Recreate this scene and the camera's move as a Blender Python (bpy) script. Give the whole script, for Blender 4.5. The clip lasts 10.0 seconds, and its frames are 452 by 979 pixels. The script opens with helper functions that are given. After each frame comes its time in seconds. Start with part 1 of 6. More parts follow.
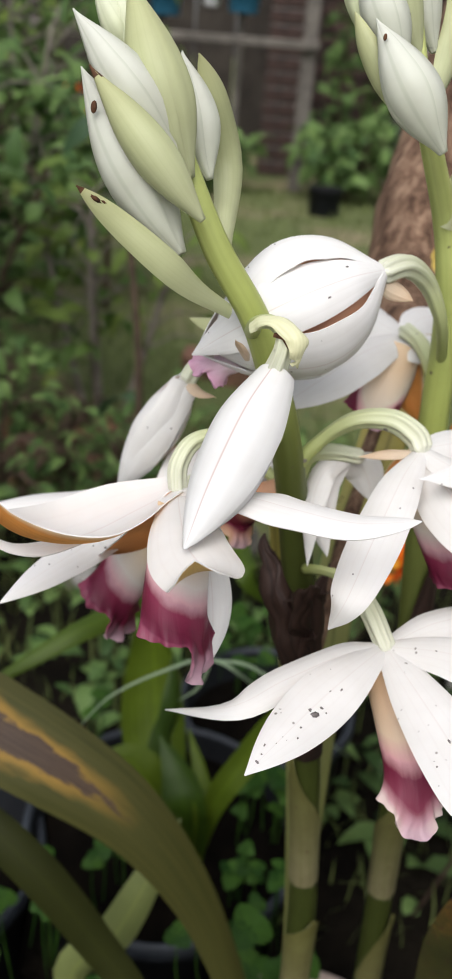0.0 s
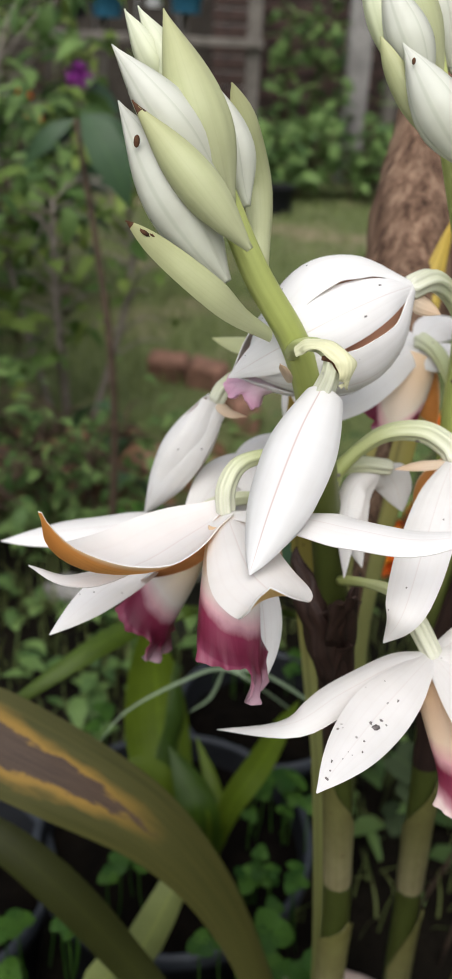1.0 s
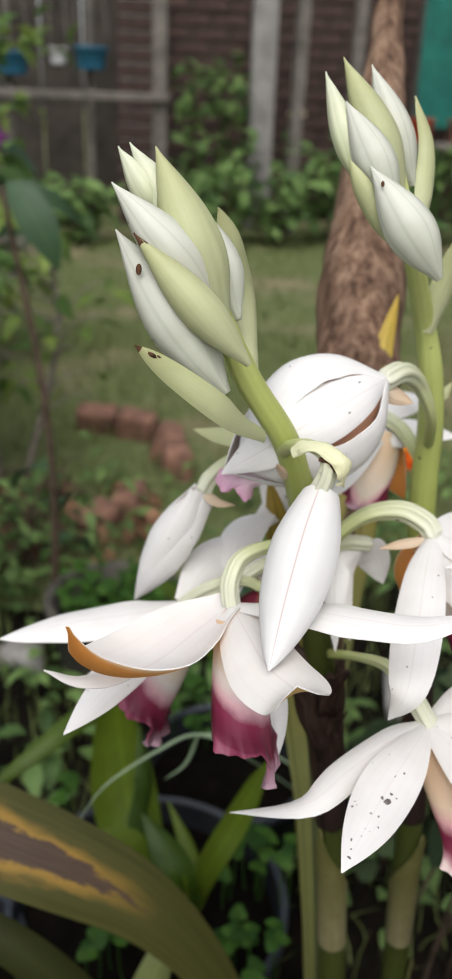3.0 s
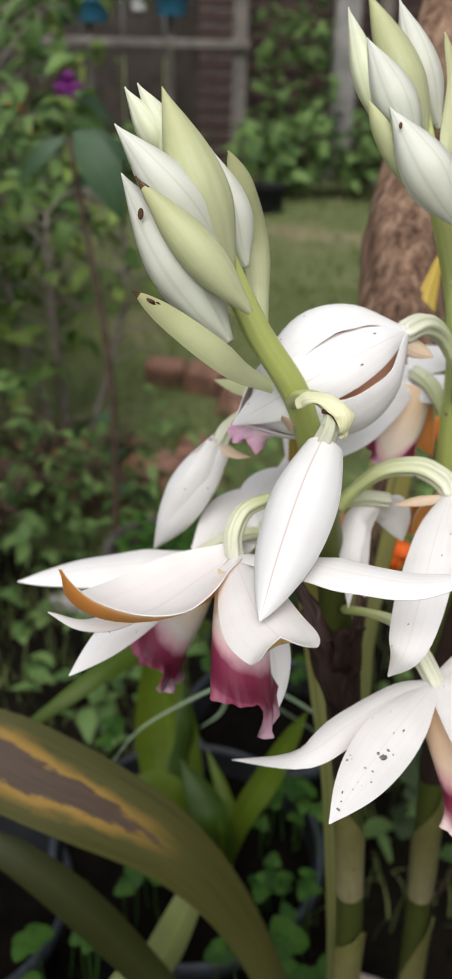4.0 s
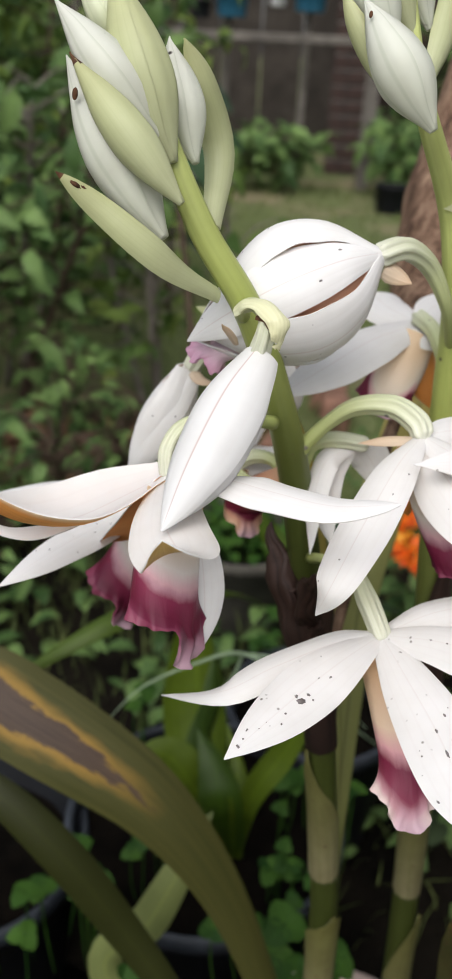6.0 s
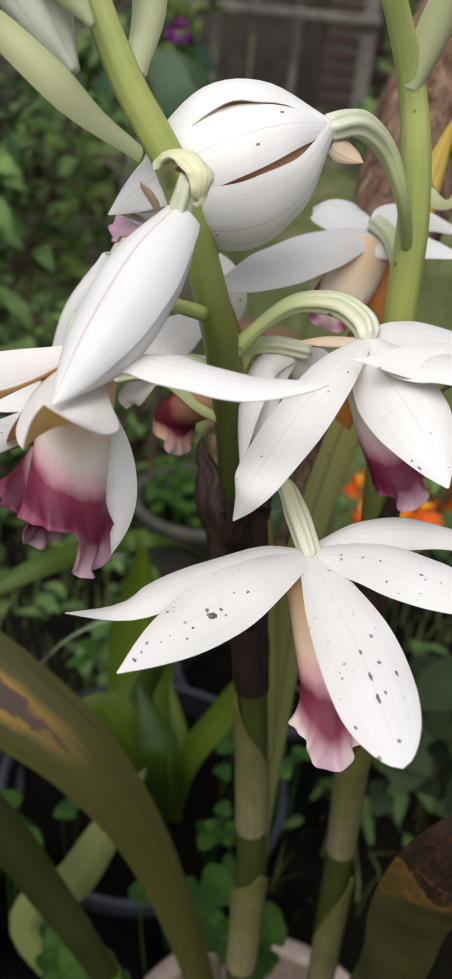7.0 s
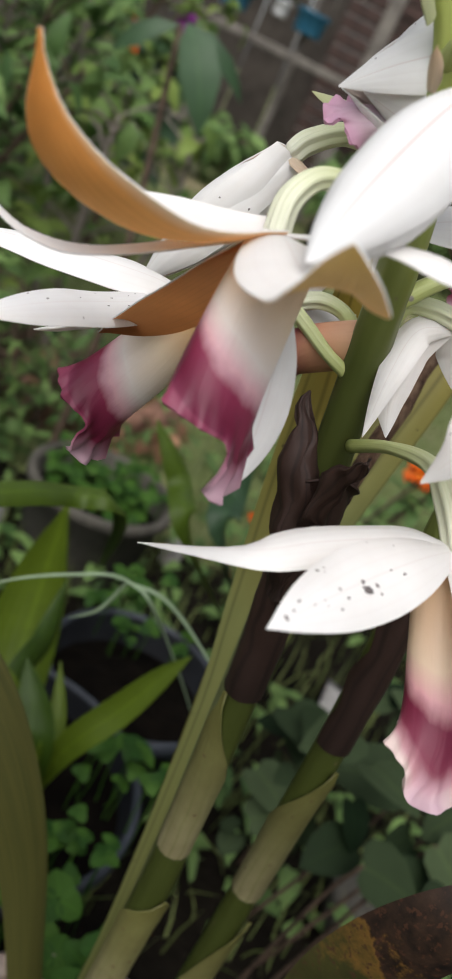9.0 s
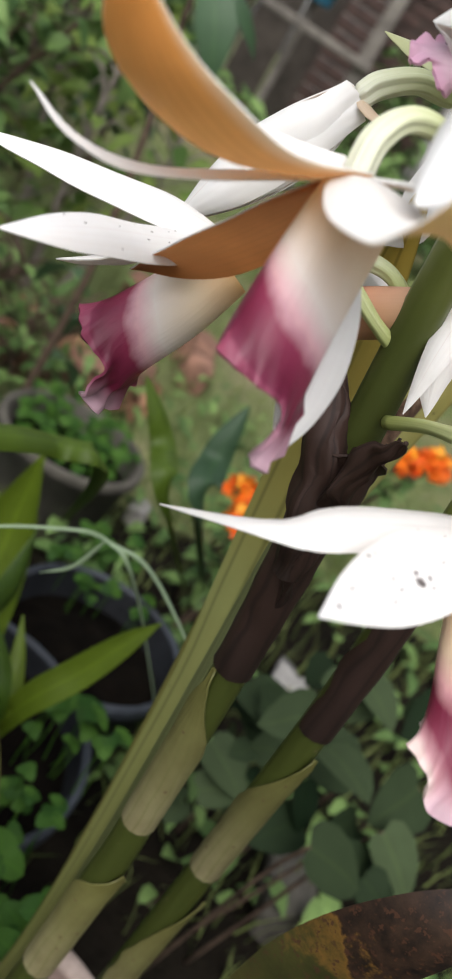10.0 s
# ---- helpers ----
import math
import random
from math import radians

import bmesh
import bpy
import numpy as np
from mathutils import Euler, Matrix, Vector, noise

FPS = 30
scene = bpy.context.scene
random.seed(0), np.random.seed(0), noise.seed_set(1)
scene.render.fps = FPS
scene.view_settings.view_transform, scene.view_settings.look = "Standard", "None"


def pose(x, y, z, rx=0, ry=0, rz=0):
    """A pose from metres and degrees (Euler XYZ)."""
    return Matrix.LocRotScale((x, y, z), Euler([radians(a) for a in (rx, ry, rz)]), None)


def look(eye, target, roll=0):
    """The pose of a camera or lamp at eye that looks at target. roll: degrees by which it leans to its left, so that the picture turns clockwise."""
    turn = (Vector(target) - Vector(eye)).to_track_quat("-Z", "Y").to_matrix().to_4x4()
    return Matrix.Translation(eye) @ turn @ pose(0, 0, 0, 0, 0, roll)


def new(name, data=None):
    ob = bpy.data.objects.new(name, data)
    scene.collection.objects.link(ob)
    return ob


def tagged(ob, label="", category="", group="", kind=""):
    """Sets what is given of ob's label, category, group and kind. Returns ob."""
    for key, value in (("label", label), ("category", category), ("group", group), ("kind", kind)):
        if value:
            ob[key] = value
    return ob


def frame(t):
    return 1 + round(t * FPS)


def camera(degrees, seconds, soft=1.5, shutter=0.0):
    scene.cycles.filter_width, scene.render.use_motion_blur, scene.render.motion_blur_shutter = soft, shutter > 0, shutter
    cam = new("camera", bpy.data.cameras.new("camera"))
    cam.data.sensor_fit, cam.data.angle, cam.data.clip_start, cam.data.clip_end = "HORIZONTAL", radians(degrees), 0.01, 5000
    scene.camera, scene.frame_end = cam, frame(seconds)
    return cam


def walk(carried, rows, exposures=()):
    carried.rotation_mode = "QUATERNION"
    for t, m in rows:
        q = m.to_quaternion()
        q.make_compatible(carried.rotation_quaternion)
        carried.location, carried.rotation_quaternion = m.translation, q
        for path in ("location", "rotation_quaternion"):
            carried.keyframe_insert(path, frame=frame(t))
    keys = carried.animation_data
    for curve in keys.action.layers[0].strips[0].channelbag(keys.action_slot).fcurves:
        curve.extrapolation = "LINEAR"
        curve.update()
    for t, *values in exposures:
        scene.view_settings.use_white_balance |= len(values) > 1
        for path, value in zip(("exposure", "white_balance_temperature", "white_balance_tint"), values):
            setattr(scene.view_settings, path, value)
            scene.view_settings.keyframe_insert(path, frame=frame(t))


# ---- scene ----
cam = camera(29.22, 10.0, 1.9)
PATH = [
    (0, (0.0000, -0.0000, 0.6400), (-0.0000, 0.2228, 0.5265), 5.00),
    (0.5, (-0.0063, -0.0000, 0.6420), (-0.0045, 0.2229, 0.5289), 3.96),
    (1, (-0.0204, 0.0003, 0.6447), (-0.0098, 0.2230, 0.5316), 3.25),
    (1.5, (-0.0242, 0.0017, 0.6475), (-0.0072, 0.2242, 0.5347), 2.67),
    (2, (-0.0318, 0.0014, 0.6494), (-0.0048, 0.2242, 0.5394), 1.76),
    (2.5, (-0.0398, -0.0001, 0.6529), (-0.0052, 0.2228, 0.5452), 1.06),
    (2.7, (-0.0413, -0.0008, 0.6614), (-0.0070, 0.2249, 0.5597), 1.62),
    (3.8, (-0.0270, -0.0050, 0.6590), (-0.0083, 0.2192, 0.5500), 1.97),
    (4, (-0.0230, -0.0034, 0.6596), (-0.0122, 0.2191, 0.5460), 1.56),
    (4.5, (-0.0112, -0.0029, 0.6596), (-0.0109, 0.2211, 0.5485), 2.04),
    (5, (-0.0011, -0.0020, 0.6540), (-0.0071, 0.2207, 0.5406), 1.90),
    (5.2, (0.0090, -0.0028, 0.6437), (-0.0059, 0.2223, 0.5361), 1.27),
    (6.3, (0.0230, 0.0042, 0.6326), (0.0039, 0.2228, 0.5127), 3.27),
    (6.5, (0.0283, 0.0097, 0.6214), (0.0122, 0.2269, 0.4986), 4.28),
    (7, (0.0320, 0.0132, 0.6111), (0.0202, 0.2330, 0.4925), 6.37),
    (7.5, (0.0242, 0.0144, 0.5967), (0.0179, 0.2376, 0.4842), 10.39),
    (8, (0.0128, 0.0173, 0.5849), (0.0175, 0.2450, 0.4820), 15.70),
    (8.5, (-0.0059, 0.0234, 0.5694), (0.0158, 0.2494, 0.4649), 22.92),
    (9, (-0.0170, 0.0333, 0.5672), (0.0096, 0.2596, 0.4644), 26.95),
    (9.5, (-0.0237, 0.0413, 0.5595), (0.0114, 0.2653, 0.4540), 31.61),
    (10, (-0.0264, 0.0453, 0.5550), (0.0147, 0.2685, 0.4502), 34.20),
]
walk(cam, [(t, look(eye, target, roll)) for t, eye, target, roll in PATH], [(0.0, 0.44), (5.0, 0.41), (6.5, 0.37), (7.5, 0.28), (8.5, 0.42), (9.2, 0.61), (10.0, 0.84)])
cam.data.dof.use_dof = True
cam.data.dof.focus_distance = 0.185
cam.data.dof.aperture_fstop = 33.0

# ---- light: an overcast garden sky ----
world = bpy.data.worlds.new("sky")
scene.world = world
world.use_nodes = True
wn = world.node_tree.nodes
wl = world.node_tree.links
sky = wn.new("ShaderNodeTexSky")
sky.sky_type = "NISHITA"
sky.sun_disc = False
sky.sun_elevation = radians(53)
sky.sun_rotation = radians(192)
sky.dust_density = 4.0
wash = wn.new("ShaderNodeHueSaturation")
wash.inputs["Saturation"].default_value = 0.32
wl.new(sky.outputs[0], wash.inputs["Color"])
wl.new(wash.outputs[0], wn["Background"].inputs["Color"])
wn["Background"].inputs["Strength"].default_value = 0.15
sun = new("sun", bpy.data.lights.new("sun", "SUN"))
sun.data.energy = 1.15
sun.data.angle = radians(60)
sun.data.color = (1.0, 0.985, 0.96)
sun.matrix_world = look((0, 0, 0), (0.12, 0.58, -0.80))
scene.view_settings.use_white_balance = True
scene.view_settings.white_balance_temperature = 6450
scene.view_settings.white_balance_tint = 11

# ---- materials ----
def material(name, rough=0.5, spec=0.4, metal=0.0):
    m = bpy.data.materials.new(name)
    m.use_nodes = True
    b = m.node_tree.nodes["Principled BSDF"]
    b.inputs["Roughness"].default_value = rough
    b.inputs["Specular IOR Level"].default_value = spec
    b.inputs["Metallic"].default_value = metal
    return m, m.node_tree.nodes, m.node_tree.links, b


def node(nodes, kind, **inputs):
    n = nodes.new(kind)
    for key, value in inputs.items():
        n.inputs[key.replace("_", " ")].default_value = value
    return n


def ramp(nodes, links, source, stops):
    r = nodes.new("ShaderNodeValToRGB")
    e = r.color_ramp.elements
    while len(e) < len(stops):
        e.new(0.5)
    for k, (p, c) in enumerate(stops):
        e[k].position = p
        e[k].color = (*c, 1)
    links.new(source, r.inputs[0])
    return r.outputs[0]


def mix(nodes, links, fac, a, b, mode="MIX"):
    n = nodes.new("ShaderNodeMix")
    n.data_type, n.blend_type = "RGBA", mode
    for value, k in ((fac, 0), (a, 6), (b, 7)):
        if isinstance(value, (int, float)):
            n.inputs[k].default_value = value
        elif isinstance(value, tuple):
            n.inputs[k].default_value = (*value, 1)
        else:
            links.new(value, n.inputs[k])
    return n.outputs[2]


def bump(nodes, links, b, height, strength, distance=0.001):
    n = node(nodes, "ShaderNodeBump", Strength=strength, Distance=distance)
    links.new(height, n.inputs["Height"])
    links.new(n.outputs[0], b.inputs["Normal"])


def coords(nodes, links, scale=(1, 1, 1), uv=False):
    c = nodes.new("ShaderNodeTexCoord")
    m = nodes.new("ShaderNodeMapping")
    m.inputs["Scale"].default_value = scale
    links.new(c.outputs["UV" if uv else "Object"], m.inputs[0])
    return m.outputs[0]


def noisy(nodes, links, vector, scale, detail=4.0, rough=0.6):
    n = node(nodes, "ShaderNodeTexNoise", Scale=scale, Detail=detail, Roughness=rough)
    links.new(vector, n.inputs["Vector"])
    return n.outputs[0]


def rough_surface(name, dark, light, scale, rough=0.85, relief=0.4, depth=0.003, spec=0.25, fine=None):
    """A mottled surface: two scales of variation between two colours, with relief."""
    m, n, l, b = material(name, rough, spec)
    v = coords(n, l)
    big, small = noisy(n, l, v, scale), noisy(n, l, v, fine or scale * 9, 6)
    col = ramp(n, l, big, [(0.3, dark), (0.7, light)])
    shade = ramp(n, l, small, [(0.25, (0.55, 0.55, 0.55)), (0.7, (1, 1, 1))])
    l.new(mix(n, l, 0.8, col, shade, "MULTIPLY"), b.inputs["Base Color"])
    bump(n, l, b, small, relief, depth)
    return m


def thin(m, n, l, b, colour, share):
    """Lets part of the light through a thin petal or leaf."""
    t = n.new("ShaderNodeBsdfTranslucent")
    if isinstance(colour, tuple):
        t.inputs[0].default_value = (*colour, 1)
    else:
        l.new(colour, t.inputs[0])
    s = n.new("ShaderNodeMixShader")
    s.inputs[0].default_value = share
    l.new(b.outputs[0], s.inputs[1])
    l.new(t.outputs[0], s.inputs[2])
    l.new(s.outputs[0], n["Material Output"].inputs[0])
    return m


def veined(name, base, tip, vein, veins=14, rough=0.42, share=0.22, speck=0.0, speck_colour=(0.2, 0.18, 0.16), bumpy=0.25, blush=None, speck_scale=260, lines=0.14, midrib=0.0, mottle=0.1, stops=None, ripple=0.7, rim=None):
    """A petal, bud or leaf skin: colour from base to tip, fine lengthwise veins, optional specks."""
    m, n, l, b = material(name, rough, 0.35)
    uv = n.new("ShaderNodeTexCoord").outputs["UV"]
    sep = n.new("ShaderNodeSeparateXYZ")
    l.new(uv, sep.inputs[0])
    if stops is None:
        stops = [(0.0, base), (1.0, tip)] if blush is None else [(0.0, base), (0.5, blush), (1.0, tip)]
    col = ramp(n, l, sep.outputs[0], stops)
    wave = n.new("ShaderNodeTexWave")
    wave.bands_direction = "Y"
    wave.inputs["Scale"].default_value = veins / 6.3
    wave.inputs["Distortion"].default_value = ripple
    wave.inputs["Detail"].default_value = 2.0
    l.new(uv, wave.inputs[0])
    ob = coords(n, l)
    cloud = noisy(n, l, ob, 90, 3)
    line = ramp(n, l, wave.outputs["Fac"], [(0.0, (1, 1, 1)), (0.16, (0, 0, 0))])
    f = n.new("ShaderNodeMath")
    f.operation = "MULTIPLY"
    f.inputs[1].default_value = lines
    l.new(line, f.inputs[0])
    col = mix(n, l, f.outputs[0], col, vein)
    col = mix(n, l, 0.5, col, ramp(n, l, cloud, [(0.25, (1 - mottle, 1 - mottle * 1.1, 1 - mottle * 1.3)), (0.65, (1, 1, 1))]), "MULTIPLY")
    if midrib:
        rib = ramp(n, l, sep.outputs[1], [(0.485, (0, 0, 0)), (0.5, (midrib, midrib, midrib)), (0.515, (0, 0, 0))])
        col = mix(n, l, rib, col, (0.58, 0.42, 0.38))
    if rim:
        edge = ramp(n, l, sep.outputs[1], [(0.0, (1, 1, 1)), (0.035, (0.55, 0.55, 0.55)), (0.10, (0, 0, 0)), (0.90, (0, 0, 0)), (0.965, (0.55, 0.55, 0.55)), (1.0, (1, 1, 1))])
        col = mix(n, l, edge, col, rim)
    if speck:
        vo = node(n, "ShaderNodeTexVoronoi", Scale=speck_scale, Randomness=1.0)
        l.new(ob, vo.inputs["Vector"])
        dot = ramp(n, l, vo.outputs["Distance"], [(0.0, (1, 1, 1)), (0.12, (1, 1, 1)), (0.22, (0, 0, 0))])
        keep = ramp(n, l, noisy(n, l, ob, 150, 2), [(0.42 + 0.18 * (1 - speck), (0, 0, 0)), (0.47 + 0.18 * (1 - speck), (1, 1, 1))])
        rare = ramp(n, l, vo.outputs["Color"], [(0.5, (0, 0, 0)), (0.52, (1, 1, 1))])
        both = mix(n, l, 1.0, mix(n, l, 1.0, dot, keep, "MULTIPLY"), rare, "MULTIPLY")
        col = mix(n, l, both, col, speck_colour)
    l.new(col, b.inputs["Base Color"])
    bump(n, l, b, wave.outputs["Fac"], bumpy, 0.0004)
    return thin(m, n, l, b, col, share)


PETAL = veined("white_petal", (0.88, 0.875, 0.86), (0.89, 0.89, 0.885), (0.80, 0.765, 0.75), 12, speck=0.0, bumpy=0.10, share=0.36, lines=0.14, midrib=0.22)
THINPETAL = veined("white_thin_petal", (0.88, 0.875, 0.86), (0.89, 0.89, 0.885), (0.80, 0.765, 0.75), 12, speck=0.0, bumpy=0.10, share=0.38, lines=0.14, midrib=0.22)
CLOSEDPETAL = veined("white_closed_petal", (0.88, 0.872, 0.855), (0.89, 0.887, 0.88), (0.80, 0.765, 0.75), 12, speck=0.0, bumpy=0.10, share=0.24, lines=0.10, midrib=0.3)
GLOBEPETAL = veined("white_globe_petal", (0.88, 0.872, 0.855), (0.89, 0.887, 0.88), (0.66, 0.62, 0.60), 12, bumpy=0.10, share=0.18, lines=0.08, midrib=0.42)
RIBPETAL = veined("white_ribbed_petal", (0.83, 0.825, 0.81), (0.845, 0.845, 0.84), (0.80, 0.765, 0.75), 12, speck=0.0, bumpy=0.10, share=0.36, lines=0.14, midrib=0.8)
SPOTTED = veined("spotted_white_petal", (0.88, 0.875, 0.86), (0.89, 0.89, 0.885), (0.80, 0.765, 0.75), 12, speck=0.25, speck_scale=420, bumpy=0.10, share=0.36, lines=0.14, midrib=0.12)
BRONZE = veined("bronze_petal_lining", (0.88, 0.48, 0.22), (0.80, 0.40, 0.11), (0.54, 0.22, 0.07), 26, rough=0.5, share=0.74, bumpy=0.08, blush=(0.88, 0.48, 0.165), lines=0.22, mottle=0.25, rim=(0.86, 0.74, 0.55))
PALELINING = veined("pale_blush_lining", (0.78, 0.66, 0.55), (0.84, 0.76, 0.70), (0.62, 0.46, 0.38), 20, share=0.5)
BRONZETIP = veined("bronze_lining_brown_tip", (0.92, 0.48, 0.23), (0.30, 0.11, 0.04), (0.62, 0.30, 0.12), 22, rough=0.5, share=0.72, bumpy=0.1, blush=(0.88, 0.41, 0.15), lines=0.2, mottle=0.25)
TAN = veined("pale_tan_lining", (0.66, 0.41, 0.24), (0.80, 0.56, 0.20), (0.5, 0.3, 0.16), 22, share=0.45)
PEDICEL = veined("ridged_pale_green", (0.44, 0.49, 0.13), (0.74, 0.75, 0.60), (0.46, 0.52, 0.24), 38, rough=0.4, share=0.1, bumpy=0.1, speck=0.1, lines=0.25, stops=[(0.0, (0.34, 0.39, 0.11)), (0.3, (0.46, 0.50, 0.25)), (0.6, (0.60, 0.62, 0.45)), (1.0, (0.72, 0.72, 0.63))])
BUD = veined("greenish_white_bud", (0.52, 0.57, 0.30), (0.68, 0.71, 0.56), (0.40, 0.46, 0.24), 5, mottle=0.2, share=0.2, speck=0.1, blush=(0.72, 0.76, 0.54))
BUDWHITE = veined("white_bud", (0.69, 0.71, 0.59), (0.76, 0.77, 0.70), (0.46, 0.50, 0.38), 5, mottle=0.2, share=0.32, speck=0.15, lines=0.35, speck_colour=(0.05, 0.04, 0.03))
BRACT = veined("yellow_green_bract", (0.56, 0.585, 0.36), (0.52, 0.53, 0.28), (0.40, 0.44, 0.22), 14, share=0.28, blush=(0.53, 0.56, 0.31), bumpy=0.03, mottle=0.2)
BROWNBIT = rough_surface("brown_withered_and_hollow", (0.03, 0.014, 0.008), (0.16, 0.07, 0.03), 300, 0.8, 0.5, 0.0006)
BLUSH = veined("pale_blush_bract", (0.72, 0.60, 0.46), (0.62, 0.45, 0.29), (0.60, 0.44, 0.34), 10, share=0.3)
YELLOWED = veined("pale_yellow_crumpled", (0.72, 0.73, 0.50), (0.78, 0.76, 0.48), (0.60, 0.58, 0.32), 12, share=0.2, speck=0.25, speck_colour=(0.1, 0.06, 0.03))


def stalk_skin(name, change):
    """A stalk's skin: olive at its foot, turning a brighter green round the given share of its length. The shade low
    among the pots is darkened into the foot.
    """
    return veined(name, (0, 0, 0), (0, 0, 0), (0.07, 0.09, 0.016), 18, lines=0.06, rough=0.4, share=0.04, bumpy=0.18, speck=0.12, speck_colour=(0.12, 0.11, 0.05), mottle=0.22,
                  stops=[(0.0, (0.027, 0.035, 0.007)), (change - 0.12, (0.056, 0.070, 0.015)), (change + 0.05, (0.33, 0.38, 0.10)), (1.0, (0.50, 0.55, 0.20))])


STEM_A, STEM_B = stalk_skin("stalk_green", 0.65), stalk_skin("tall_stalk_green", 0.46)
SHEATH = veined("papery_dry_sheath", (0.232, 0.208, 0.112), (0.138, 0.134, 0.034), (0.13, 0.135, 0.045), 16, rough=0.6, share=0.2, bumpy=0.2, speck=0.45, speck_scale=300, speck_colour=(0.10, 0.07, 0.03), lines=0.45, mottle=0.5, blush=(0.152, 0.144, 0.054), ripple=2.5)
HUSK = veined("dark_dry_husk", (0.020, 0.010, 0.0075), (0.050, 0.027, 0.021), (0.005, 0.003, 0.0025), 9, rough=0.62, share=0.03, bumpy=0.6, lines=0.55, blush=(0.040, 0.020, 0.015), mottle=0.6, ripple=4.0)


def lip_skin(name, stops, edge=0.75, less_by=0.045, most=1.0):
    m, n, l, b = material(name, 0.42, 0.35)
    uv = n.new("ShaderNodeTexCoord").outputs["UV"]
    sep = n.new("ShaderNodeSeparateXYZ")
    l.new(uv, sep.inputs[0])
    wob = noisy(n, l, coords(n, l, (6, 9, 1), True), 1.0, 4, 0.55)
    a = n.new("ShaderNodeMath")
    a.operation = "MULTIPLY_ADD"
    a.inputs[1].default_value = 0.09
    l.new(wob, a.inputs[0])
    l.new(sep.outputs[0], a.inputs[2])
    off = n.new("ShaderNodeMath")
    off.operation = "SUBTRACT"
    off.inputs[1].default_value = 0.5
    l.new(sep.outputs[1], off.inputs[0])
    sq = n.new("ShaderNodeMath")
    sq.operation = "MULTIPLY"
    l.new(off.outputs[0], sq.inputs[0])
    l.new(off.outputs[0], sq.inputs[1])
    cut = n.new("ShaderNodeMath")
    cut.operation = "MINIMUM"
    cut.inputs[1].default_value = most
    l.new(sq.outputs[0], cut.inputs[0])
    s = n.new("ShaderNodeMath")
    s.operation = "MULTIPLY_ADD"
    s.inputs[1].default_value = edge
    l.new(cut.outputs[0], s.inputs[0])
    less = n.new("ShaderNodeMath")
    less.operation = "SUBTRACT"
    less.inputs[1].default_value = less_by
    l.new(a.outputs[0], less.inputs[0])
    l.new(less.outputs[0], s.inputs[2])
    col = ramp(n, l, s.outputs[0], stops)
    # the tongue's end fades to a pale lilac
    end = ramp(n, l, sep.outputs[0], [(0.86, (0, 0, 0)), (0.98, (0.85, 0.85, 0.85))])
    mid = ramp(n, l, sep.outputs[1], [(0.40, (0, 0, 0)), (0.45, (1, 1, 1)), (0.55, (1, 1, 1)), (0.60, (0, 0, 0))])
    col = mix(n, l, mix(n, l, 1.0, end, mid, "MULTIPLY"), col, (0.62, 0.42, 0.50))
    l.new(col, b.inputs["Base Color"])
    bump(n, l, b, noisy(n, l, coords(n, l, (4, 40, 1), True), 1.0, 2), 0.25, 0.0005)
    return thin(m, n, l, b, col, 0.2)


LIP = lip_skin("lip_white_to_magenta", [(0.0, (0.70, 0.44, 0.20)), (0.26, (0.82, 0.68, 0.50)), (0.48, (0.86, 0.79, 0.74)), (0.60, (0.72, 0.43, 0.48)), (0.69, (0.23, 0.026, 0.070)), (0.86, (0.135, 0.010, 0.036)), (0.97, (0.15, 0.016, 0.048)), (1.0, (0.23, 0.045, 0.09))])
PALEMOUTH = lip_skin("lip_tan_to_pale_pink", [(0.0, (0.70, 0.44, 0.24)), (0.46, (0.78, 0.60, 0.44)), (0.60, (0.68, 0.36, 0.38)), (0.69, (0.18, 0.017, 0.048)), (0.84, (0.22, 0.035, 0.07)), (0.93, (0.50, 0.26, 0.29)), (1.0, (0.68, 0.54, 0.51))])
TWOBLOTCH = lip_skin("lip_cream_with_two_magenta_lobes", [(0.0, (0.74, 0.55, 0.36)), (0.50, (0.80, 0.70, 0.58)), (0.64, (0.70, 0.40, 0.42)), (0.72, (0.21, 0.022, 0.06)), (1.0, (0.20, 0.02, 0.055))], 9.0, 0.33, 0.036)
DEEPLIP = veined("deep_crimson_lip", (0.60, 0.30, 0.19), (0.20, 0.02, 0.05), (0.36, 0.14, 0.09), 12, share=0.2, stops=[(0.0, (0.72, 0.42, 0.27)), (0.55, (0.60, 0.30, 0.19)), (0.75, (0.24, 0.022, 0.06)), (1.0, (0.20, 0.02, 0.05))])
CRIMSONLIP = lip_skin("lip_crimson_with_tan_mouth", [(0.0, (0.66, 0.42, 0.26)), (0.30, (0.60, 0.30, 0.18)), (0.46, (0.23, 0.022, 0.05)), (0.84, (0.17, 0.014, 0.04)), (0.92, (0.58, 0.30, 0.20)), (1.0, (0.66, 0.42, 0.28))])
PALELIP = veined("pale_pink_lip", (0.84, 0.78, 0.74), (0.70, 0.40, 0.55), (0.60, 0.28, 0.44), 18, share=0.3, blush=(0.82, 0.70, 0.74))


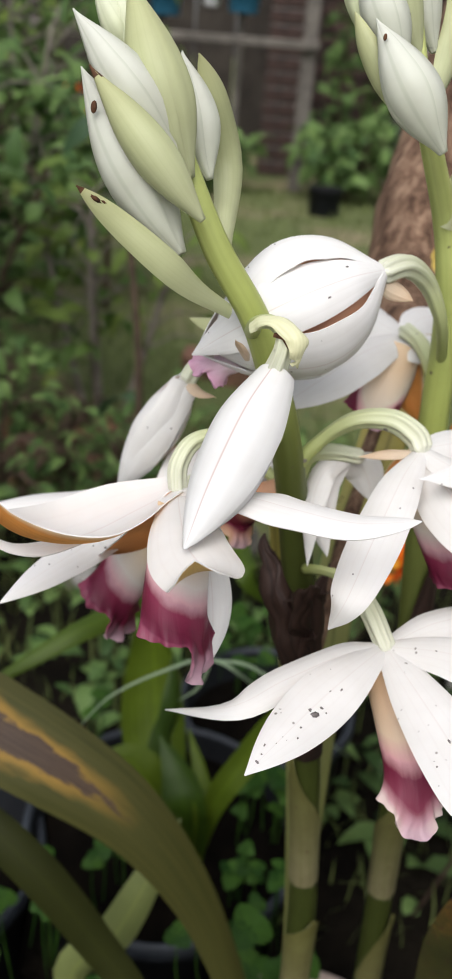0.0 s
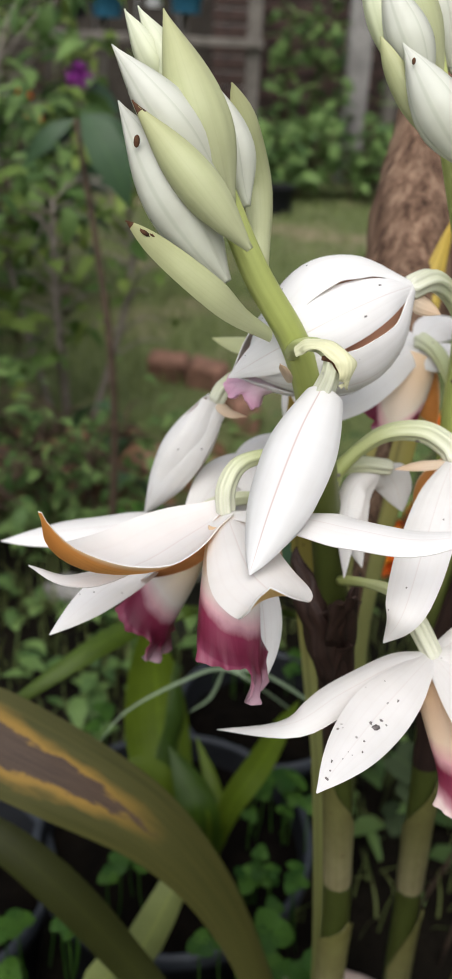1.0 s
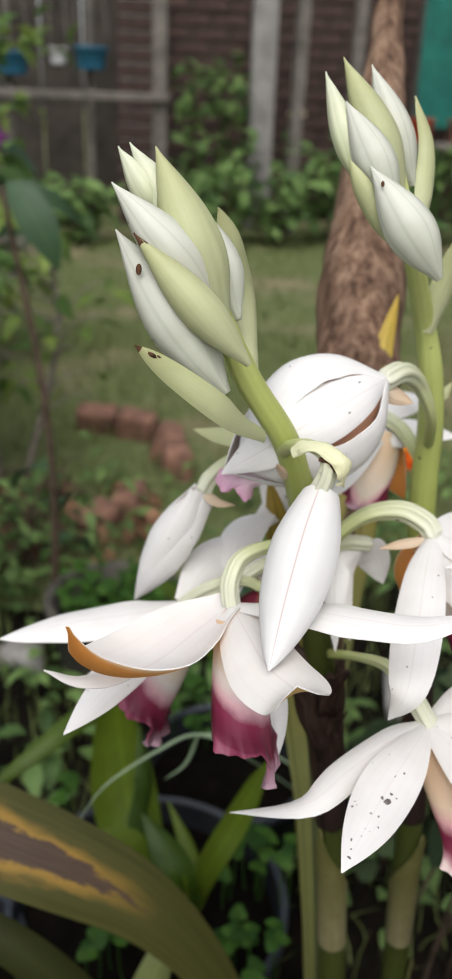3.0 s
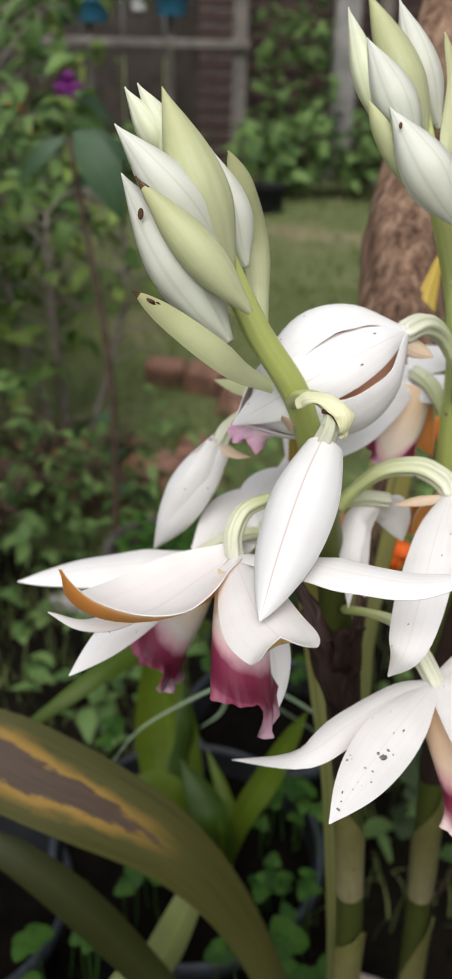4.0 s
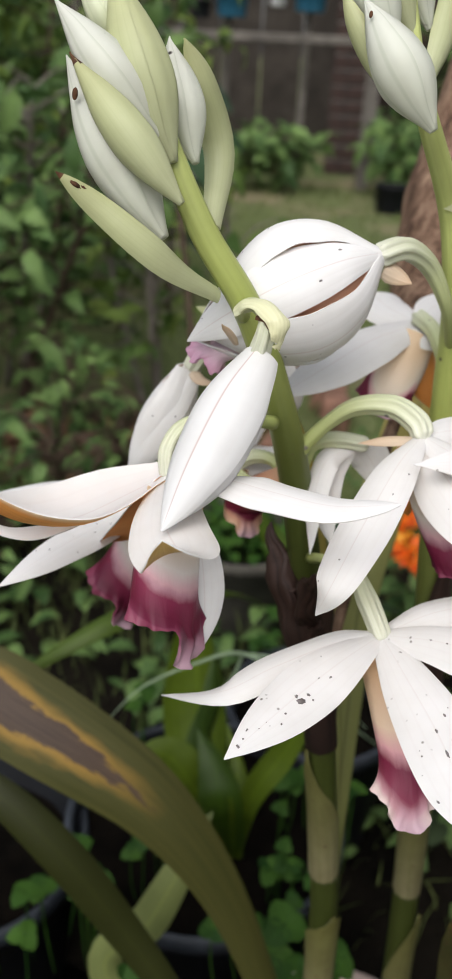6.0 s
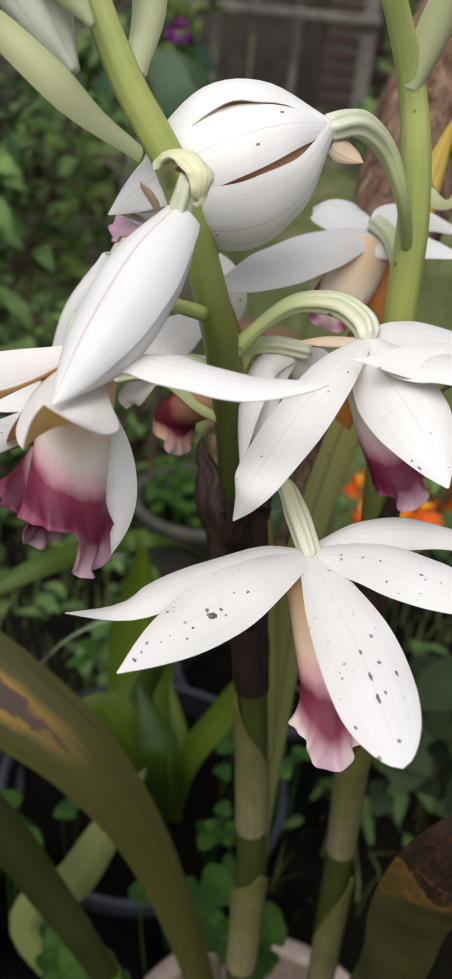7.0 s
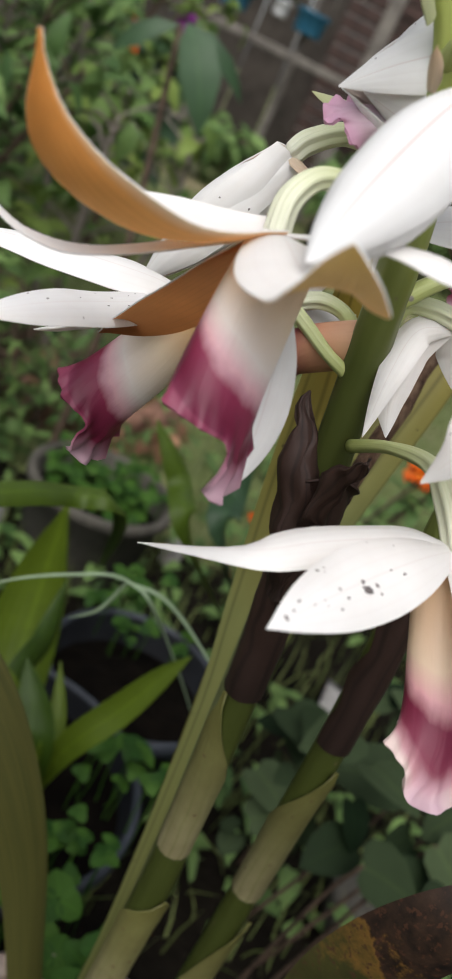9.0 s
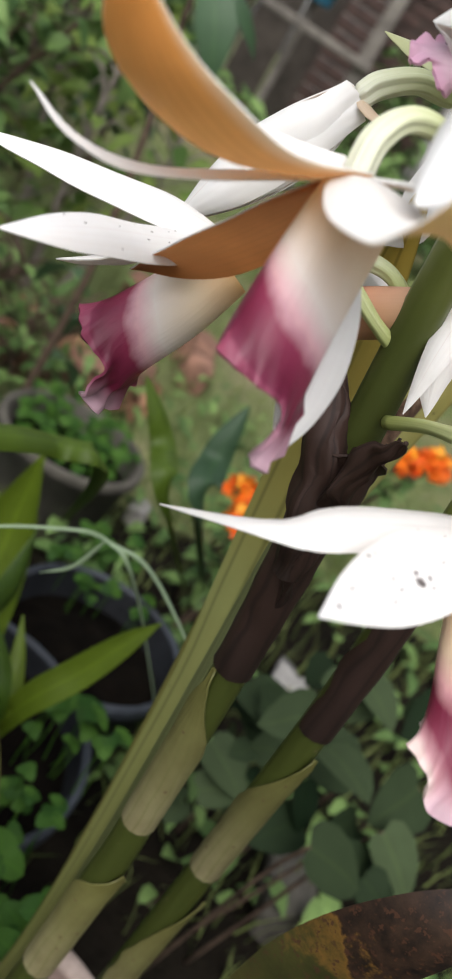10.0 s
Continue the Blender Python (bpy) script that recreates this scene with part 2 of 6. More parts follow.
def old_leaf():
    """A broad ageing leaf: olive with a yellow edge and a brown dead streak."""
    m, n, l, b = material("ageing_olive_leaf", 0.5, 0.4)
    uv = n.new("ShaderNodeTexCoord").outputs["UV"]
    sep = n.new("ShaderNodeSeparateXYZ")
    l.new(uv, sep.inputs[0])
    wob = noisy(n, l, coords(n, l, (5, 3, 1), True), 2.0, 5, 0.65)
    green = ramp(n, l, noisy(n, l, coords(n, l, (2, 14, 1), True), 2.0, 4), [(0.3, (0.032, 0.035, 0.007)), (0.7, (0.074, 0.070, 0.017))])
    # how far each point lies inside a dead streak that widens towards the leaf's end
    def math_node(kind, a, b):
        m2 = n.new("ShaderNodeMath")
        m2.operation = kind
        for k, value in enumerate((a, b)):
            if isinstance(value, float):
                m2.inputs[k].default_value = value
            else:
                l.new(value, m2.inputs[k])
        return m2.outputs[0]
    across = math_node("ADD", math_node("MULTIPLY", wob, 0.36), sep.outputs[1])
    away = math_node("ABSOLUTE", math_node("SUBTRACT", across, 0.70), 0.0)
    reach = math_node("MULTIPLY", math_node("MAXIMUM", math_node("SUBTRACT", sep.outputs[0], 0.49), 0.0), 0.62)
    inside = math_node("SUBTRACT", reach, away)
    s2 = ramp(n, l, inside, [(0.012, (0, 0, 0)), (0.022, (1, 1, 1))])
    h2 = ramp(n, l, math_node("ADD", inside, 0.15), [(0.0, (0, 0, 0)), (0.13, (1, 1, 1))])
    h2 = mix(n, l, 1.0, h2, ramp(n, l, sep.outputs[0], [(0.50, (0, 0, 0)), (0.66, (1, 1, 1))]), "MULTIPLY")
    fibre = noisy(n, l, coords(n, l, (3, 60, 1), True), 2.0, 4, 0.7)
    col = mix(n, l, h2, green, (0.24, 0.145, 0.026))
    col = mix(n, l, s2, col, ramp(n, l, fibre, [(0.35, (0.024, 0.015, 0.009)), (0.65, (0.094, 0.060, 0.040))]))
    l.new(col, b.inputs["Base Color"])
    bump(n, l, b, wob, 0.2, 0.001)
    return thin(m, n, l, b, col, 0.08)


def rust_leaf():
    m, n, l, b = material("rust_spotted_leaf", 0.55, 0.35)
    uv = n.new("ShaderNodeTexCoord").outputs["UV"]
    sep = n.new("ShaderNodeSeparateXYZ")
    l.new(uv, sep.inputs[0])
    v = coords(n, l)
    wob = noisy(n, l, v, 60, 5, 0.7)
    green = ramp(n, l, wob, [(0.3, (0.020, 0.022, 0.005)), (0.7, (0.052, 0.050, 0.012))])
    o = n.new("ShaderNodeMath")
    o.operation = "MULTIPLY_ADD"
    o.inputs[1].default_value = 0.35
    l.new(wob, o.inputs[0])
    l.new(sep.outputs[0], o.inputs[2])
    dead = ramp(n, l, o.outputs[0], [(0.765, (0, 0, 0)), (0.79, (1, 1, 1))])
    edge = ramp(n, l, o.outputs[0], [(0.70, (0, 0, 0)), (0.77, (0.8, 0.8, 0.8))])
    col = mix(n, l, edge, green, (0.17, 0.085, 0.018))
    col = mix(n, l, dead, col, ramp(n, l, noisy(n, l, v, 200, 5), [(0.3, (0.006, 0.004, 0.003)), (0.7, (0.036, 0.019, 0.011))]))
    pits = ramp(n, l, noisy(n, l, v, 420, 3, 0.7), [(0.58, (0, 0, 0)), (0.62, (1, 1, 1))])
    zone = ramp(n, l, o.outputs[0], [(0.35, (0, 0, 0)), (0.78, (1, 1, 1))])
    col = mix(n, l, mix(n, l, 1.0, pits, zone, "MULTIPLY"), col, (0.05, 0.022, 0.012))
    l.new(col, b.inputs["Base Color"])
    bump(n, l, b, wob, 0.3, 0.001)
    return m


def leaf_skin(name, dark, light, rough=0.45, share=0.25, veins=10, gloss=0.3):
    m, n, l, b = material(name, rough, gloss)
    uv = n.new("ShaderNodeTexCoord").outputs["UV"]
    g = n.new("ShaderNodeNewGeometry").outputs["Random Per Island"]
    tone = ramp(n, l, g, [(0.0, dark), (1.0, light)])
    sep = n.new("ShaderNodeSeparateXYZ")
    l.new(uv, sep.inputs[0])
    rib = ramp(n, l, sep.outputs[1], [(0.44, (1, 1, 1)), (0.5, (1.25, 1.25, 1.1)), (0.56, (1, 1, 1))])
    col = mix(n, l, 1.0, tone, rib, "MULTIPLY")
    w = n.new("ShaderNodeTexWave")
    w.bands_direction = "Y"
    w.inputs["Scale"].default_value = veins / 6.3
    w.inputs["Distortion"].default_value = 1.0
    l.new(uv, w.inputs[0])
    col = mix(n, l, 0.35, col, ramp(n, l, noisy(n, l, coords(n, l), 60, 4), [(0.3, (0.6, 0.6, 0.6)), (0.7, (1.1, 1.1, 1.1))]), "MULTIPLY")
    l.new(col, b.inputs["Base Color"])
    if veins:
        bump(n, l, b, w.outputs["Fac"], 0.22, 0.001)
    return thin(m, n, l, b, col, share)


OLDBRICK = rough_surface("dark_old_brick", (0.04, 0.028, 0.024), (0.10, 0.06, 0.05), 18, 0.9, 0.6, 0.004)
BED = rough_surface("shade_dark_earth", (0.004, 0.0034, 0.0026), (0.016, 0.013, 0.009), 14, 0.95, 0.8, 0.01, 0.05)
RENDERWALL = rough_surface("grey_rendered_wall", (0.16, 0.155, 0.15), (0.26, 0.25, 0.24), 3, 0.9, 0.3, 0.003)
WHITEWALL = rough_surface("bounce_white_wall", (0.56, 0.55, 0.53), (0.66, 0.65, 0.63), 3, 0.9, 0.3, 0.003)
YELLOWTIP = veined("olive_leaf_yellow_tip", (0.055, 0.062, 0.014), (0.55, 0.38, 0.06), (0.035, 0.04, 0.012), 5, rough=0.45, share=0.15, speck=0.3, speck_colour=(0.06, 0.04, 0.02), blush=(0.30, 0.31, 0.11), lines=0.4, speck_scale=330)
OLDLEAF, RUSTLEAF = old_leaf(), rust_leaf()
STRAP = leaf_skin("olive_strap_leaf", (0.019, 0.022, 0.0048), (0.027, 0.031, 0.0066), 0.45, 0.1, 24)
PALESTRAP = leaf_skin("pale_strap_leaf", (0.12, 0.145, 0.045), (0.15, 0.175, 0.06), 0.45, 0.15, 24)
UPLEAF = veined("olive_upright_leaf", (0.07, 0.07, 0.016), (0.20, 0.18, 0.05), (0.03, 0.03, 0.008), 8, rough=0.45, share=0.15, blush=(0.15, 0.145, 0.04), lines=0.6, mottle=0.3)
GREYLEAF = veined("grey_green_upright_leaf", (0.045, 0.05, 0.016), (0.18, 0.20, 0.09), (0.05, 0.06, 0.02), 12, rough=0.5, share=0.15, blush=(0.10, 0.115, 0.045), lines=0.4, mottle=0.25)
YOUNG = leaf_skin("fresh_green_leaf", (0.05, 0.088, 0.006), (0.10, 0.148, 0.011), 0.42, 0.3, 18)
# darker copy of the fresh green, with the inner leaves' shade in it
SHADEYOUNG = leaf_skin("shaded_green_leaf", (0.022, 0.048, 0.004), (0.035, 0.07, 0.006), 0.42, 0.2, 18)
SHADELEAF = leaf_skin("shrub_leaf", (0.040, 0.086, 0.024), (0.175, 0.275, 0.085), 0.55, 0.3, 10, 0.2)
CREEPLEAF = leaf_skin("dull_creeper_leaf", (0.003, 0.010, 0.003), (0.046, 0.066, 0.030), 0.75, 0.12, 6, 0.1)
LIMELEAF = leaf_skin("lime_shrub_leaf", (0.055, 0.115, 0.026), (0.20, 0.27, 0.06), 0.55, 0.35, 10, 0.2)
BLUELEAF = leaf_skin("grey_green_broad_leaf", (0.022, 0.052, 0.022), (0.058, 0.110, 0.050), 0.5, 0.2, 0, 0.3)
CLOVER = leaf_skin("clover_leaf", (0.015, 0.05, 0.007), (0.05, 0.115, 0.015), 0.6, 0.3, 0, 0.15)
GRASS = leaf_skin("grass_blade", (0.075, 0.105, 0.030), (0.185, 0.220, 0.075), 0.6, 0.25, 0, 0.15)
DRYLEAF = leaf_skin("dry_brown_leaf", (0.10, 0.045, 0.026), (0.30, 0.17, 0.10), 0.8, 0.1, 8, 0.15)
WISPY = leaf_skin("bluish_grass", (0.20, 0.28, 0.17), (0.24, 0.32, 0.2), 0.5, 0.2)
TWIG = rough_surface("brown_twig", (0.035, 0.022, 0.014), (0.11, 0.075, 0.05), 60, 0.85, 0.5, 0.001)
PALETWIG = rough_surface("grey_twig", (0.14, 0.12, 0.10), (0.26, 0.23, 0.19), 60, 0.85, 0.5, 0.001)
# soil taken almost to black: shade inside the pots is in this colour
SOIL = rough_surface("shaded_potting_soil", (0.0022, 0.0018, 0.0013), (0.008, 0.006, 0.004), 60, 0.95, 0.8, 0.004, 0.05)
PLASTIC = rough_surface("black_plastic_pot", (0.006, 0.0066, 0.008), (0.013, 0.0145, 0.017), 30, 0.6, 0.1, 0.0005, 0.15)
RIMGREY = rough_surface("dusty_dark_plastic", (0.016, 0.020, 0.026), (0.042, 0.050, 0.062), 30, 0.55, 0.1, 0.0005, 0.35)
CLAY = rough_surface("pinkish_clay_pot", (0.20, 0.14, 0.115), (0.32, 0.24, 0.205), 25, 0.8, 0.25, 0.001)
CLAYRIM = rough_surface("pale_clay_rim", (0.34, 0.265, 0.22), (0.46, 0.37, 0.32), 30, 0.8, 0.25, 0.001)
GREYPOT = rough_surface("mossy_cement_pot", (0.045, 0.042, 0.034), (0.095, 0.088, 0.072), 25, 0.9, 0.4, 0.002)
TERRACOTTA = rough_surface("weathered_red_brick", (0.13, 0.072, 0.050), (0.31, 0.165, 0.115), 30, 0.9, 0.6, 0.004)
OLDWOOD = rough_surface("weathered_grey_wood", (0.09, 0.08, 0.07), (0.20, 0.18, 0.155), 12, 0.85, 0.5, 0.003)
DARKWOOD = rough_surface("dark_old_boards", (0.024, 0.020, 0.016), (0.062, 0.052, 0.042), 9, 0.9, 0.5, 0.003)
BLUE = rough_surface("blue_plastic", (0.02, 0.10, 0.17), (0.035, 0.15, 0.24), 20, 0.45, 0.1, 0.001)
WHITEPLASTIC = rough_surface("dull_white_plastic", (0.5, 0.5, 0.5), (0.65, 0.65, 0.66), 20, 0.5, 0.1, 0.001)
TEAL = rough_surface("teal_tarpaulin", (0.005, 0.085, 0.07), (0.012, 0.16, 0.12), 9, 0.5, 0.4, 0.01)
REDPLASTIC = rough_surface("red_plastic", (0.30, 0.04, 0.02), (0.42, 0.07, 0.03), 9, 0.45, 0.1, 0.001)
CONCRETE = rough_surface("grey_concrete", (0.20, 0.19, 0.18), (0.33, 0.32, 0.30), 9, 0.9, 0.4, 0.003)
ORANGE = leaf_skin("orange_petal", (0.75, 0.10, 0.01), (0.85, 0.22, 0.015), 0.5, 0.3)
YELLOWFL = leaf_skin("yellow_orange_petal", (0.80, 0.30, 0.015), (0.85, 0.42, 0.03), 0.5, 0.3)
PURPLE = leaf_skin("purple_petal", (0.24, 0.03, 0.26), (0.36, 0.06, 0.36), 0.5, 0.3)
CREAMFL = leaf_skin("cream_petal", (0.6, 0.52, 0.30), (0.72, 0.64, 0.42), 0.5, 0.3)


def bark_skin():
    m, n, l, b = material("stripped_bark", 0.85, 0.2)
    v = coords(n, l, (1, 1, 0.07))
    streaks = noisy(n, l, v, 190, 7, 0.7)
    patch = noisy(n, l, coords(n, l, (1, 1, 0.35)), 45, 4)
    col = ramp(n, l, streaks, [(0.32, (0.036, 0.020, 0.013)), (0.46, (0.155, 0.096, 0.064)), (0.68, (0.36, 0.25, 0.175))])
    col = mix(n, l, 0.7, col, ramp(n, l, patch, [(0.3, (0.5, 0.45, 0.42)), (0.65, (1.15, 1.1, 1.05))]), "MULTIPLY")
    l.new(col, b.inputs["Base Color"])
    bump(n, l, b, streaks, 0.9, 0.003)
    return m


def lawn_skin():
    m, n, l, b = material("worn_lawn", 0.95, 0.15)
    v = coords(n, l)
    grassy = ramp(n, l, noisy(n, l, v, 40, 6, 0.7), [(0.3, (0.072, 0.094, 0.034)), (0.7, (0.155, 0.180, 0.072))])
    bare = ramp(n, l, noisy(n, l, v, 1.6, 4), [(0.5, (0, 0, 0)), (0.66, (1, 1, 1))])
    col = mix(n, l, mix(n, l, 1.0, bare, (0.8, 0.8, 0.8), "MULTIPLY"), grassy, (0.27, 0.215, 0.14))
    l.new(col, b.inputs["Base Color"])
    bump(n, l, b, noisy(n, l, v, 120, 5), 0.7, 0.01)
    return m


BARK, LAWN = bark_skin(), lawn_skin()

# ---- shapes ----
def spline(points, steps):
    """A smooth curve through the given points."""
    p = [Vector(q) for q in points]
    p = [p[0] * 2 - p[1]] + p + [p[-1] * 2 - p[-2]]
    out = []
    for k in range(steps + 1):
        u = k / steps * (len(p) - 3)
        i = min(int(u), len(p) - 4)
        t = u - i
        a, b, c, d = p[i:i + 4]
        out.append(0.5 * (2 * b + (c - a) * t + (2 * a - 5 * b + 4 * c - d) * t * t + (3 * b - a - 3 * c + d) * t ** 3))
    return out


def part(name, bm, mats, parent=None, label="", smooth=True):
    me = bpy.data.meshes.new(name)
    bm.normal_update()
    bm.to_mesh(me)
    bm.free()
    for m in mats if isinstance(mats, (list, tuple)) else [mats]:
        me.materials.append(m)
    if smooth:
        me.polygons.foreach_set("use_smooth", [True] * len(me.polygons))
    ob = new(name, me)
    if parent is not None:
        ob.parent = parent
    if label:
        tagged(ob, label)
    return ob


def thing(name, label, category, at=(0, 0, 0), group=""):
    return tagged(new(name), label, category, group)


def sheet(bm, rows, thick, outer=0, inner=1, normals=None):
    """A closed thin sheet over a grid of points: an outer skin, an inner skin and a rim, with UVs along and across."""
    uvl = bm.loops.layers.uv.verify()
    nu, nv = len(rows), len(rows[0])
    nor = [[None] * nv for _ in range(nu)]
    for i in range(nu):
        for j in range(nv):
            du = rows[min(i + 1, nu - 1)][j] - rows[max(i - 1, 0)][j]
            dv = rows[i][min(j + 1, nv - 1)] - rows[i][max(j - 1, 0)]
            c = du.cross(dv)
            nor[i][j] = c.normalized() if c.length > 1e-14 else Vector((0, 0, 0))
    for i in (0, nu - 1):
        for j in range(nv):
            if nor[i][j].length == 0:
                nor[i][j] = nor[1 if i == 0 else nu - 2][j]
    top = [[bm.verts.new(rows[i][j]) for j in range(nv)] for i in range(nu)]
    low = [[bm.verts.new(rows[i][j] - nor[i][j] * thick) for j in range(nv)] for i in range(nu)]

    def face(vs, uvs, k):
        try:
            f = bm.faces.new(vs)
        except ValueError:
            return
        f.material_index = k
        for loop, w in zip(f.loops, uvs):
            loop[uvl].uv = w

    def w(i, j):
        return (i / (nu - 1), j / (nv - 1))
    for i in range(nu - 1):
        for j in range(nv - 1):
            q = [(i, j), (i + 1, j), (i + 1, j + 1), (i, j + 1)]
            face([top[a][b] for a, b in q], [w(*c) for c in q], outer)
            q = q[::-1]
            face([low[a][b] for a, b in q], [w(*c) for c in q], inner)
    edge = [(i, 0) for i in range(nu)] + [(nu - 1, j) for j in range(1, nv)] + [(i, nv - 1) for i in range(nu - 2, -1, -1)] + [(0, j) for j in range(nv - 2, 0, -1)]
    for k in range(len(edge)):
        a, b = edge[k], edge[(k + 1) % len(edge)]
        face([top[b[0]][b[1]], top[a[0]][a[1]], low[a[0]][a[1]], low[b[0]][b[1]]], [w(*b), w(*a), w(*a), w(*b)], outer)
        for skin in (top, low):
            rim = bm.edges.get((skin[a[0]][a[1]], skin[b[0]][b[1]]))
            if rim is not None:
                rim.smooth = False


def blade(bm, spine, width, up, cup=0.25, base=0.3, peak=0.5, sharp=1.0, thick=0.0006, nu=16, nv=7, wave=0.0, twist=0.0, seed=0, inner=1, curl=0.0, pleats=0, blunt=0.0, grow=1.2, cup_tip=None):
    """A petal or leaf along a spine. up: the way its outer face looks; cup: how far its sides bend away from that face;
    peak: where it is widest; base: its share of width at the foot; wave: uneven margins; twist: turn at the tip in degrees."""
    rng = random.Random(seed * 77 + 5)
    ph = [rng.uniform(0, 6.28) for _ in range(4)]
    pts = spline(spine, nu)
    up = Vector(up).normalized()
    rows = []
    for i, p in enumerate(pts):
        s = i / nu
        tan = (pts[min(i + 1, nu)] - pts[max(i - 1, 0)]).normalized()
        side = up.cross(tan).normalized()
        nrm = tan.cross(side).normalized()
        if twist:
            turn = Matrix.Rotation(radians(twist) * s, 3, tan)
            side, nrm = turn @ side, turn @ nrm
        f = base + (1 - base) * math.sin(min(s / peak, 1) * math.pi / 2) ** grow if s < peak else max(math.cos((s - peak) / (1 - peak) * math.pi / 2), 0.0) ** (0.75 * sharp) * (1 - blunt) + blunt * max(1 - ((s - peak) / (1 - peak)) ** 4, 0.0) ** 0.5
        h = max(width * 0.5 * f, width * 0.012)
        row = []
        cc = cup if cup_tip is None else cup + (cup_tip - cup) * s ** 1.5
        for j in range(nv):
            v = 2 * j / (nv - 1) - 1
            ang = v * cc * 2.2
            x = math.sin(ang) / (cc * 2.2) if abs(cc) > 0.01 else v
            z = (math.cos(ang) - 1) / (cc * 2.2) if abs(cc) > 0.01 else 0
            ripple = wave * h * v * v * (math.sin(s * 11 + ph[0] + v) + 0.6 * math.sin(s * 23 + ph[1] - v))
            fold = pleats and 0.035 * h * math.cos(v * math.pi * pleats) * (1 - abs(v))
            row.append(p + side * (h * x) + nrm * (h * (z + fold + curl * v * v * s) + ripple))
        rows.append(row)
    sheet(bm, rows, thick, 0, inner)
    return rows


def tube(bm, spine, radii, sides=12, steps=20, ridges=0, cap=True, mat=0):
    """A round or ridged rod along a smooth spine, with UVs along and around."""
    uvl = bm.loops.layers.uv.verify()
    pts = spline(spine, steps)
    ref = Vector((0.31, -0.83, 0.42))
    rings = []
    for i, p in enumerate(pts):
        tan = (pts[min(i + 1, steps)] - pts[max(i - 1, 0)]).normalized()
        ref = (ref - tan * ref.dot(tan)).normalized()
        oth = tan.cross(ref)
        u = i / steps * (len(radii) - 1)
        k = min(int(u), len(radii) - 2)
        r = radii[k] + (radii[k + 1] - radii[k]) * (u - k)
        ring = []
        for j in range(sides):
            a = 2 * math.pi * j / sides
            q = r * (1 + (0.15 * math.cos(a * ridges) * min(1.0, 1.6 * i / steps) if ridges else 0))
            ring.append(bm.verts.new(p + ref * (q * math.cos(a)) + oth * (q * math.sin(a))))
        rings.append(ring)
    for i in range(steps):
        for j in range(sides):
            k = (j + 1) % sides
            f = bm.faces.new((rings[i][j], rings[i][k], rings[i + 1][k], rings[i + 1][j]))
            f.material_index = mat
            for loop, w in zip(f.loops, ((i / steps, j / sides), (i / steps, (j + 1) / sides), ((i + 1) / steps, (j + 1) / sides), ((i + 1) / steps, j / sides))):
                loop[uvl].uv = w
    if cap:
        for ring in (rings[0][::-1], rings[-1]):
            bm.faces.new(ring).material_index = mat
    return pts


def bud_shape(bm, foot, tip, width, up, bend=0.0, thick_share=0.8, steps=20, sides=30, seam=0.12, foot_share=0.28, swell=1.0):
    """A closed pointed bud: three overlapping sepals swell from the foot and meet at the tip."""
    uvl = bm.loops.layers.uv.verify()
    a, b = Vector(foot), Vector(tip)
    axis = (b - a)
    length = axis.length
    axis.normalize()
    side = axis.cross(Vector(up)).normalized()
    nrm = side.cross(axis)
    rings = []
    for i in range(steps + 1):
        s = i / steps
        c = a + axis * (length * s) + nrm * (bend * length * math.sin(math.pi * s))
        r = width * 0.5 * (foot_share + (1 - foot_share) * math.sin(min(s / 0.42, 1) * math.pi / 2) ** swell if s < 0.42 else max(max(math.cos((s - 0.42) / 0.58 * math.pi / 2), 0.0) ** 1.15, 0.012))
        ring = []
        for j in range(sides):
            th = 2 * math.pi * j / sides
            groove = 1 - seam * max(0.0, 1 - abs(((th * 3 / (2 * math.pi) + 0.35) % 1) - 0.5) * 9) * math.sin(math.pi * s)
            ring.append(bm.verts.new(c + side * (r * groove * math.cos(th)) + nrm * (r * thick_share * groove * math.sin(th))))
        rings.append(ring)
    for i in range(steps):
        for j in range(sides):
            k = (j + 1) % sides
            f = bm.faces.new((rings[i][j], rings[i][k], rings[i + 1][k], rings[i + 1][j]))
            for loop, w in zip(f.loops, ((i / steps, j / sides), (i / steps, (j + 1) / sides), ((i + 1) / steps, (j + 1) / sides), ((i + 1) / steps, j / sides))):
                loop[uvl].uv = w
    bm.faces.new(rings[0][::-1])
    bm.faces.new(rings[-1])


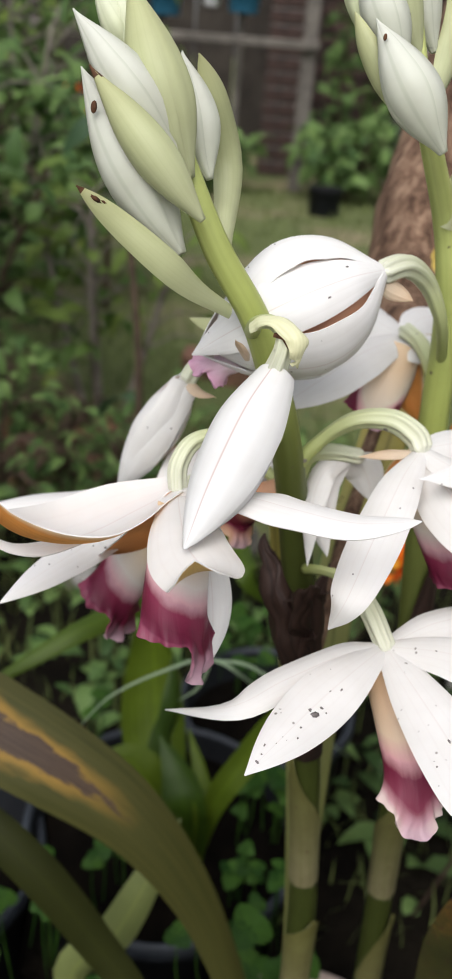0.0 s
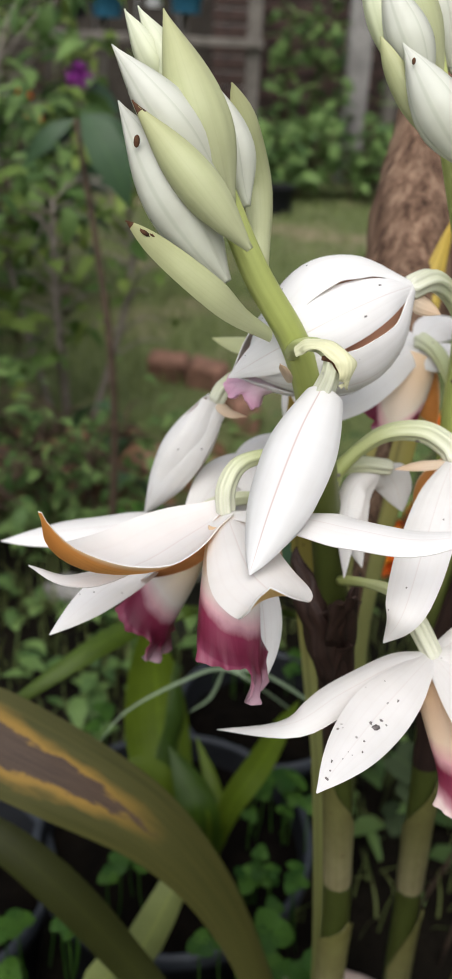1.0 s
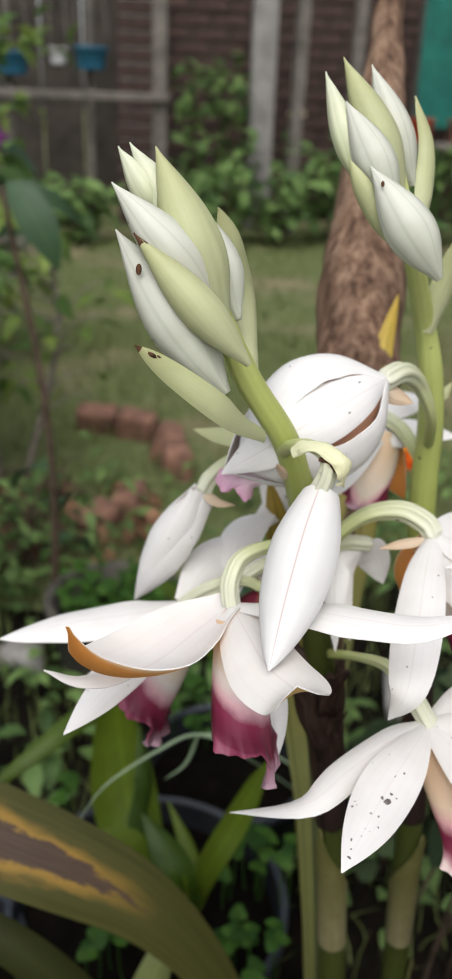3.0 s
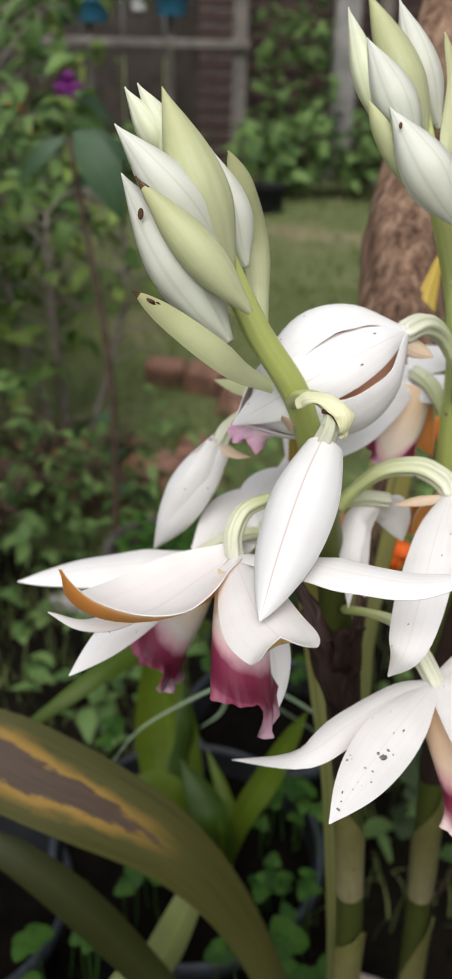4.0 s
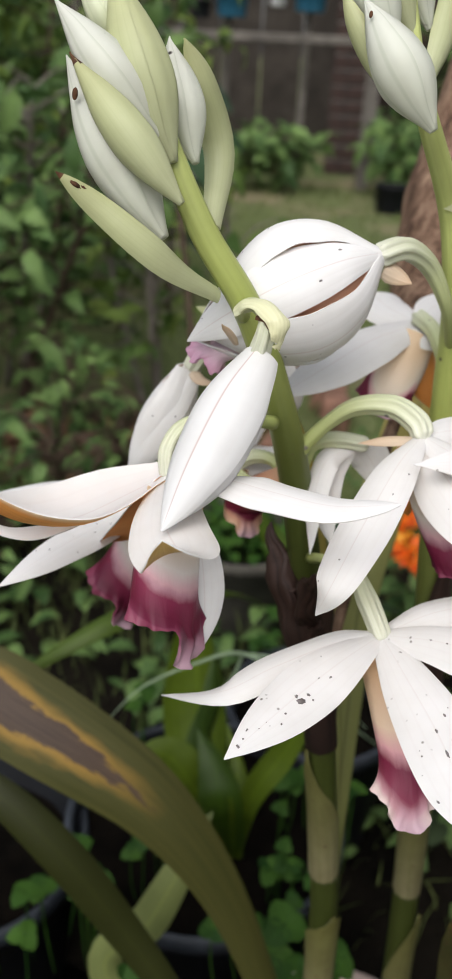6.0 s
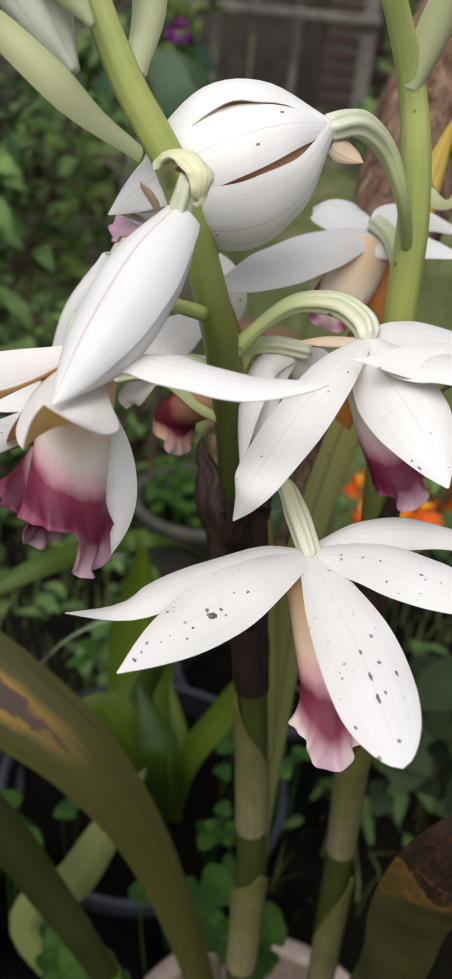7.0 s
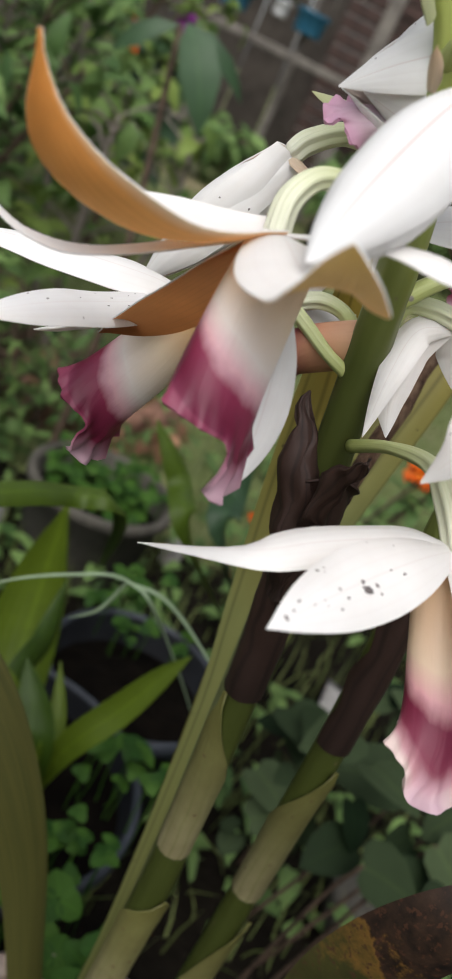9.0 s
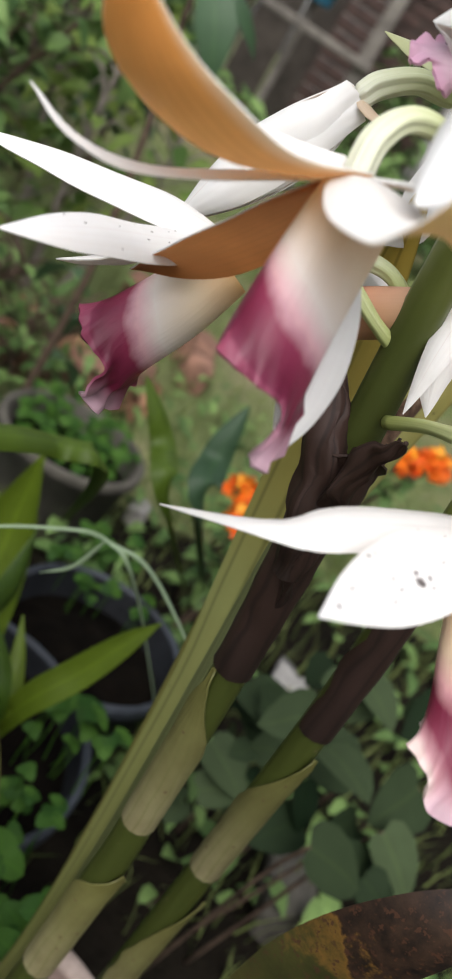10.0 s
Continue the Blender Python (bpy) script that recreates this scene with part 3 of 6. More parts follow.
def lip_shape(bm, spine, r0, r1, up, gape=70, flare=1.25, frill=0.22, thick=0.0006, seed=1, nu=32, nv=61, tongue=0.008, lobe_width=0.20, slant=0.34, flat=0.85, roll=0.5):
    """A rolled orchid lip: a tube slit along the side away from up. Its margins are cut back at a slant, its mouth is frilled
    and rolled outward, and a narrow frilled tongue runs on from its back."""
    rng = random.Random(seed)
    ph = [rng.uniform(0, 6.28) for _ in range(5)]
    fine = 120
    pts = spline(spine, fine)
    up = Vector(up).normalized()
    rows = []
    for i in range(nu + 1):
        s = i / nu
        row = []
        for j in range(nv):
            v = 2 * j / (nv - 1) - 1
            e = s * (1 - slant * abs(v) ** 1.4)
            k = min(int(e * fine), fine - 1)
            p = pts[k].lerp(pts[k + 1], e * fine - k)
            tan = (pts[min(k + 3, fine)] - pts[max(k - 2, 0)]).normalized()
            side = up.cross(tan).normalized()
            nrm = tan.cross(side).normalized()
            mouth = max(0.0, (s - 0.68) / 0.32)
            r = r0 + (r1 - r0) * e ** 0.8
            r *= 1 + (flare - 1) * mouth ** 1.5
            half = math.pi - radians(gape) * 0.5 * (0.25 + 0.75 * s)
            ang = v * half
            ruff = frill * r * mouth ** 2.6 * (0.45 * math.sin(v * 8 + ph[0]) + 0.5 * math.sin(v * 19 + ph[1]) + 0.35 * math.sin(v * 41 + ph[2]))
            lobe = math.exp(-(v / lobe_width) ** 4)
            rr = (r + ruff) * (1 - 0.22 * abs(v) ** 5)
            q = p + side * (rr * math.sin(ang)) + nrm * (rr * flat * math.cos(ang))
            q += tan * (mouth * tongue * lobe) - nrm * (0.35 * tongue * lobe * mouth ** 2)
            q += side * (0.18 * tongue * lobe * mouth * math.sin(s * 40 + ph[4]))
            q += side * (rr * math.sin(ang) * lobe * (0.75 * mouth ** 6 - 0.22 * math.sin(math.pi * mouth)))
            q += nrm * (0.16 * tongue * lobe * mouth ** 4 * math.sin(v * 42 + ph[2]))
            out = side * math.sin(ang) + nrm * math.cos(ang)
            q += (out * 0.8 - tan * 0.5) * (roll * r * mouth ** 2.2 * (1 - lobe) * (0.6 + 0.4 * math.sin(v * 11 + ph[3])))
            row.append(q)
        rows.append(row)
    sheet(bm, rows, thick, 0, 0)


def wrap(bm, spine, radius, spread, face, nu=14, nv=11, point=0.4, thick=0.0005, gap=0.0004, lift=0.0, ease=0.8, ragged=0.0):
    """A sheath that wraps a stalk: widest at its foot, running out to a point. face: the way of its middle."""
    pts = spline(spine, nu)
    face = Vector(face).normalized()
    rows = []
    for i, p in enumerate(pts):
        s = i / nu
        tan = (pts[min(i + 1, nu)] - pts[max(i - 1, 0)]).normalized()
        f = (face - tan * face.dot(tan)).normalized()
        g = f.cross(tan)
        half = math.pi * spread * (1 if s < 1 - point else max(0.03, max(math.cos((s - 1 + point) / point * math.pi / 2), 0.0) ** ease))
        row = []
        for j in range(nv):
            v = 2 * j / (nv - 1) - 1
            a = half * v * (1 + ragged * 0.5 * noise.noise(Vector((s * 9, v * 2, radius * 900))))
            rad = radius + gap + lift * s * s * (1 + 3 * ragged * v * v) + ragged * radius * 0.25 * max(0.0, noise.noise(Vector((s * 5, v * 3.1, radius * 700))))
            row.append(p + f * (rad * math.cos(a)) + g * (rad * math.sin(a)))
        rows.append(row)
    sheet(bm, rows, thick, 0, 0)


def ring_pot(bm, centre, rim_r, foot_r, z0, z1, wall=0.004, lip=0.006, lip_h=0.012, sides=48, foot_mat=0, rim_mat=0):
    """A hollow pot with a rolled rim; the outline is turned round its axis."""
    prof = [(foot_r * 0.97, z0), (foot_r, z0 + 0.004), (rim_r - lip, z1 - lip_h - 0.002), (rim_r, z1 - lip_h), (rim_r, z1 - 0.002), (rim_r - 0.002, z1),
            (rim_r - wall, z1), (rim_r - wall - 0.002, z1 - 0.003), (foot_r - wall, z0 + 0.008)]
    cx, cy = centre
    rings = [[bm.verts.new((cx + r * math.cos(2 * math.pi * j / sides), cy + r * math.sin(2 * math.pi * j / sides), z)) for j in range(sides)] for r, z in prof]
    for i in range(len(prof) - 1):
        for j in range(sides):
            k = (j + 1) % sides
            f = bm.faces.new((rings[i][j], rings[i][k], rings[i + 1][k], rings[i + 1][j]))
            f.material_index = rim_mat if 2 <= i <= 6 else foot_mat
    bm.faces.new(rings[0][::-1])
    bm.faces.new(rings[-1])


def mound(bm, centre, r, z, rise, rng, sides=28, rings_n=6):
    """A rough disc of soil."""
    cx, cy = centre
    mid = bm.verts.new((cx, cy, z + rise))
    last = None
    for i in range(1, rings_n + 1):
        q = r * i / rings_n
        ring = [bm.verts.new((cx + q * math.cos(2 * math.pi * j / sides), cy + q * math.sin(2 * math.pi * j / sides), z + rise * (1 - (i / rings_n) ** 2) + (rng.uniform(-0.004, 0.004) if i < rings_n else 0))) for j in range(sides)]
        for j in range(sides):
            k = (j + 1) % sides
            if last is None:
                bm.faces.new((mid, ring[j], ring[k]))
            else:
                bm.faces.new((last[j], ring[j], ring[k], last[k]))
        last = ring


def box(bm, size, m=None, bevel=0.0, mat=0):
    r = bmesh.ops.create_cube(bm, size=1.0, matrix=(m or Matrix()) @ Matrix.Diagonal((*size, 1)))
    faces = {f for v in r["verts"] for f in v.link_faces}
    for f in faces:
        f.material_index = mat
    if bevel:
        edges = list({e for v in r["verts"] for e in v.link_edges})
        bmesh.ops.bevel(bm, geom=edges, offset=bevel, segments=1, affect="EDGES")


LEAF_FORM = [(0, 0, 0), (0.3, 0.8, 0.1), (0.6, 1.0, 0.05), (0.85, 0.55, -0.06), (1, 0, -0.2)]


class Leaves:
    """Gathers many small folded leaves into plain lists, for one mesh."""

    def __init__(self):
        self.v, self.f, self.u = [], [], []

    def add(self, foot, out, up, length, width, fold=0.25, droop=0.2):
        out = Vector(out).normalized()
        side = out.cross(Vector(up))
        if side.length < 1e-4:
            side = out.cross(Vector((1, 0.3, 0.2)))
        side.normalize()
        nrm = side.cross(out)
        n = len(self.v)
        foot = Vector(foot)
        for s, w, d in LEAF_FORM:
            mid = foot + out * (length * s) + nrm * (length * (d - droop * s * s))
            h = width * 0.5 * w
            self.v += [mid - side * h + nrm * (h * fold), mid, mid + side * h + nrm * (h * fold)]
        for i in range(4):
            for j in range(2):
                a = n + i * 3 + j
                self.f.append((a, a + 3, a + 4, a + 1))
                s0, s1 = LEAF_FORM[i][0], LEAF_FORM[i + 1][0]
                self.u += [(s0, j / 2), (s1, j / 2), (s1, (j + 1) / 2), (s0, (j + 1) / 2)]

    def disc(self, centre, up, r, notch=0.0, petals=9, rng=None, sag=0.15):
        up = Vector(up).normalized()
        a = up.cross(Vector((0.3, 0.9, 0.1))).normalized()
        b = up.cross(a)
        n = len(self.v)
        c = Vector(centre)
        self.v.append(c - up * (r * sag))
        for k in range(petals):
            t = 2 * math.pi * k / petals
            q = r * ((1 - notch) if k == 0 else 1)
            self.v.append(c + a * (q * math.cos(t)) + b * (q * math.sin(t)) + up * (r * 0.06 * math.sin(3 * t)))
        for k in range(petals):
            self.f.append((n, n + 1 + k, n + 1 + (k + 1) % petals))
            self.u += [(0, 0.5), (1, 0.2), (1, 0.8)]

    def heart(self, foot, out, up, length, width):
        """A broad rounded leaf with a notch at its foot."""
        form = [(-0.08, 0.5), (0.02, 0.85), (0.3, 1.0), (0.6, 0.85), (0.85, 0.45), (1.0, 0.0)]
        out = Vector(out).normalized()
        side = out.cross(Vector(up)).normalized()
        nrm = side.cross(out)
        foot = Vector(foot)
        n = len(self.v)
        for s, w in form:
            mid = foot + out * (length * max(s, 0.0)) - nrm * (length * 0.22 * s * s)
            edge = foot + out * (length * s) - nrm * (length * 0.22 * s * s)
            h = width * 0.5 * w
            self.v += [edge - side * h + nrm * (h * 0.18), mid, edge + side * h + nrm * (h * 0.18)]
        for i in range(5):
            for j in range(2):
                a = n + i * 3 + j
                self.f.append((a, a + 3, a + 4, a + 1))
                self.u += [(i / 5, j / 2), ((i + 1) / 5, j / 2), ((i + 1) / 5, (j + 1) / 2), (i / 5, (j + 1) / 2)]

    def grass(self, foot, lean, height, width):
        foot, lean = Vector(foot), Vector(lean)
        side = Vector((lean.y, -lean.x, 0))
        side = side.normalized() if side.length > 1e-6 else Vector((1, 0, 0))
        n = len(self.v)
        a = foot + lean * 0.35 + Vector((0, 0, height * 0.6))
        b = foot + lean + Vector((0, 0, height))
        self.v += [foot - side * width / 2, foot + side * width / 2, a - side * width * 0.4, a + side * width * 0.4, b]
        self.f += [(n, n + 1, n + 3, n + 2), (n + 2, n + 3, n + 4)]
        self.u += [(0, 0), (0, 1), (0.6, 1), (0.6, 0), (0.6, 0), (0.6, 1), (1, 0.5)]

    def mesh(self, name, mat, parent=None, label=""):
        me = bpy.data.meshes.new(name)
        me.from_pydata([tuple(q) for q in self.v], [], self.f)
        uv = me.uv_layers.new(name="UVMap")
        uv.data.foreach_set("uv", [c for w in self.u for c in w])
        me.polygons.foreach_set("use_smooth", [True] * len(me.polygons))
        me.materials.append(mat)
        ob = new(name, me)
        if parent is not None:
            ob.parent = parent
        if label:
            tagged(ob, label)
        return ob

# ---- ground, fence and wall ----
bm = bmesh.new()
bmesh.ops.create_grid(bm, x_segments=60, y_segments=60, size=60)
for v in bm.verts:
    v.co.z = 0.0
part_ground = tagged(part("ground", bm, LAWN), "worn green lawn with bare earthy patches", "lawn", kind="structure")

# the planting bed's earth, coloured near black for the shade under the pots
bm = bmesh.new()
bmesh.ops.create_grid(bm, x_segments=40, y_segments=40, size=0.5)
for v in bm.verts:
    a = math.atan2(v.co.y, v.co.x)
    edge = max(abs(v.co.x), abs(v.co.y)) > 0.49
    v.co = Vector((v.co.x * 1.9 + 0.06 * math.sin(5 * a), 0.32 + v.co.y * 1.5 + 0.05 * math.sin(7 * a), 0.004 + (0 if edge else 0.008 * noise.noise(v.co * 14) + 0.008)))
tagged(part("ground_bed", bm, BED), "earth of the planting bed, darkened for the shade under the pots", "earth", kind="structure")

# plain unseen walls behind and beside the path, added to block and bounce light
bm = bmesh.new()
box(bm, (9.0, 0.15, 0.9), Matrix.Translation((-1.0, -2.2, 0.45)))
tagged(part("unseen_wall_south", bm, WHITEWALL, smooth=False), "unseen low white wall added to bounce light", "wall", kind="structure")
bm = bmesh.new()
box(bm, (0.12, 3.9, 1.5), Matrix.Translation((1.6, -0.1, 0.75)))
tagged(part("unseen_wall_east", bm, RENDERWALL, smooth=False), "unseen grey wall added to hold back sky light", "wall", kind="structure")

BY = 4.70    # the fence's line


def timber(name, a, b, wide, deep, mat, label, category, parent=None):
    a, b = Vector(a), Vector(b)
    bm = bmesh.new()
    d = b - a
    q = d.to_track_quat("Z", "Y").to_matrix().to_4x4()
    box(bm, (wide, deep, d.length), Matrix.Translation((a + b) / 2) @ q, 0.006)
    ob = part(name, bm, mat, parent, smooth=False)
    return ob if parent is not None else tagged(ob, label, category, kind="structure")


def rail_fence():
    """An open frame of old timber: posts and one long rail, with thin poles between."""
    f = thing("timber_frame", "weathered grey timber frame with posts and one rail", "fence")
    f["kind"] = "structure"
    for x, w in ((0.215, 0.07), (-1.55, 0.10), (-2.9, 0.08)):
        timber("post", (x, BY, 0), (x, BY, 1.75), w, 0.07, OLDWOOD, "", "", f)
    timber("rail", (-3.4, BY - 0.055, 0.655), (0.26, BY - 0.055, 0.672), 0.045, 0.04, OLDWOOD, "", "", f)
    timber("top_rail", (-3.4, BY - 0.055, 1.66), (0.3, BY - 0.055, 1.68), 0.06, 0.04, OLDWOOD, "", "", f)
    for x in (-0.52, -0.13, -1.05):
        bm = bmesh.new()
        tube(bm, [(x, BY + 0.06, 0), (x + 0.01, BY + 0.06, 0.9), (x, BY + 0.06, 1.75)], [0.018, 0.016], 8, 8)
        part("pole", bm, OLDWOOD, f)


rail_fence()

for n, (x, h, w) in enumerate(((0.95, 1.5, 0.10), (1.25, 1.3, 0.07), (1.62, 1.7, 0.12), (2.05, 1.6, 0.10), (2.6, 1.7, 0.1))):
    tagged(timber("fence_post", (x, 4.95, 0), (x + 0.02, 4.95, h), w, 0.06, OLDWOOD, "weathered grey timber fence post on the lawn's edge", "post"), group="fence posts")


def brick_wall(name, y, x0, x1, z1, label):
    """A wall of single bricks with recessed joints."""
    w = bmesh.new()
    box(w, (x1 - x0, 0.09, z1), Matrix.Translation(((x0 + x1) / 2, y + 0.05, z1 / 2)))
    wall = tagged(part(name, w, DARKWOOD, smooth=False), label, "wall", kind="structure")
    bm = bmesh.new()
    box(bm, (0.21, 0.1, 0.062), None, 0.006)
    first = part("brick", bm, OLDBRICK, wall, smooth=False)
    rng = random.Random(4)
    spots = []
    for row in range(int(z1 / 0.075)):
        for k in range(int((x1 - x0) / 0.225)):
            spots.append((x0 + 0.11 + k * 0.225 + (0.11 if row % 2 else 0), row * 0.075 + 0.036))
    first.location = (spots[0][0], y + 0.045, spots[0][1])
    for x, z in spots[1:290]:
        o = new("brick", first.data)
        o.parent = wall
        o.location = (x, y + 0.045 + rng.uniform(-0.004, 0.004), z)
    return wall


brick_wall("wall_brick", 5.6, 0.1, 3.2, 1.35, "low weathered red brick wall behind the fence")

bm = bmesh.new()
for k in range(46):
    x = -6 + k * 0.27
    box(bm, (0.26, 0.03, 2.6), Matrix.Translation((x, 6.4 + 0.012 * (k % 2), 1.3)))
tagged(part("wall_back", bm, DARKWOOD, smooth=False), "dark weathered board wall at the garden's end", "wall", kind="structure")
bm = bmesh.new()
box(bm, (0.02, 6, 2.4), Matrix.Translation((-6.1, 3.4, 1.2)))
tagged(part("wall_side", bm, DARKWOOD, smooth=False), "dark weathered board wall beside the garden", "wall", kind="structure")

# ---- the orchid ----
orchid = thing("orchid_plant", "flowering orchid with white petals and magenta lips in a clay pot", "orchid")

STALK_A = [(0.056, 0.245, 0.12), (0.050, 0.238, 0.22), (0.0455, 0.2345, 0.327), (0.0420, 0.2320, 0.365), (0.0350, 0.2285, 0.43), (0.0255, 0.2230, 0.49),
           (0.0185, 0.2195, 0.530), (0.0115, 0.2080, 0.560), (0.0040, 0.2010, 0.582), (-0.0072, 0.1990, 0.600), (-0.0165, 0.1995, 0.620), (-0.0215, 0.2020, 0.633)]
RAD_A = [0.0062, 0.0060, 0.0056, 0.0052, 0.0050, 0.0050, 0.0046, 0.0040, 0.0036, 0.0033, 0.0026, 0.0018]
STALK_B = [(0.092, 0.262, 0.12), (0.086, 0.257, 0.22), (0.0795, 0.2525, 0.335), (0.0735, 0.2460, 0.405), (0.0680, 0.2440, 0.46), (0.0630, 0.2480, 0.52), (0.0610, 0.2485, 0.550),
           (0.0600, 0.2470, 0.5680), (0.0570, 0.2450, 0.5870), (0.0520, 0.2430, 0.6040), (0.0391, 0.2282, 0.6313), (0.0348, 0.2327, 0.6490)]
RAD_B = [0.0062, 0.0058, 0.0054, 0.0052, 0.0050, 0.0046, 0.0044, 0.0042, 0.0038, 0.0032, 0.0024, 0.0016]


def stalk(points, radii, mat):
    """A flower stalk, a little swollen at its nodes."""
    bm = bmesh.new()
    tube(bm, points, radii, 18, 120, 0, True)
    return part("flower_stalk", bm, mat, orchid)


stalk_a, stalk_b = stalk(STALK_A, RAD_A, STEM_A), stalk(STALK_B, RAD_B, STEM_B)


def along(points, z):
    pts = spline(points, 300)
    return min(pts, key=lambda p: abs(p.z - z))


def sheath(st, points, z0, z1, radius, spread, face, mat, label, point=0.5, lift=0.0, name="sheath", **kw):
    bm = bmesh.new()
    wrap(bm, [along(points, z0 + (z1 - z0) * k / 4) for k in range(5)], radius, spread, face, point=point, lift=lift, **kw)
    return part(name, bm, mat, st, label)


sheath(stalk_a, STALK_A, 0.357, 0.426, 0.0053, 0.80, (-0.75, -0.6, 0.1), SHEATH, "papery dry sheath", 0.75, 0.0006, ease=1.5, ragged=0.25)
sheath(stalk_a, STALK_A, 0.275, 0.337, 0.0058, 0.80, (0.5, -0.8, 0.1), SHEATH, "papery dry sheath", 0.45, 0.0008, ease=1.2, ragged=0.25)
sheath(stalk_b, STALK_B, 0.330, 0.400, 0.0055, 0.85, (0.5, -0.8, 0.1), SHEATH, "papery dry sheath", 0.7, 0.0008, ease=1.2, ragged=0.25)
sheath(stalk_b, STALK_B, 0.235, 0.318, 0.0060, 0.62, (0.7, -0.6, 0.1), SHEATH, "papery dry sheath", 0.6, 0.0008, ease=1.2, ragged=0.25)
sheath(stalk_a, STALK_A, 0.425, 0.499, 0.0053, 0.97, (0.2, -0.9, 0.1), HUSK, "dark brown withered husk", 0.35, 0.0012, "husk", nu=26, nv=19, ragged=0.8)
sheath(stalk_b, STALK_B, 0.408, 0.506, 0.0056, 0.72, (0.8, -0.5, 0.1), HUSK, "dark brown withered husk", 0.8, 0.0008, "husk", nu=26, nv=19, ragged=0.4)


def crumple(bm, depth, seed):
    """Pushes a dry skin in and out along lengthwise folds."""
    for v in bm.verts:
        q = Vector((v.co.x * 260 + seed, v.co.y * 260, v.co.z * 95))
        v.co += Vector((noise.noise(q), noise.noise(q + Vector((9, 0, 0))), 0.6 * noise.noise(q * 1.7 + Vector((0, 7, 0))))) * depth


def husk_scrap(points, width, up, seed, twist=35, cup=0.75):
    bm = bmesh.new()
    blade(bm, points, width, up, cup=cup, base=0.7, peak=0.4, sharp=0.85, wave=0.26, seed=seed, nu=26, nv=11, twist=twist, inner=0, pleats=2)
    crumple(bm, 0.0024, seed)
    part("husk", bm, HUSK, stalk_a, "dark brown withered husk")


# curled scraps of old bract round the node
husk_scrap([(0.0279, 0.2239, 0.4761), (0.0294, 0.2213, 0.4852), (0.0321, 0.2227, 0.4939), (0.0336, 0.2262, 0.5019)], 0.0088, (0.1, -0.8, 0.5), 2, 30)
husk_scrap([(0.0275, 0.2160, 0.462), (0.0235, 0.2135, 0.480), (0.0180, 0.2160, 0.498), (0.0125, 0.2255, 0.5115)], 0.0165, (-0.2, -0.97, 0), 3)
husk_scrap([(0.0300, 0.2185, 0.470), (0.0265, 0.2130, 0.486), (0.0255, 0.2080, 0.499), (0.0270, 0.2030, 0.5083)], 0.0120, (0.4, -0.9, 0), 4, -30)
husk_scrap([(0.0330, 0.2200, 0.452), (0.0300, 0.2165, 0.466), (0.0290, 0.2135, 0.480), (0.0310, 0.2105, 0.488)], 0.0090, (0.2, -0.97, 0.1), 5, 50)


# -- buds --
def bud(st, foot, tip, width, mat, up=(-0.3, -0.9, 0.3), bend=0.04, name="bud", label="", scar=False):
    bm = bmesh.new()
    a, b = Vector(foot), Vector(tip)
    side = (b - a).cross(Vector(up)).normalized()
    w = width * 0.84
    bud_shape(bm, a, b, w, up, bend, foot_share=0.16, swell=1.25)
    # a broad sepal wraps the front, its margin lying over the next one
    d = 1 if int(width * 1e5) % 2 else -1
    out = (Vector(up).normalized() + side * (0.55 * d))
    axis = (b - a).normalized()
    out = (out - axis * out.dot(axis)).normalized()
    bow = side.cross(axis) * (bend * (b - a).length)
    spine_b = [a.lerp(b, q) + bow * math.sin(math.pi * q) + out * (w * 0.5 * 0.97 * f) for q, f in ((0.0, 0.17), (0.2, 0.74), (0.42, 1.0), (0.62, 0.86), (0.82, 0.44), (1.0, 0.02))]
    blade(bm, spine_b, w * 1.06, out, cup=0.48, base=0.2, peak=0.42, sharp=1.45, grow=1.2, thick=0.0004, nu=22, nv=13, wave=0.012, seed=int(width * 1e5), inner=0)
    mats = [mat]
    if scar:
        mats.append(BROWNBIT)
        t = Vector(tip)
        for f in bm.faces:
            if (f.calc_center_median() - t).length < scar:
                f.material_index = 1
    return part(name, bm, mats, st, label)


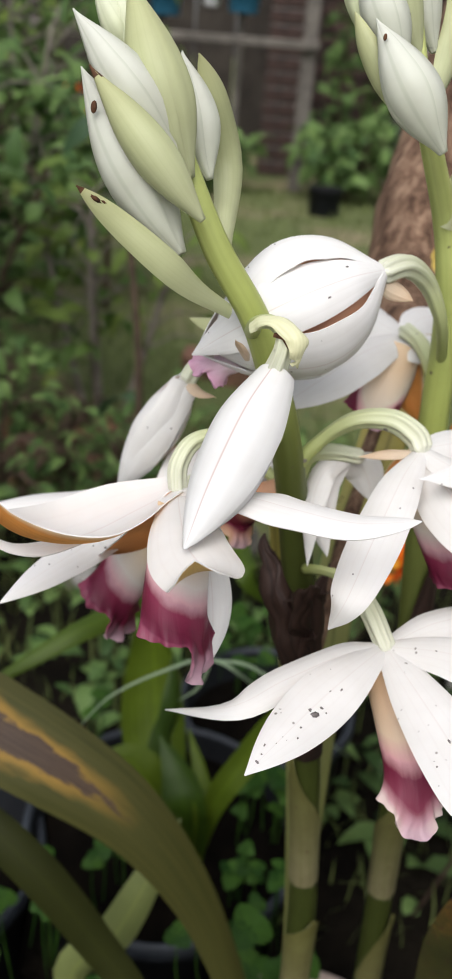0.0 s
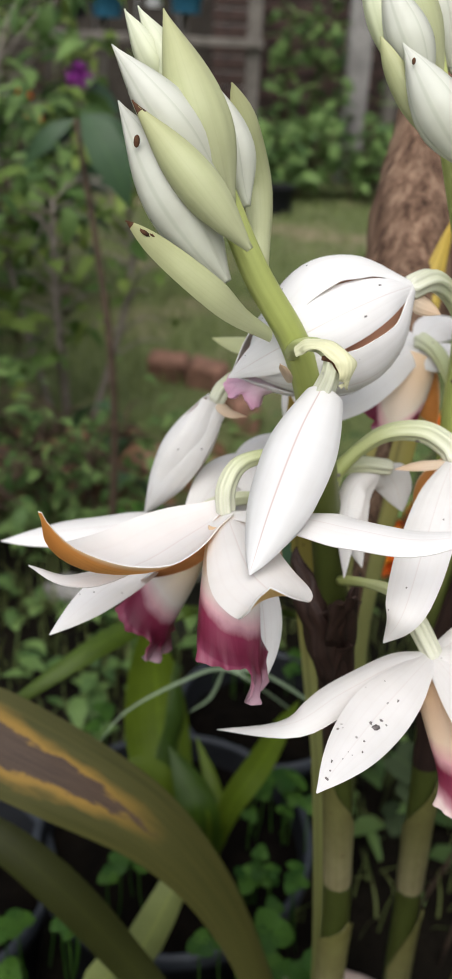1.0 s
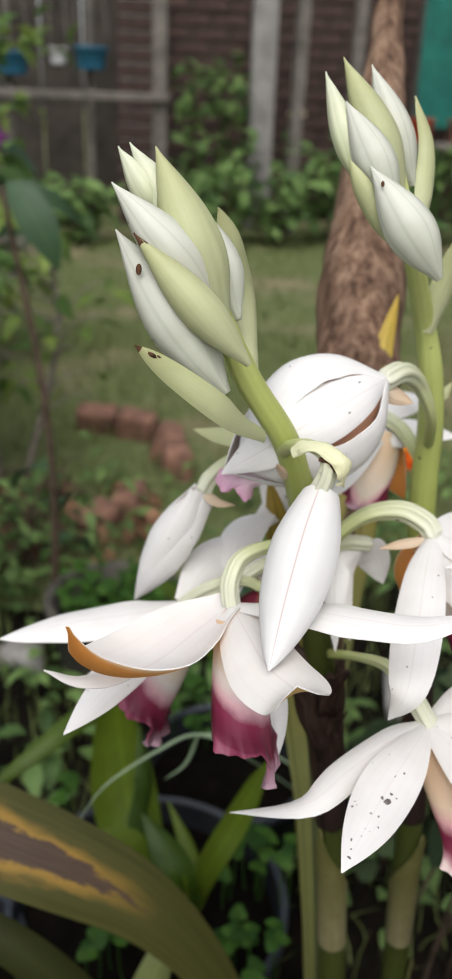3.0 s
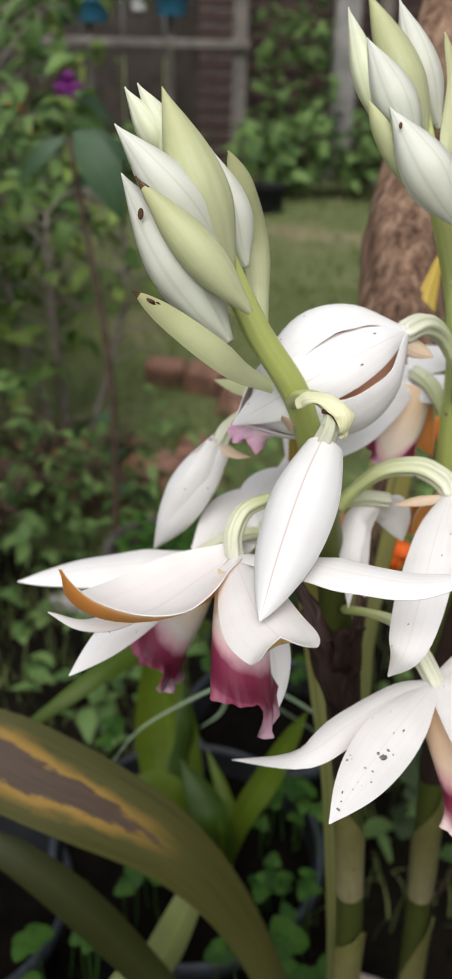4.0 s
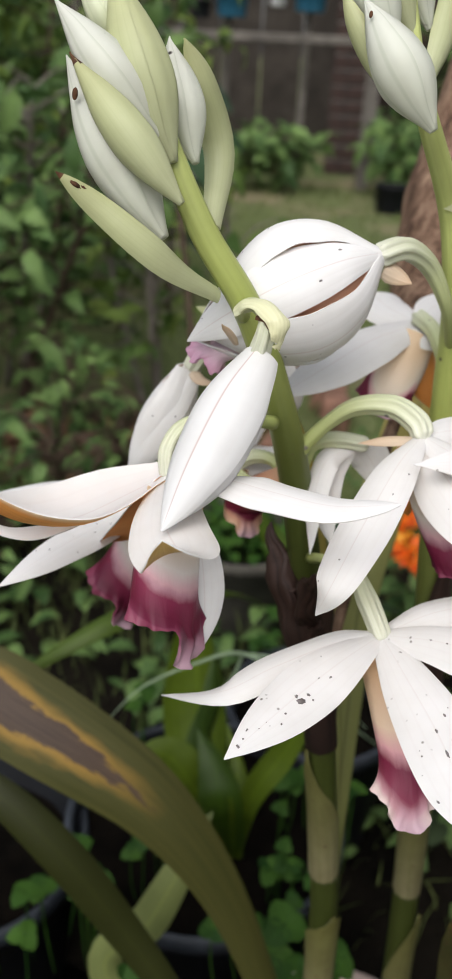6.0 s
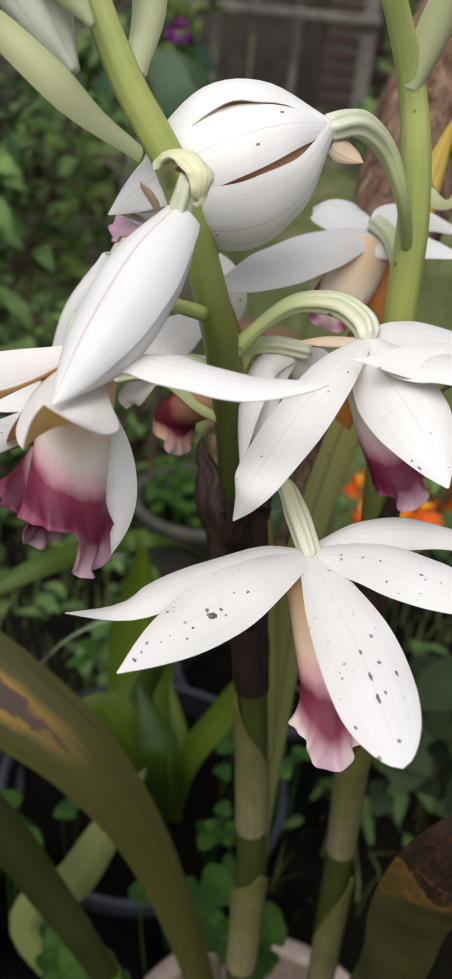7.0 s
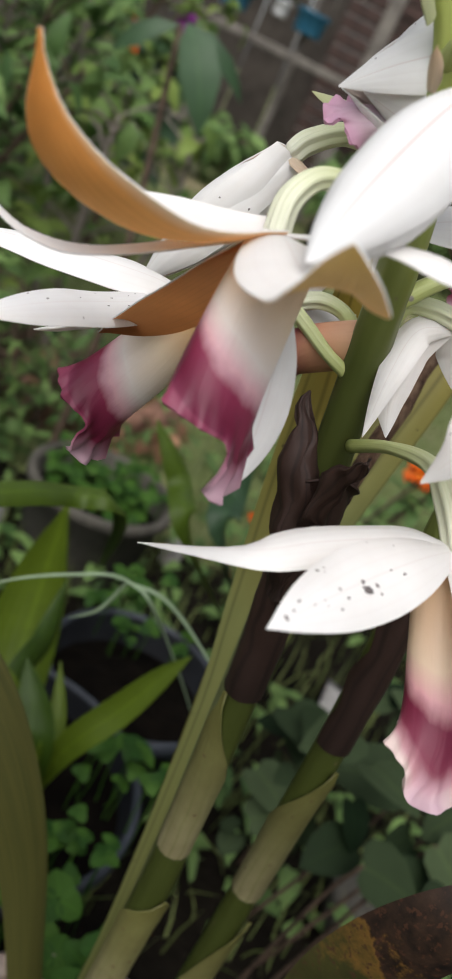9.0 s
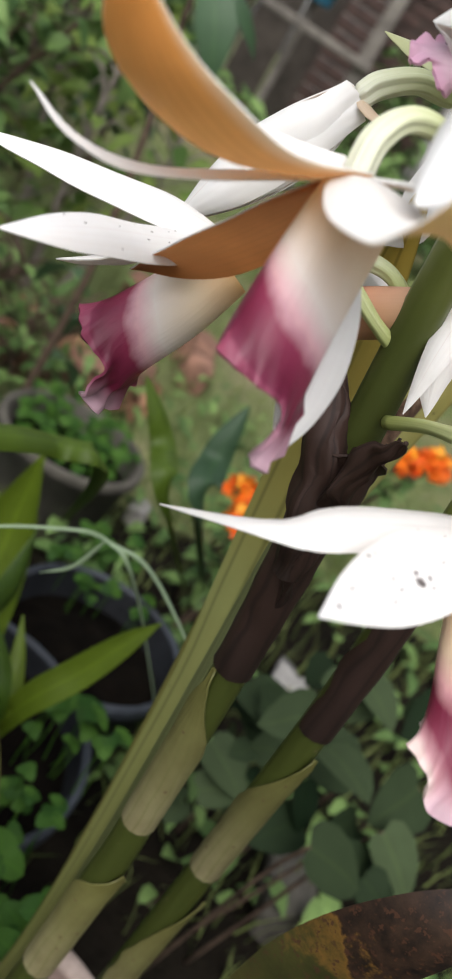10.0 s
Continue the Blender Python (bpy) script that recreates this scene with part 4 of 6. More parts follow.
def blemishes(rows, specks, parent, mat):
    """Small dark marks lying on a petal: (along, across, size, stretch) each."""
    if not specks:
        return
    bm = bmesh.new()
    for k, (u, v, size, stretch) in enumerate(specks):
        i = min(max(int(u * (len(rows) - 1)), 1), len(rows) - 2)
        j = min(max(int((v + 1) / 2 * (len(rows[0]) - 1)), 1), len(rows[0]) - 2)
        p = rows[i][j]
        tan = (rows[i + 1][j] - rows[i - 1][j]).normalized()
        side = (rows[i][j + 1] - rows[i][j - 1]).normalized()
        nrm = tan.cross(side).normalized()
        turn = Matrix.Rotation(k * 1.3, 3, nrm)
        a, b = turn @ tan if stretch < 1.6 else tan, turn @ side if stretch < 1.6 else side
        n = 14
        mid = bm.verts.new(p + nrm * 0.00012)
        low = bm.verts.new(p - nrm * 0.0002)
        ring = []
        for m in range(n):
            q = 6.2832 * m / n
            w = size * 0.5 * (1 + 0.55 * noise.noise(Vector((m * 1.1, k * 3.1, u * 9))))
            ring.append(bm.verts.new(p + a * (w * stretch * math.cos(q)) + b * (w * math.sin(q)) + nrm * 0.00006))
        for m in range(n):
            bm.faces.new((mid, ring[m], ring[(m + 1) % n]))
            bm.faces.new((low, ring[(m + 1) % n], ring[m]))
    part("blemish", bm, mat, parent, "small grey bite marks")["kind"] = "stuff"


def freckles(seed, n, u0=0.25, u1=0.95):
    r = random.Random(seed)
    return [(r.uniform(u0, u1), r.uniform(-0.8, 0.8), r.choice((0.00022, 0.0003, 0.00045)), r.choice((1.0, 1.2, 2.2))) for _ in range(n)]


def bract(st, points, width, up, cup=0.5, label="", scar=0.0, mat=None, peak=0.35, twist=0.0, specks=()):
    bm = bmesh.new()
    rows = blade(bm, points, width, up, cup=cup, base=0.55, peak=peak, thick=0.0005, nu=18, nv=9, twist=twist, seed=int(width * 1e5))
    blemishes(rows, specks, st, BROWNBIT)
    t = Vector(points[-1])
    for f in bm.faces:
        f.material_index = 1 if scar and (f.calc_center_median() - t).length < scar else 0
    return part("bract", bm, [mat or BRACT, BROWNBIT], st, label)


GREYSPOT = rough_surface("grey_blemish", (0.14, 0.12, 0.115), (0.32, 0.29, 0.28), 900, 0.8, 0.3, 0.0003)


def speck(parent, at, size, out, mat=BROWNBIT):
    """A small dark insect bite lying on a bud."""
    bm = bmesh.new()
    d = Vector(out).normalized()
    bmesh.ops.create_icosphere(bm, subdivisions=2, radius=1, matrix=Matrix.Translation(at) @ d.to_track_quat("Z", "Y").to_matrix().to_4x4() @ Matrix.Diagonal((size * 0.55, size, size * 0.3, 1)))
    part("bite_mark", bm, mat, parent)


b1 = bud(stalk_a, (-0.0138, 0.1874, 0.5999), (-0.0385, 0.2036, 0.6338), 0.0168, BUDWHITE, label="white pointed bud with grey seams")
bud(stalk_a, (-0.0095, 0.1831, 0.6079), (-0.0348, 0.1926, 0.6346), 0.0112, BRACT, label="yellow-green bract wrapped round a bud, brown tip", scar=0.003)
bud(stalk_a, (-0.0153, 0.1944, 0.6188), (-0.0393, 0.1988, 0.6444), 0.0138, BUDWHITE)
bud(stalk_a, (-0.0134, 0.1954, 0.6143), (-0.0293, 0.2071, 0.6516), 0.0158, BRACT)
bud(stalk_a, (-0.0180, 0.2076, 0.6270), (-0.0350, 0.2122, 0.6520), 0.0115, BUD)
bud(stalk_a, (-0.0258, 0.2092, 0.6337), (-0.0377, 0.2098, 0.6512), 0.0085, BUD)
bud(stalk_a, (-0.0096, 0.2025, 0.6135), (-0.0183, 0.2165, 0.6384), 0.0128, BUDWHITE)
bract(stalk_a, [(-0.0052, 0.2028, 0.6007), (-0.0056, 0.2166, 0.6149), (-0.0097, 0.2129, 0.6295), (-0.0141, 0.2115, 0.6382)], 0.0098, (0.30, -0.90, 0.25), 0.5, "pale green bract", peak=0.45)
bract(stalk_a, [(-0.0022, 0.1972, 0.5858), (-0.0140, 0.1830, 0.5968), (-0.0273, 0.1818, 0.6069), (-0.0349, 0.1799, 0.6131)], 0.0074, (-0.25, -0.75, 0.55), 0.35, "pale green bract with a brown tip", 0.0016, specks=[(0.87, -0.2, 0.0010, 2.6), (0.81, -0.35, 0.0006, 1.8)])
speck(b1, (-0.0337, 0.1921, 0.6269), 0.0013, (-0.3, -0.9, 0.2))

bud(stalk_b, (0.0244, 0.2256, 0.6418), (0.0153, 0.2374, 0.6691), 0.0085, BUD, label="greenish white pointed bud")
bud(stalk_b, (0.0325, 0.2208, 0.6381), (0.0192, 0.2294, 0.6625), 0.0125, BUDWHITE)
bud(stalk_b, (0.0365, 0.2283, 0.6404), (0.0203, 0.2398, 0.6727), 0.0125, BRACT)
bud(stalk_b, (0.0404, 0.2334, 0.6424), (0.0291, 0.2441, 0.6715), 0.0115, BUDWHITE)
bract(stalk_b, [(0.0421, 0.2266, 0.6332), (0.0455, 0.2331, 0.6425), (0.0460, 0.2384, 0.6535), (0.0412, 0.2419, 0.6645)], 0.0105, (0.6, -0.75, 0.1), 0.6)
c6 = bud(stalk_b, (0.0420, 0.2091, 0.6224), (0.0240, 0.2186, 0.6480), 0.0150, BUDWHITE, label="plump white bud")
bract(stalk_b, [(0.0351, 0.2166, 0.6275), (0.0273, 0.2167, 0.6354), (0.0220, 0.2186, 0.6430), (0.0193, 0.2217, 0.6491)], 0.0080, (-0.5, -0.8, 0), 0.5)
bract(stalk_b, [(0.0530, 0.2402, 0.6010), (0.0550, 0.2396, 0.6095), (0.0574, 0.2388, 0.6190), (0.0588, 0.2376, 0.6270), (0.0592, 0.2366, 0.6335)], 0.0108, (0.2, -0.95, 0.1), 0.55, "pale green bract")
speck(c6, (0.0258, 0.2128, 0.6444), 0.0008, (-0.2, -0.9, 0.3))
bract(stalk_b, [(0.0661, 0.2744, 0.5752), (0.0689, 0.2709, 0.5727), (0.0716, 0.2682, 0.5738), (0.0748, 0.2701, 0.5769)], 0.006, (0, -0.6, 0.8), 0.5)


# -- flowers --
def flower(st, pedicel, radii, label, ridges=6, foot=None):
    bm = bmesh.new()
    a, b = Vector(pedicel[-2]), Vector(pedicel[-1])
    tube(bm, list(pedicel) + [b + (b - a).normalized() * 0.0016], [radii[0] * 1.3] + list(radii[1:]) + [radii[-1] * 0.3], 36, 36, ridges)
    ob = part("flower", bm, PEDICEL, st if st is not None else orchid, label)
    return ob


def petal(fl, points, width, up, mat=None, lining=None, name="petal", label="", **kw):
    bm = bmesh.new()
    kw.setdefault("nu", 22)
    kw.setdefault("nv", 11)
    kw.setdefault("thick", 0.0003)
    kw.setdefault("sharp", 1.15)
    kw.setdefault("wave", 0.03)
    specks = kw.pop("specks", ())
    rows = blade(bm, points, width, up, **kw)
    blemishes(rows, specks, fl, GREYSPOT)
    return part(name, bm, [mat or PETAL, lining or PALELINING], fl, label)


def lip(fl, points, r0, r1, up, label="rolled lip, cream turning magenta at its frilled mouth", mat=None, **kw):
    bm = bmesh.new()
    lip_shape(bm, points, r0, r1, up, **kw)
    return part("lip", bm, mat or LIP, fl, label)


# the open flower nearest the path, with its bronze lining showing
f1 = flower(orchid, [(0.0120, 0.2050, 0.5520), (0.0040, 0.1960, 0.5560), (-0.0040, 0.1905, 0.5572), (-0.0091, 0.1876, 0.5558), (-0.0117, 0.1843, 0.5514), (-0.0114, 0.1828, 0.5461)], [0.0014, 0.0015, 0.0018, 0.0020, 0.0021, 0.0021],
            "open white orchid flower with bronze-lined petals")
petal(f1, [(-0.0114, 0.1828, 0.5461), (-0.0200, 0.1780, 0.5422), (-0.0315, 0.1688, 0.5392), (-0.0415, 0.1608, 0.5425), (-0.0472, 0.1562, 0.5497), (-0.0502, 0.1543, 0.5600)], 0.0290, (0.05, 0.10, 0.99), cup=-0.29, base=0.34, peak=0.41, sharp=1.9, twist=16, wave=0.0, seed=1, mat=THINPETAL, lining=BRONZE, label="white petal curling up to show its bronze lining")
petal(f1, [(-0.0114, 0.1828, 0.5461), (-0.0239, 0.1809, 0.5395), (-0.0383, 0.1778, 0.5320), (-0.0488, 0.1757, 0.5306), (-0.0578, 0.1765, 0.5333)], 0.0100, (0.0, 0.13, 0.99), cup=0.2, base=0.4, peak=0.35, wave=0.03, seed=2, lining=BRONZE)
petal(f1, [(-0.0114, 0.1828, 0.5461), (-0.0180, 0.1900, 0.5330), (-0.0275, 0.2010, 0.5180), (-0.0355, 0.2105, 0.5080)], 0.0155, (-0.45, 0.75, 0.35), cup=0.25, base=0.5, peak=0.45, sharp=1.4, seed=3, mat=THINPETAL, lining=BRONZETIP)
petal(f1, [(-0.0114, 0.1828, 0.5461), (0.0045, 0.1652, 0.5545), (0.0143, 0.1591, 0.5558), (0.0269, 0.1548, 0.5561), (0.0400, 0.1545, 0.5580)], 0.0118, (0.0, -0.16, 1), cup=0.2, base=0.35, peak=0.42, sharp=0.85, wave=0.03, seed=4)
petal(f1, [(-0.0114, 0.1828, 0.5461), (-0.0100, 0.1700, 0.5474), (-0.0073, 0.1560, 0.5470), (-0.0036, 0.1462, 0.5481), (-0.0034, 0.1400, 0.5512), (-0.0046, 0.1362, 0.5556)], 0.0192, (-0.22, -0.10, 0.96), cup=0.24, cup_tip=0.36, base=0.36, peak=0.47, sharp=1.1, blunt=0.06, nu=34, nv=17, seed=5, lining=TAN, label="broad white petal with an upturned tan-lined tip")
petal(f1, [(-0.0060, 0.1825, 0.5370), (-0.0022, 0.1780, 0.5270), (-0.0004, 0.1735, 0.5160), (-0.0002, 0.1692, 0.5062)], 0.0112, (0.25, -0.95, 0.1), PETAL, PETAL, cup=0.3, base=0.35, peak=0.55, seed=6)
lip(f1, [(-0.0095, 0.1810, 0.5430), (-0.0102, 0.1755, 0.5310), (-0.0105, 0.1705, 0.5195), (-0.0094, 0.1675, 0.5120)], 0.0078, 0.0106, (0.92, -0.38, 0.15), seed=3, flare=1.0, roll=0.07, slant=0.28, gape=85, frill=0.15, tongue=0.0088, lobe_width=0.17)

# the flower behind it
f2 = flower(orchid, [(0.0200, 0.2205, 0.5190), (0.0115, 0.2200, 0.5222), (0.0002, 0.2274, 0.5264), (-0.0108, 0.2238, 0.5269), (-0.0191, 0.2271, 0.5195)], [0.0013, 0.0014, 0.0017, 0.0023, 0.0023], "open white orchid flower with spotted petals")
petal(f2, [(-0.0191, 0.2271, 0.5195), (-0.0331, 0.2210, 0.5207), (-0.0560, 0.2215, 0.5172), (-0.0750, 0.2216, 0.5128)], 0.0148, (0.0, -0.25, 0.97), cup=0.25, base=0.35, peak=0.45, seed=11)
petal(f2, [(-0.0191, 0.2271, 0.5195), (-0.0312, 0.2085, 0.5175), (-0.0430, 0.1915, 0.5160), (-0.0540, 0.1780, 0.5120)], 0.0125, (-0.1, -0.45, 0.9), SPOTTED, cup=0.25, base=0.4, peak=0.5, seed=12, specks=freckles(8, 9), label="white petal with grey specks")
petal(f2, [(-0.0191, 0.2271, 0.5195), (-0.0120, 0.2333, 0.5288), (-0.0007, 0.2400, 0.5308), (0.0081, 0.2469, 0.5329)], 0.0150, (0.1, -0.7, 0.7), SPOTTED, cup=0.25, base=0.5, peak=0.5, seed=13)
petal(f2, [(-0.0191, 0.2271, 0.5195), (-0.0330, 0.2260, 0.5120), (-0.0420, 0.2240, 0.5040), (-0.0500, 0.2200, 0.4990)], 0.0120, (-0.3, 0.4, 0.85), cup=0.25, base=0.4, peak=0.5, seed=14)
lip(f2, [(-0.0200, 0.2250, 0.5150), (-0.0250, 0.2222, 0.5030), (-0.0312, 0.2192, 0.4920), (-0.0336, 0.2175, 0.4855)], 0.0080, 0.0106, (0.88, -0.45, 0.15), seed=8, flare=1.06, roll=0.12, slant=0.28, gape=80, frill=0.16, tongue=0.0070)

# a hanging flower still closed
f3 = flower(orchid, [(0.0030, 0.2040, 0.5790), (0.0040, 0.2375, 0.5655), (-0.0054, 0.2353, 0.5630), (-0.0114, 0.2340, 0.5586), (-0.0135, 0.2327, 0.5552)], [0.0016, 0.0019, 0.0023, 0.0025, 0.0024], "closed white orchid flower hanging down")
for up_f3, w_f3, sd in (((-0.75, -0.65, 0.0), 0.0205, 21), ((0.55, -0.80, -0.2), 0.0195, 22), ((0.2, 0.9, 0.0), 0.0180, 23)):
    n_f3 = Vector(up_f3) * 0.0048
    a_f3, b_f3 = Vector((-0.0135, 0.2327, 0.5552)), Vector((-0.0337, 0.2412, 0.5132))
    petal(f3, [a_f3 + n_f3 * 0.3, a_f3.lerp(b_f3, 0.3) + n_f3 * 1.25, a_f3.lerp(b_f3, 0.65) + n_f3 * 1.1, b_f3 + n_f3 * 0.15], w_f3, up_f3, CLOSEDPETAL, PALELINING, cup=0.55, base=0.55, peak=0.42, seed=sd, nv=17, pleats=3, specks=freckles(sd, 7))
petal(f3, [(-0.0135, 0.2327, 0.5552), (-0.0101, 0.2274, 0.5540), (-0.0051, 0.2246, 0.5538)], 0.0042, (0, -0.5, 0.85), BLUSH, BLUSH, name="bract", cup=0.4, base=0.6, peak=0.3, nu=8)

# the nodding bud in front, on a withered hook
HOOK_F4 = [(0.0020, 0.1870, 0.5862), (0.0045, 0.1850, 0.5884), (0.0090, 0.1810, 0.5894), (0.0124, 0.1772, 0.5875), (0.0130, 0.1762, 0.5841), (0.0120, 0.1780, 0.5800)]
f4 = flower(orchid, [(0.0030, 0.1990, 0.5810), (0.0035, 0.1925, 0.5848), (0.0068, 0.1858, 0.5872), (0.0095, 0.1815, 0.5862), (0.0096, 0.1797, 0.5830), (0.0086, 0.1806, 0.5785)], [0.0015, 0.0015, 0.0016, 0.0017, 0.0019, 0.0023], "large white nodding bud on a withered yellow hook")
a_f4, b_f4 = Vector((0.0085, 0.1807, 0.5786)), Vector((-0.0073, 0.1510, 0.5486))
bm = bmesh.new()
bud_shape(bm, a_f4 + Vector((0.0, 0.0005, -0.0010)), b_f4 + Vector((0.0004, 0.0010, 0.0004)), 0.0090, (-0.05, -0.62, 0.78), 0.0, 0.6, seam=0.03)
part("inner_petal", bm, PETAL, f4)
up_f4 = Vector((-0.30, -0.62, 0.72)).normalized()
main_f4 = [a_f4 + up_f4 * 0.0016, a_f4.lerp(b_f4, 0.3) + up_f4 * 0.0048, a_f4.lerp(b_f4, 0.68) + up_f4 * 0.0040, b_f4 + up_f4 * 0.0005]
petal(f4, main_f4, 0.0216, up_f4, RIBPETAL, RIBPETAL, cup=0.57, base=0.56, peak=0.42, grow=0.9, sharp=1.0, seed=31, wave=0.012, nv=21, nu=28)
# the side petals lie under the first, round the same hollow
for out_f4, shrink, wide, sd in (((-0.90, 0.05, 0.25), 0.90, 0.0150, 33), ((0.85, 0.15, -0.45), 0.84, 0.0150, 34)):
    out_f4 = Vector(out_f4).normalized()
    fit_f4 = [m - up_f4 * (0.0088 * f) + out_f4 * (0.0088 * shrink * f) for m, f in zip(main_f4, (0.44, 0.88, 0.82, 0.04))]
    petal(f4, fit_f4, wide, out_f4, RIBPETAL, RIBPETAL, cup=0.45, base=0.42, peak=0.45, seed=sd, wave=0.0, nv=15)
petal(f4, HOOK_F4, 0.0066, (0.25, -0.45, 0.85), YELLOWED, YELLOWED, name="bract", label="crumpled yellow bract", cup=0.50, base=0.75, peak=0.35, wave=0.16, seed=9, nu=34, nv=15, blunt=0.8, thick=0.0005)
# small dark blade that stands for the shaded hollow inside the bract
bm = bmesh.new()
blade(bm, [(0.0072, 0.1800, 0.5862), (0.0098, 0.1782, 0.5866), (0.0108, 0.1776, 0.5838)], 0.0022, (0.1, -0.8, 0.5), cup=0.3, base=0.5, peak=0.5, wave=0.1, seed=4, nu=10, nv=5, inner=0)
part("hollow_shade", bm, BROWNBIT, f4, "dark brown blade for the shaded hollow of the hook")
petal(f4, [(0.0020, 0.1930, 0.5755), (0.0005, 0.1900, 0.5790), (-0.0008, 0.1885, 0.5815)], 0.0032, (-0.4, -0.8, 0.3), BLUSH, BLUSH, name="bract", cup=0.4, base=0.6, peak=0.3, nu=8)

# the half-closed round flower on the other stalk
f5 = flower(orchid, [(0.0598, 0.2462, 0.5622), (0.0549, 0.2350, 0.5770), (0.0486, 0.2316, 0.5881), (0.0412, 0.2261, 0.5935), (0.0350, 0.2218, 0.5925)], [0.0012, 0.0017, 0.0023, 0.0028, 0.0028], "half-closed globe-shaped white orchid flower")
a_f5, b_f5 = Vector((0.0350, 0.2218, 0.5925)), Vector((-0.0115, 0.2100, 0.5700))
ax_f5 = (b_f5 - a_f5).normalized()
sd_f5 = Vector((0.10, -0.94, 0.32))
sd_f5 = (sd_f5 - ax_f5 * sd_f5.dot(ax_f5)).normalized()
ot_f5 = sd_f5.cross(ax_f5)
if ot_f5.z < 0:
    ot_f5 = -ot_f5
for deg, w_f5, sd, bulge, reach, cup_f5 in ((88, 0.0322, 41, 0.0166, 0.90, 0.45), (10, 0.0158, 42, 0.0150, 1.0, 0.26), (-57, 0.0225, 43, 0.0170, 0.91, 0.30), (160, 0.0260, 44, 0.0160, 0.98, 0.42), (-125, 0.0260, 45, 0.0180, 0.96, 0.42)):
    up_f5 = sd_f5 * math.cos(radians(deg)) + ot_f5 * math.sin(radians(deg))
    c_f5 = a_f5.lerp(b_f5, reach)
    petal(f5, [a_f5 + up_f5 * 0.002, a_f5.lerp(c_f5, 0.22) + up_f5 * bulge * 0.82, a_f5.lerp(c_f5, 0.5) + up_f5 * bulge * 1.04, a_f5.lerp(c_f5, 0.8) + up_f5 * bulge * 0.66, c_f5 + up_f5 * 0.001], w_f5, up_f5, GLOBEPETAL, PALELINING, cup=cup_f5, base=0.25, peak=0.48, seed=sd, nv=17, specks=freckles(sd, 5) if sd < 44 else ())
bm = bmesh.new()
bud_shape(bm, a_f5.lerp(b_f5, 0.05), a_f5.lerp(b_f5, 0.92), 0.0275, sd_f5, 0.0, 0.95, seam=0.0)
part("inner_petal", bm, DEEPLIP, f5, "tan inner petals seen through the slits")
lip(f5, [a_f5.lerp(b_f5, 0.4), (0.0020, 0.2150, 0.5700), (-0.0040, 0.2145, 0.5668), (-0.0078, 0.2150, 0.5645)], 0.0035, 0.0038, (0, -0.5, 0.85), "pale pink frilled lip", PALELIP, seed=12, frill=0.3, tongue=0.003)
petal(f5, [(0.0040, 0.2390, 0.5690), (-0.0070, 0.2450, 0.5690), (-0.0152, 0.2509, 0.5679)], 0.0085, (0, -0.5, 0.85), BRACT, BRACT, cup=0.35, base=0.7, peak=0.3, nu=12, label="yellow-green petal tip")
petal(f5, [a_f5 + Vector((0.001, -0.001, -0.003)), (0.0395, 0.2212, 0.5880), (0.0432, 0.2200, 0.5862)], 0.0064, (0.2, -0.8, 0.5), BLUSH, BLUSH, name="bract", cup=0.4, base=0.8, peak=0.3, nu=8)

# an open flower behind the round one
f6 = flower(orchid, [(0.0605, 0.2480, 0.5450), (0.0592, 0.2486, 0.5559), (0.0568, 0.2609, 0.5621), (0.0527, 0.2677, 0.5646), (0.0529, 0.2700, 0.5625)], [0.0017, 0.0020, 0.0024, 0.0025, 0.0023], "open white orchid flower behind the stalks")
petal(f6, [(0.0529, 0.2700, 0.5625), (0.0383, 0.2566, 0.5603), (0.0244, 0.2380, 0.5566), (0.0113, 0.2233, 0.5519)], 0.0180, (0, -0.45, 0.9), cup=0.25, base=0.4, peak=0.45, seed=51)
petal(f6, [(0.0529, 0.2700, 0.5625), (0.0437, 0.2775, 0.5646), (0.0382, 0.2870, 0.5660), (0.0343, 0.2942, 0.5626)], 0.0160, (0, -0.6, 0.8), cup=0.3, base=0.4, peak=0.5, seed=52)
petal(f6, [(0.0529, 0.2700, 0.5625), (0.0580, 0.2787, 0.5662), (0.0688, 0.2895, 0.5648), (0.0828, 0.2963, 0.5598)], 0.0130, (0.1, -0.5, 0.85), cup=0.25, base=0.4, peak=0.45, seed=53)
petal(f6, [(0.0529, 0.2700, 0.5625), (0.0544, 0.2651, 0.5615), (0.0649, 0.2655, 0.5617), (0.0777, 0.2645, 0.5591)], 0.0130, (0.1, -0.5, 0.85), cup=0.25, base=0.4, peak=0.45, seed=54)
petal(f6, [(0.0529, 0.2700, 0.5625), (0.0516, 0.2635, 0.5548), (0.0547, 0.2616, 0.5467), (0.0586, 0.2577, 0.5392)], 0.0135, (-0.2, -0.9, 0.1), BRONZE, PETAL, cup=0.25, base=0.5, peak=0.4, seed=55)
lip(f6, [(0.0521, 0.2687, 0.5581), (0.0487, 0.2635, 0.5509), (0.0453, 0.2607, 0.5439), (0.0436, 0.2595, 0.5376)], 0.0066, 0.0086, (-0.2, -0.9, 0.35), mat=TWOBLOTCH, seed=14, tongue=0.002, frill=0.15, flare=1.0, roll=0.1)

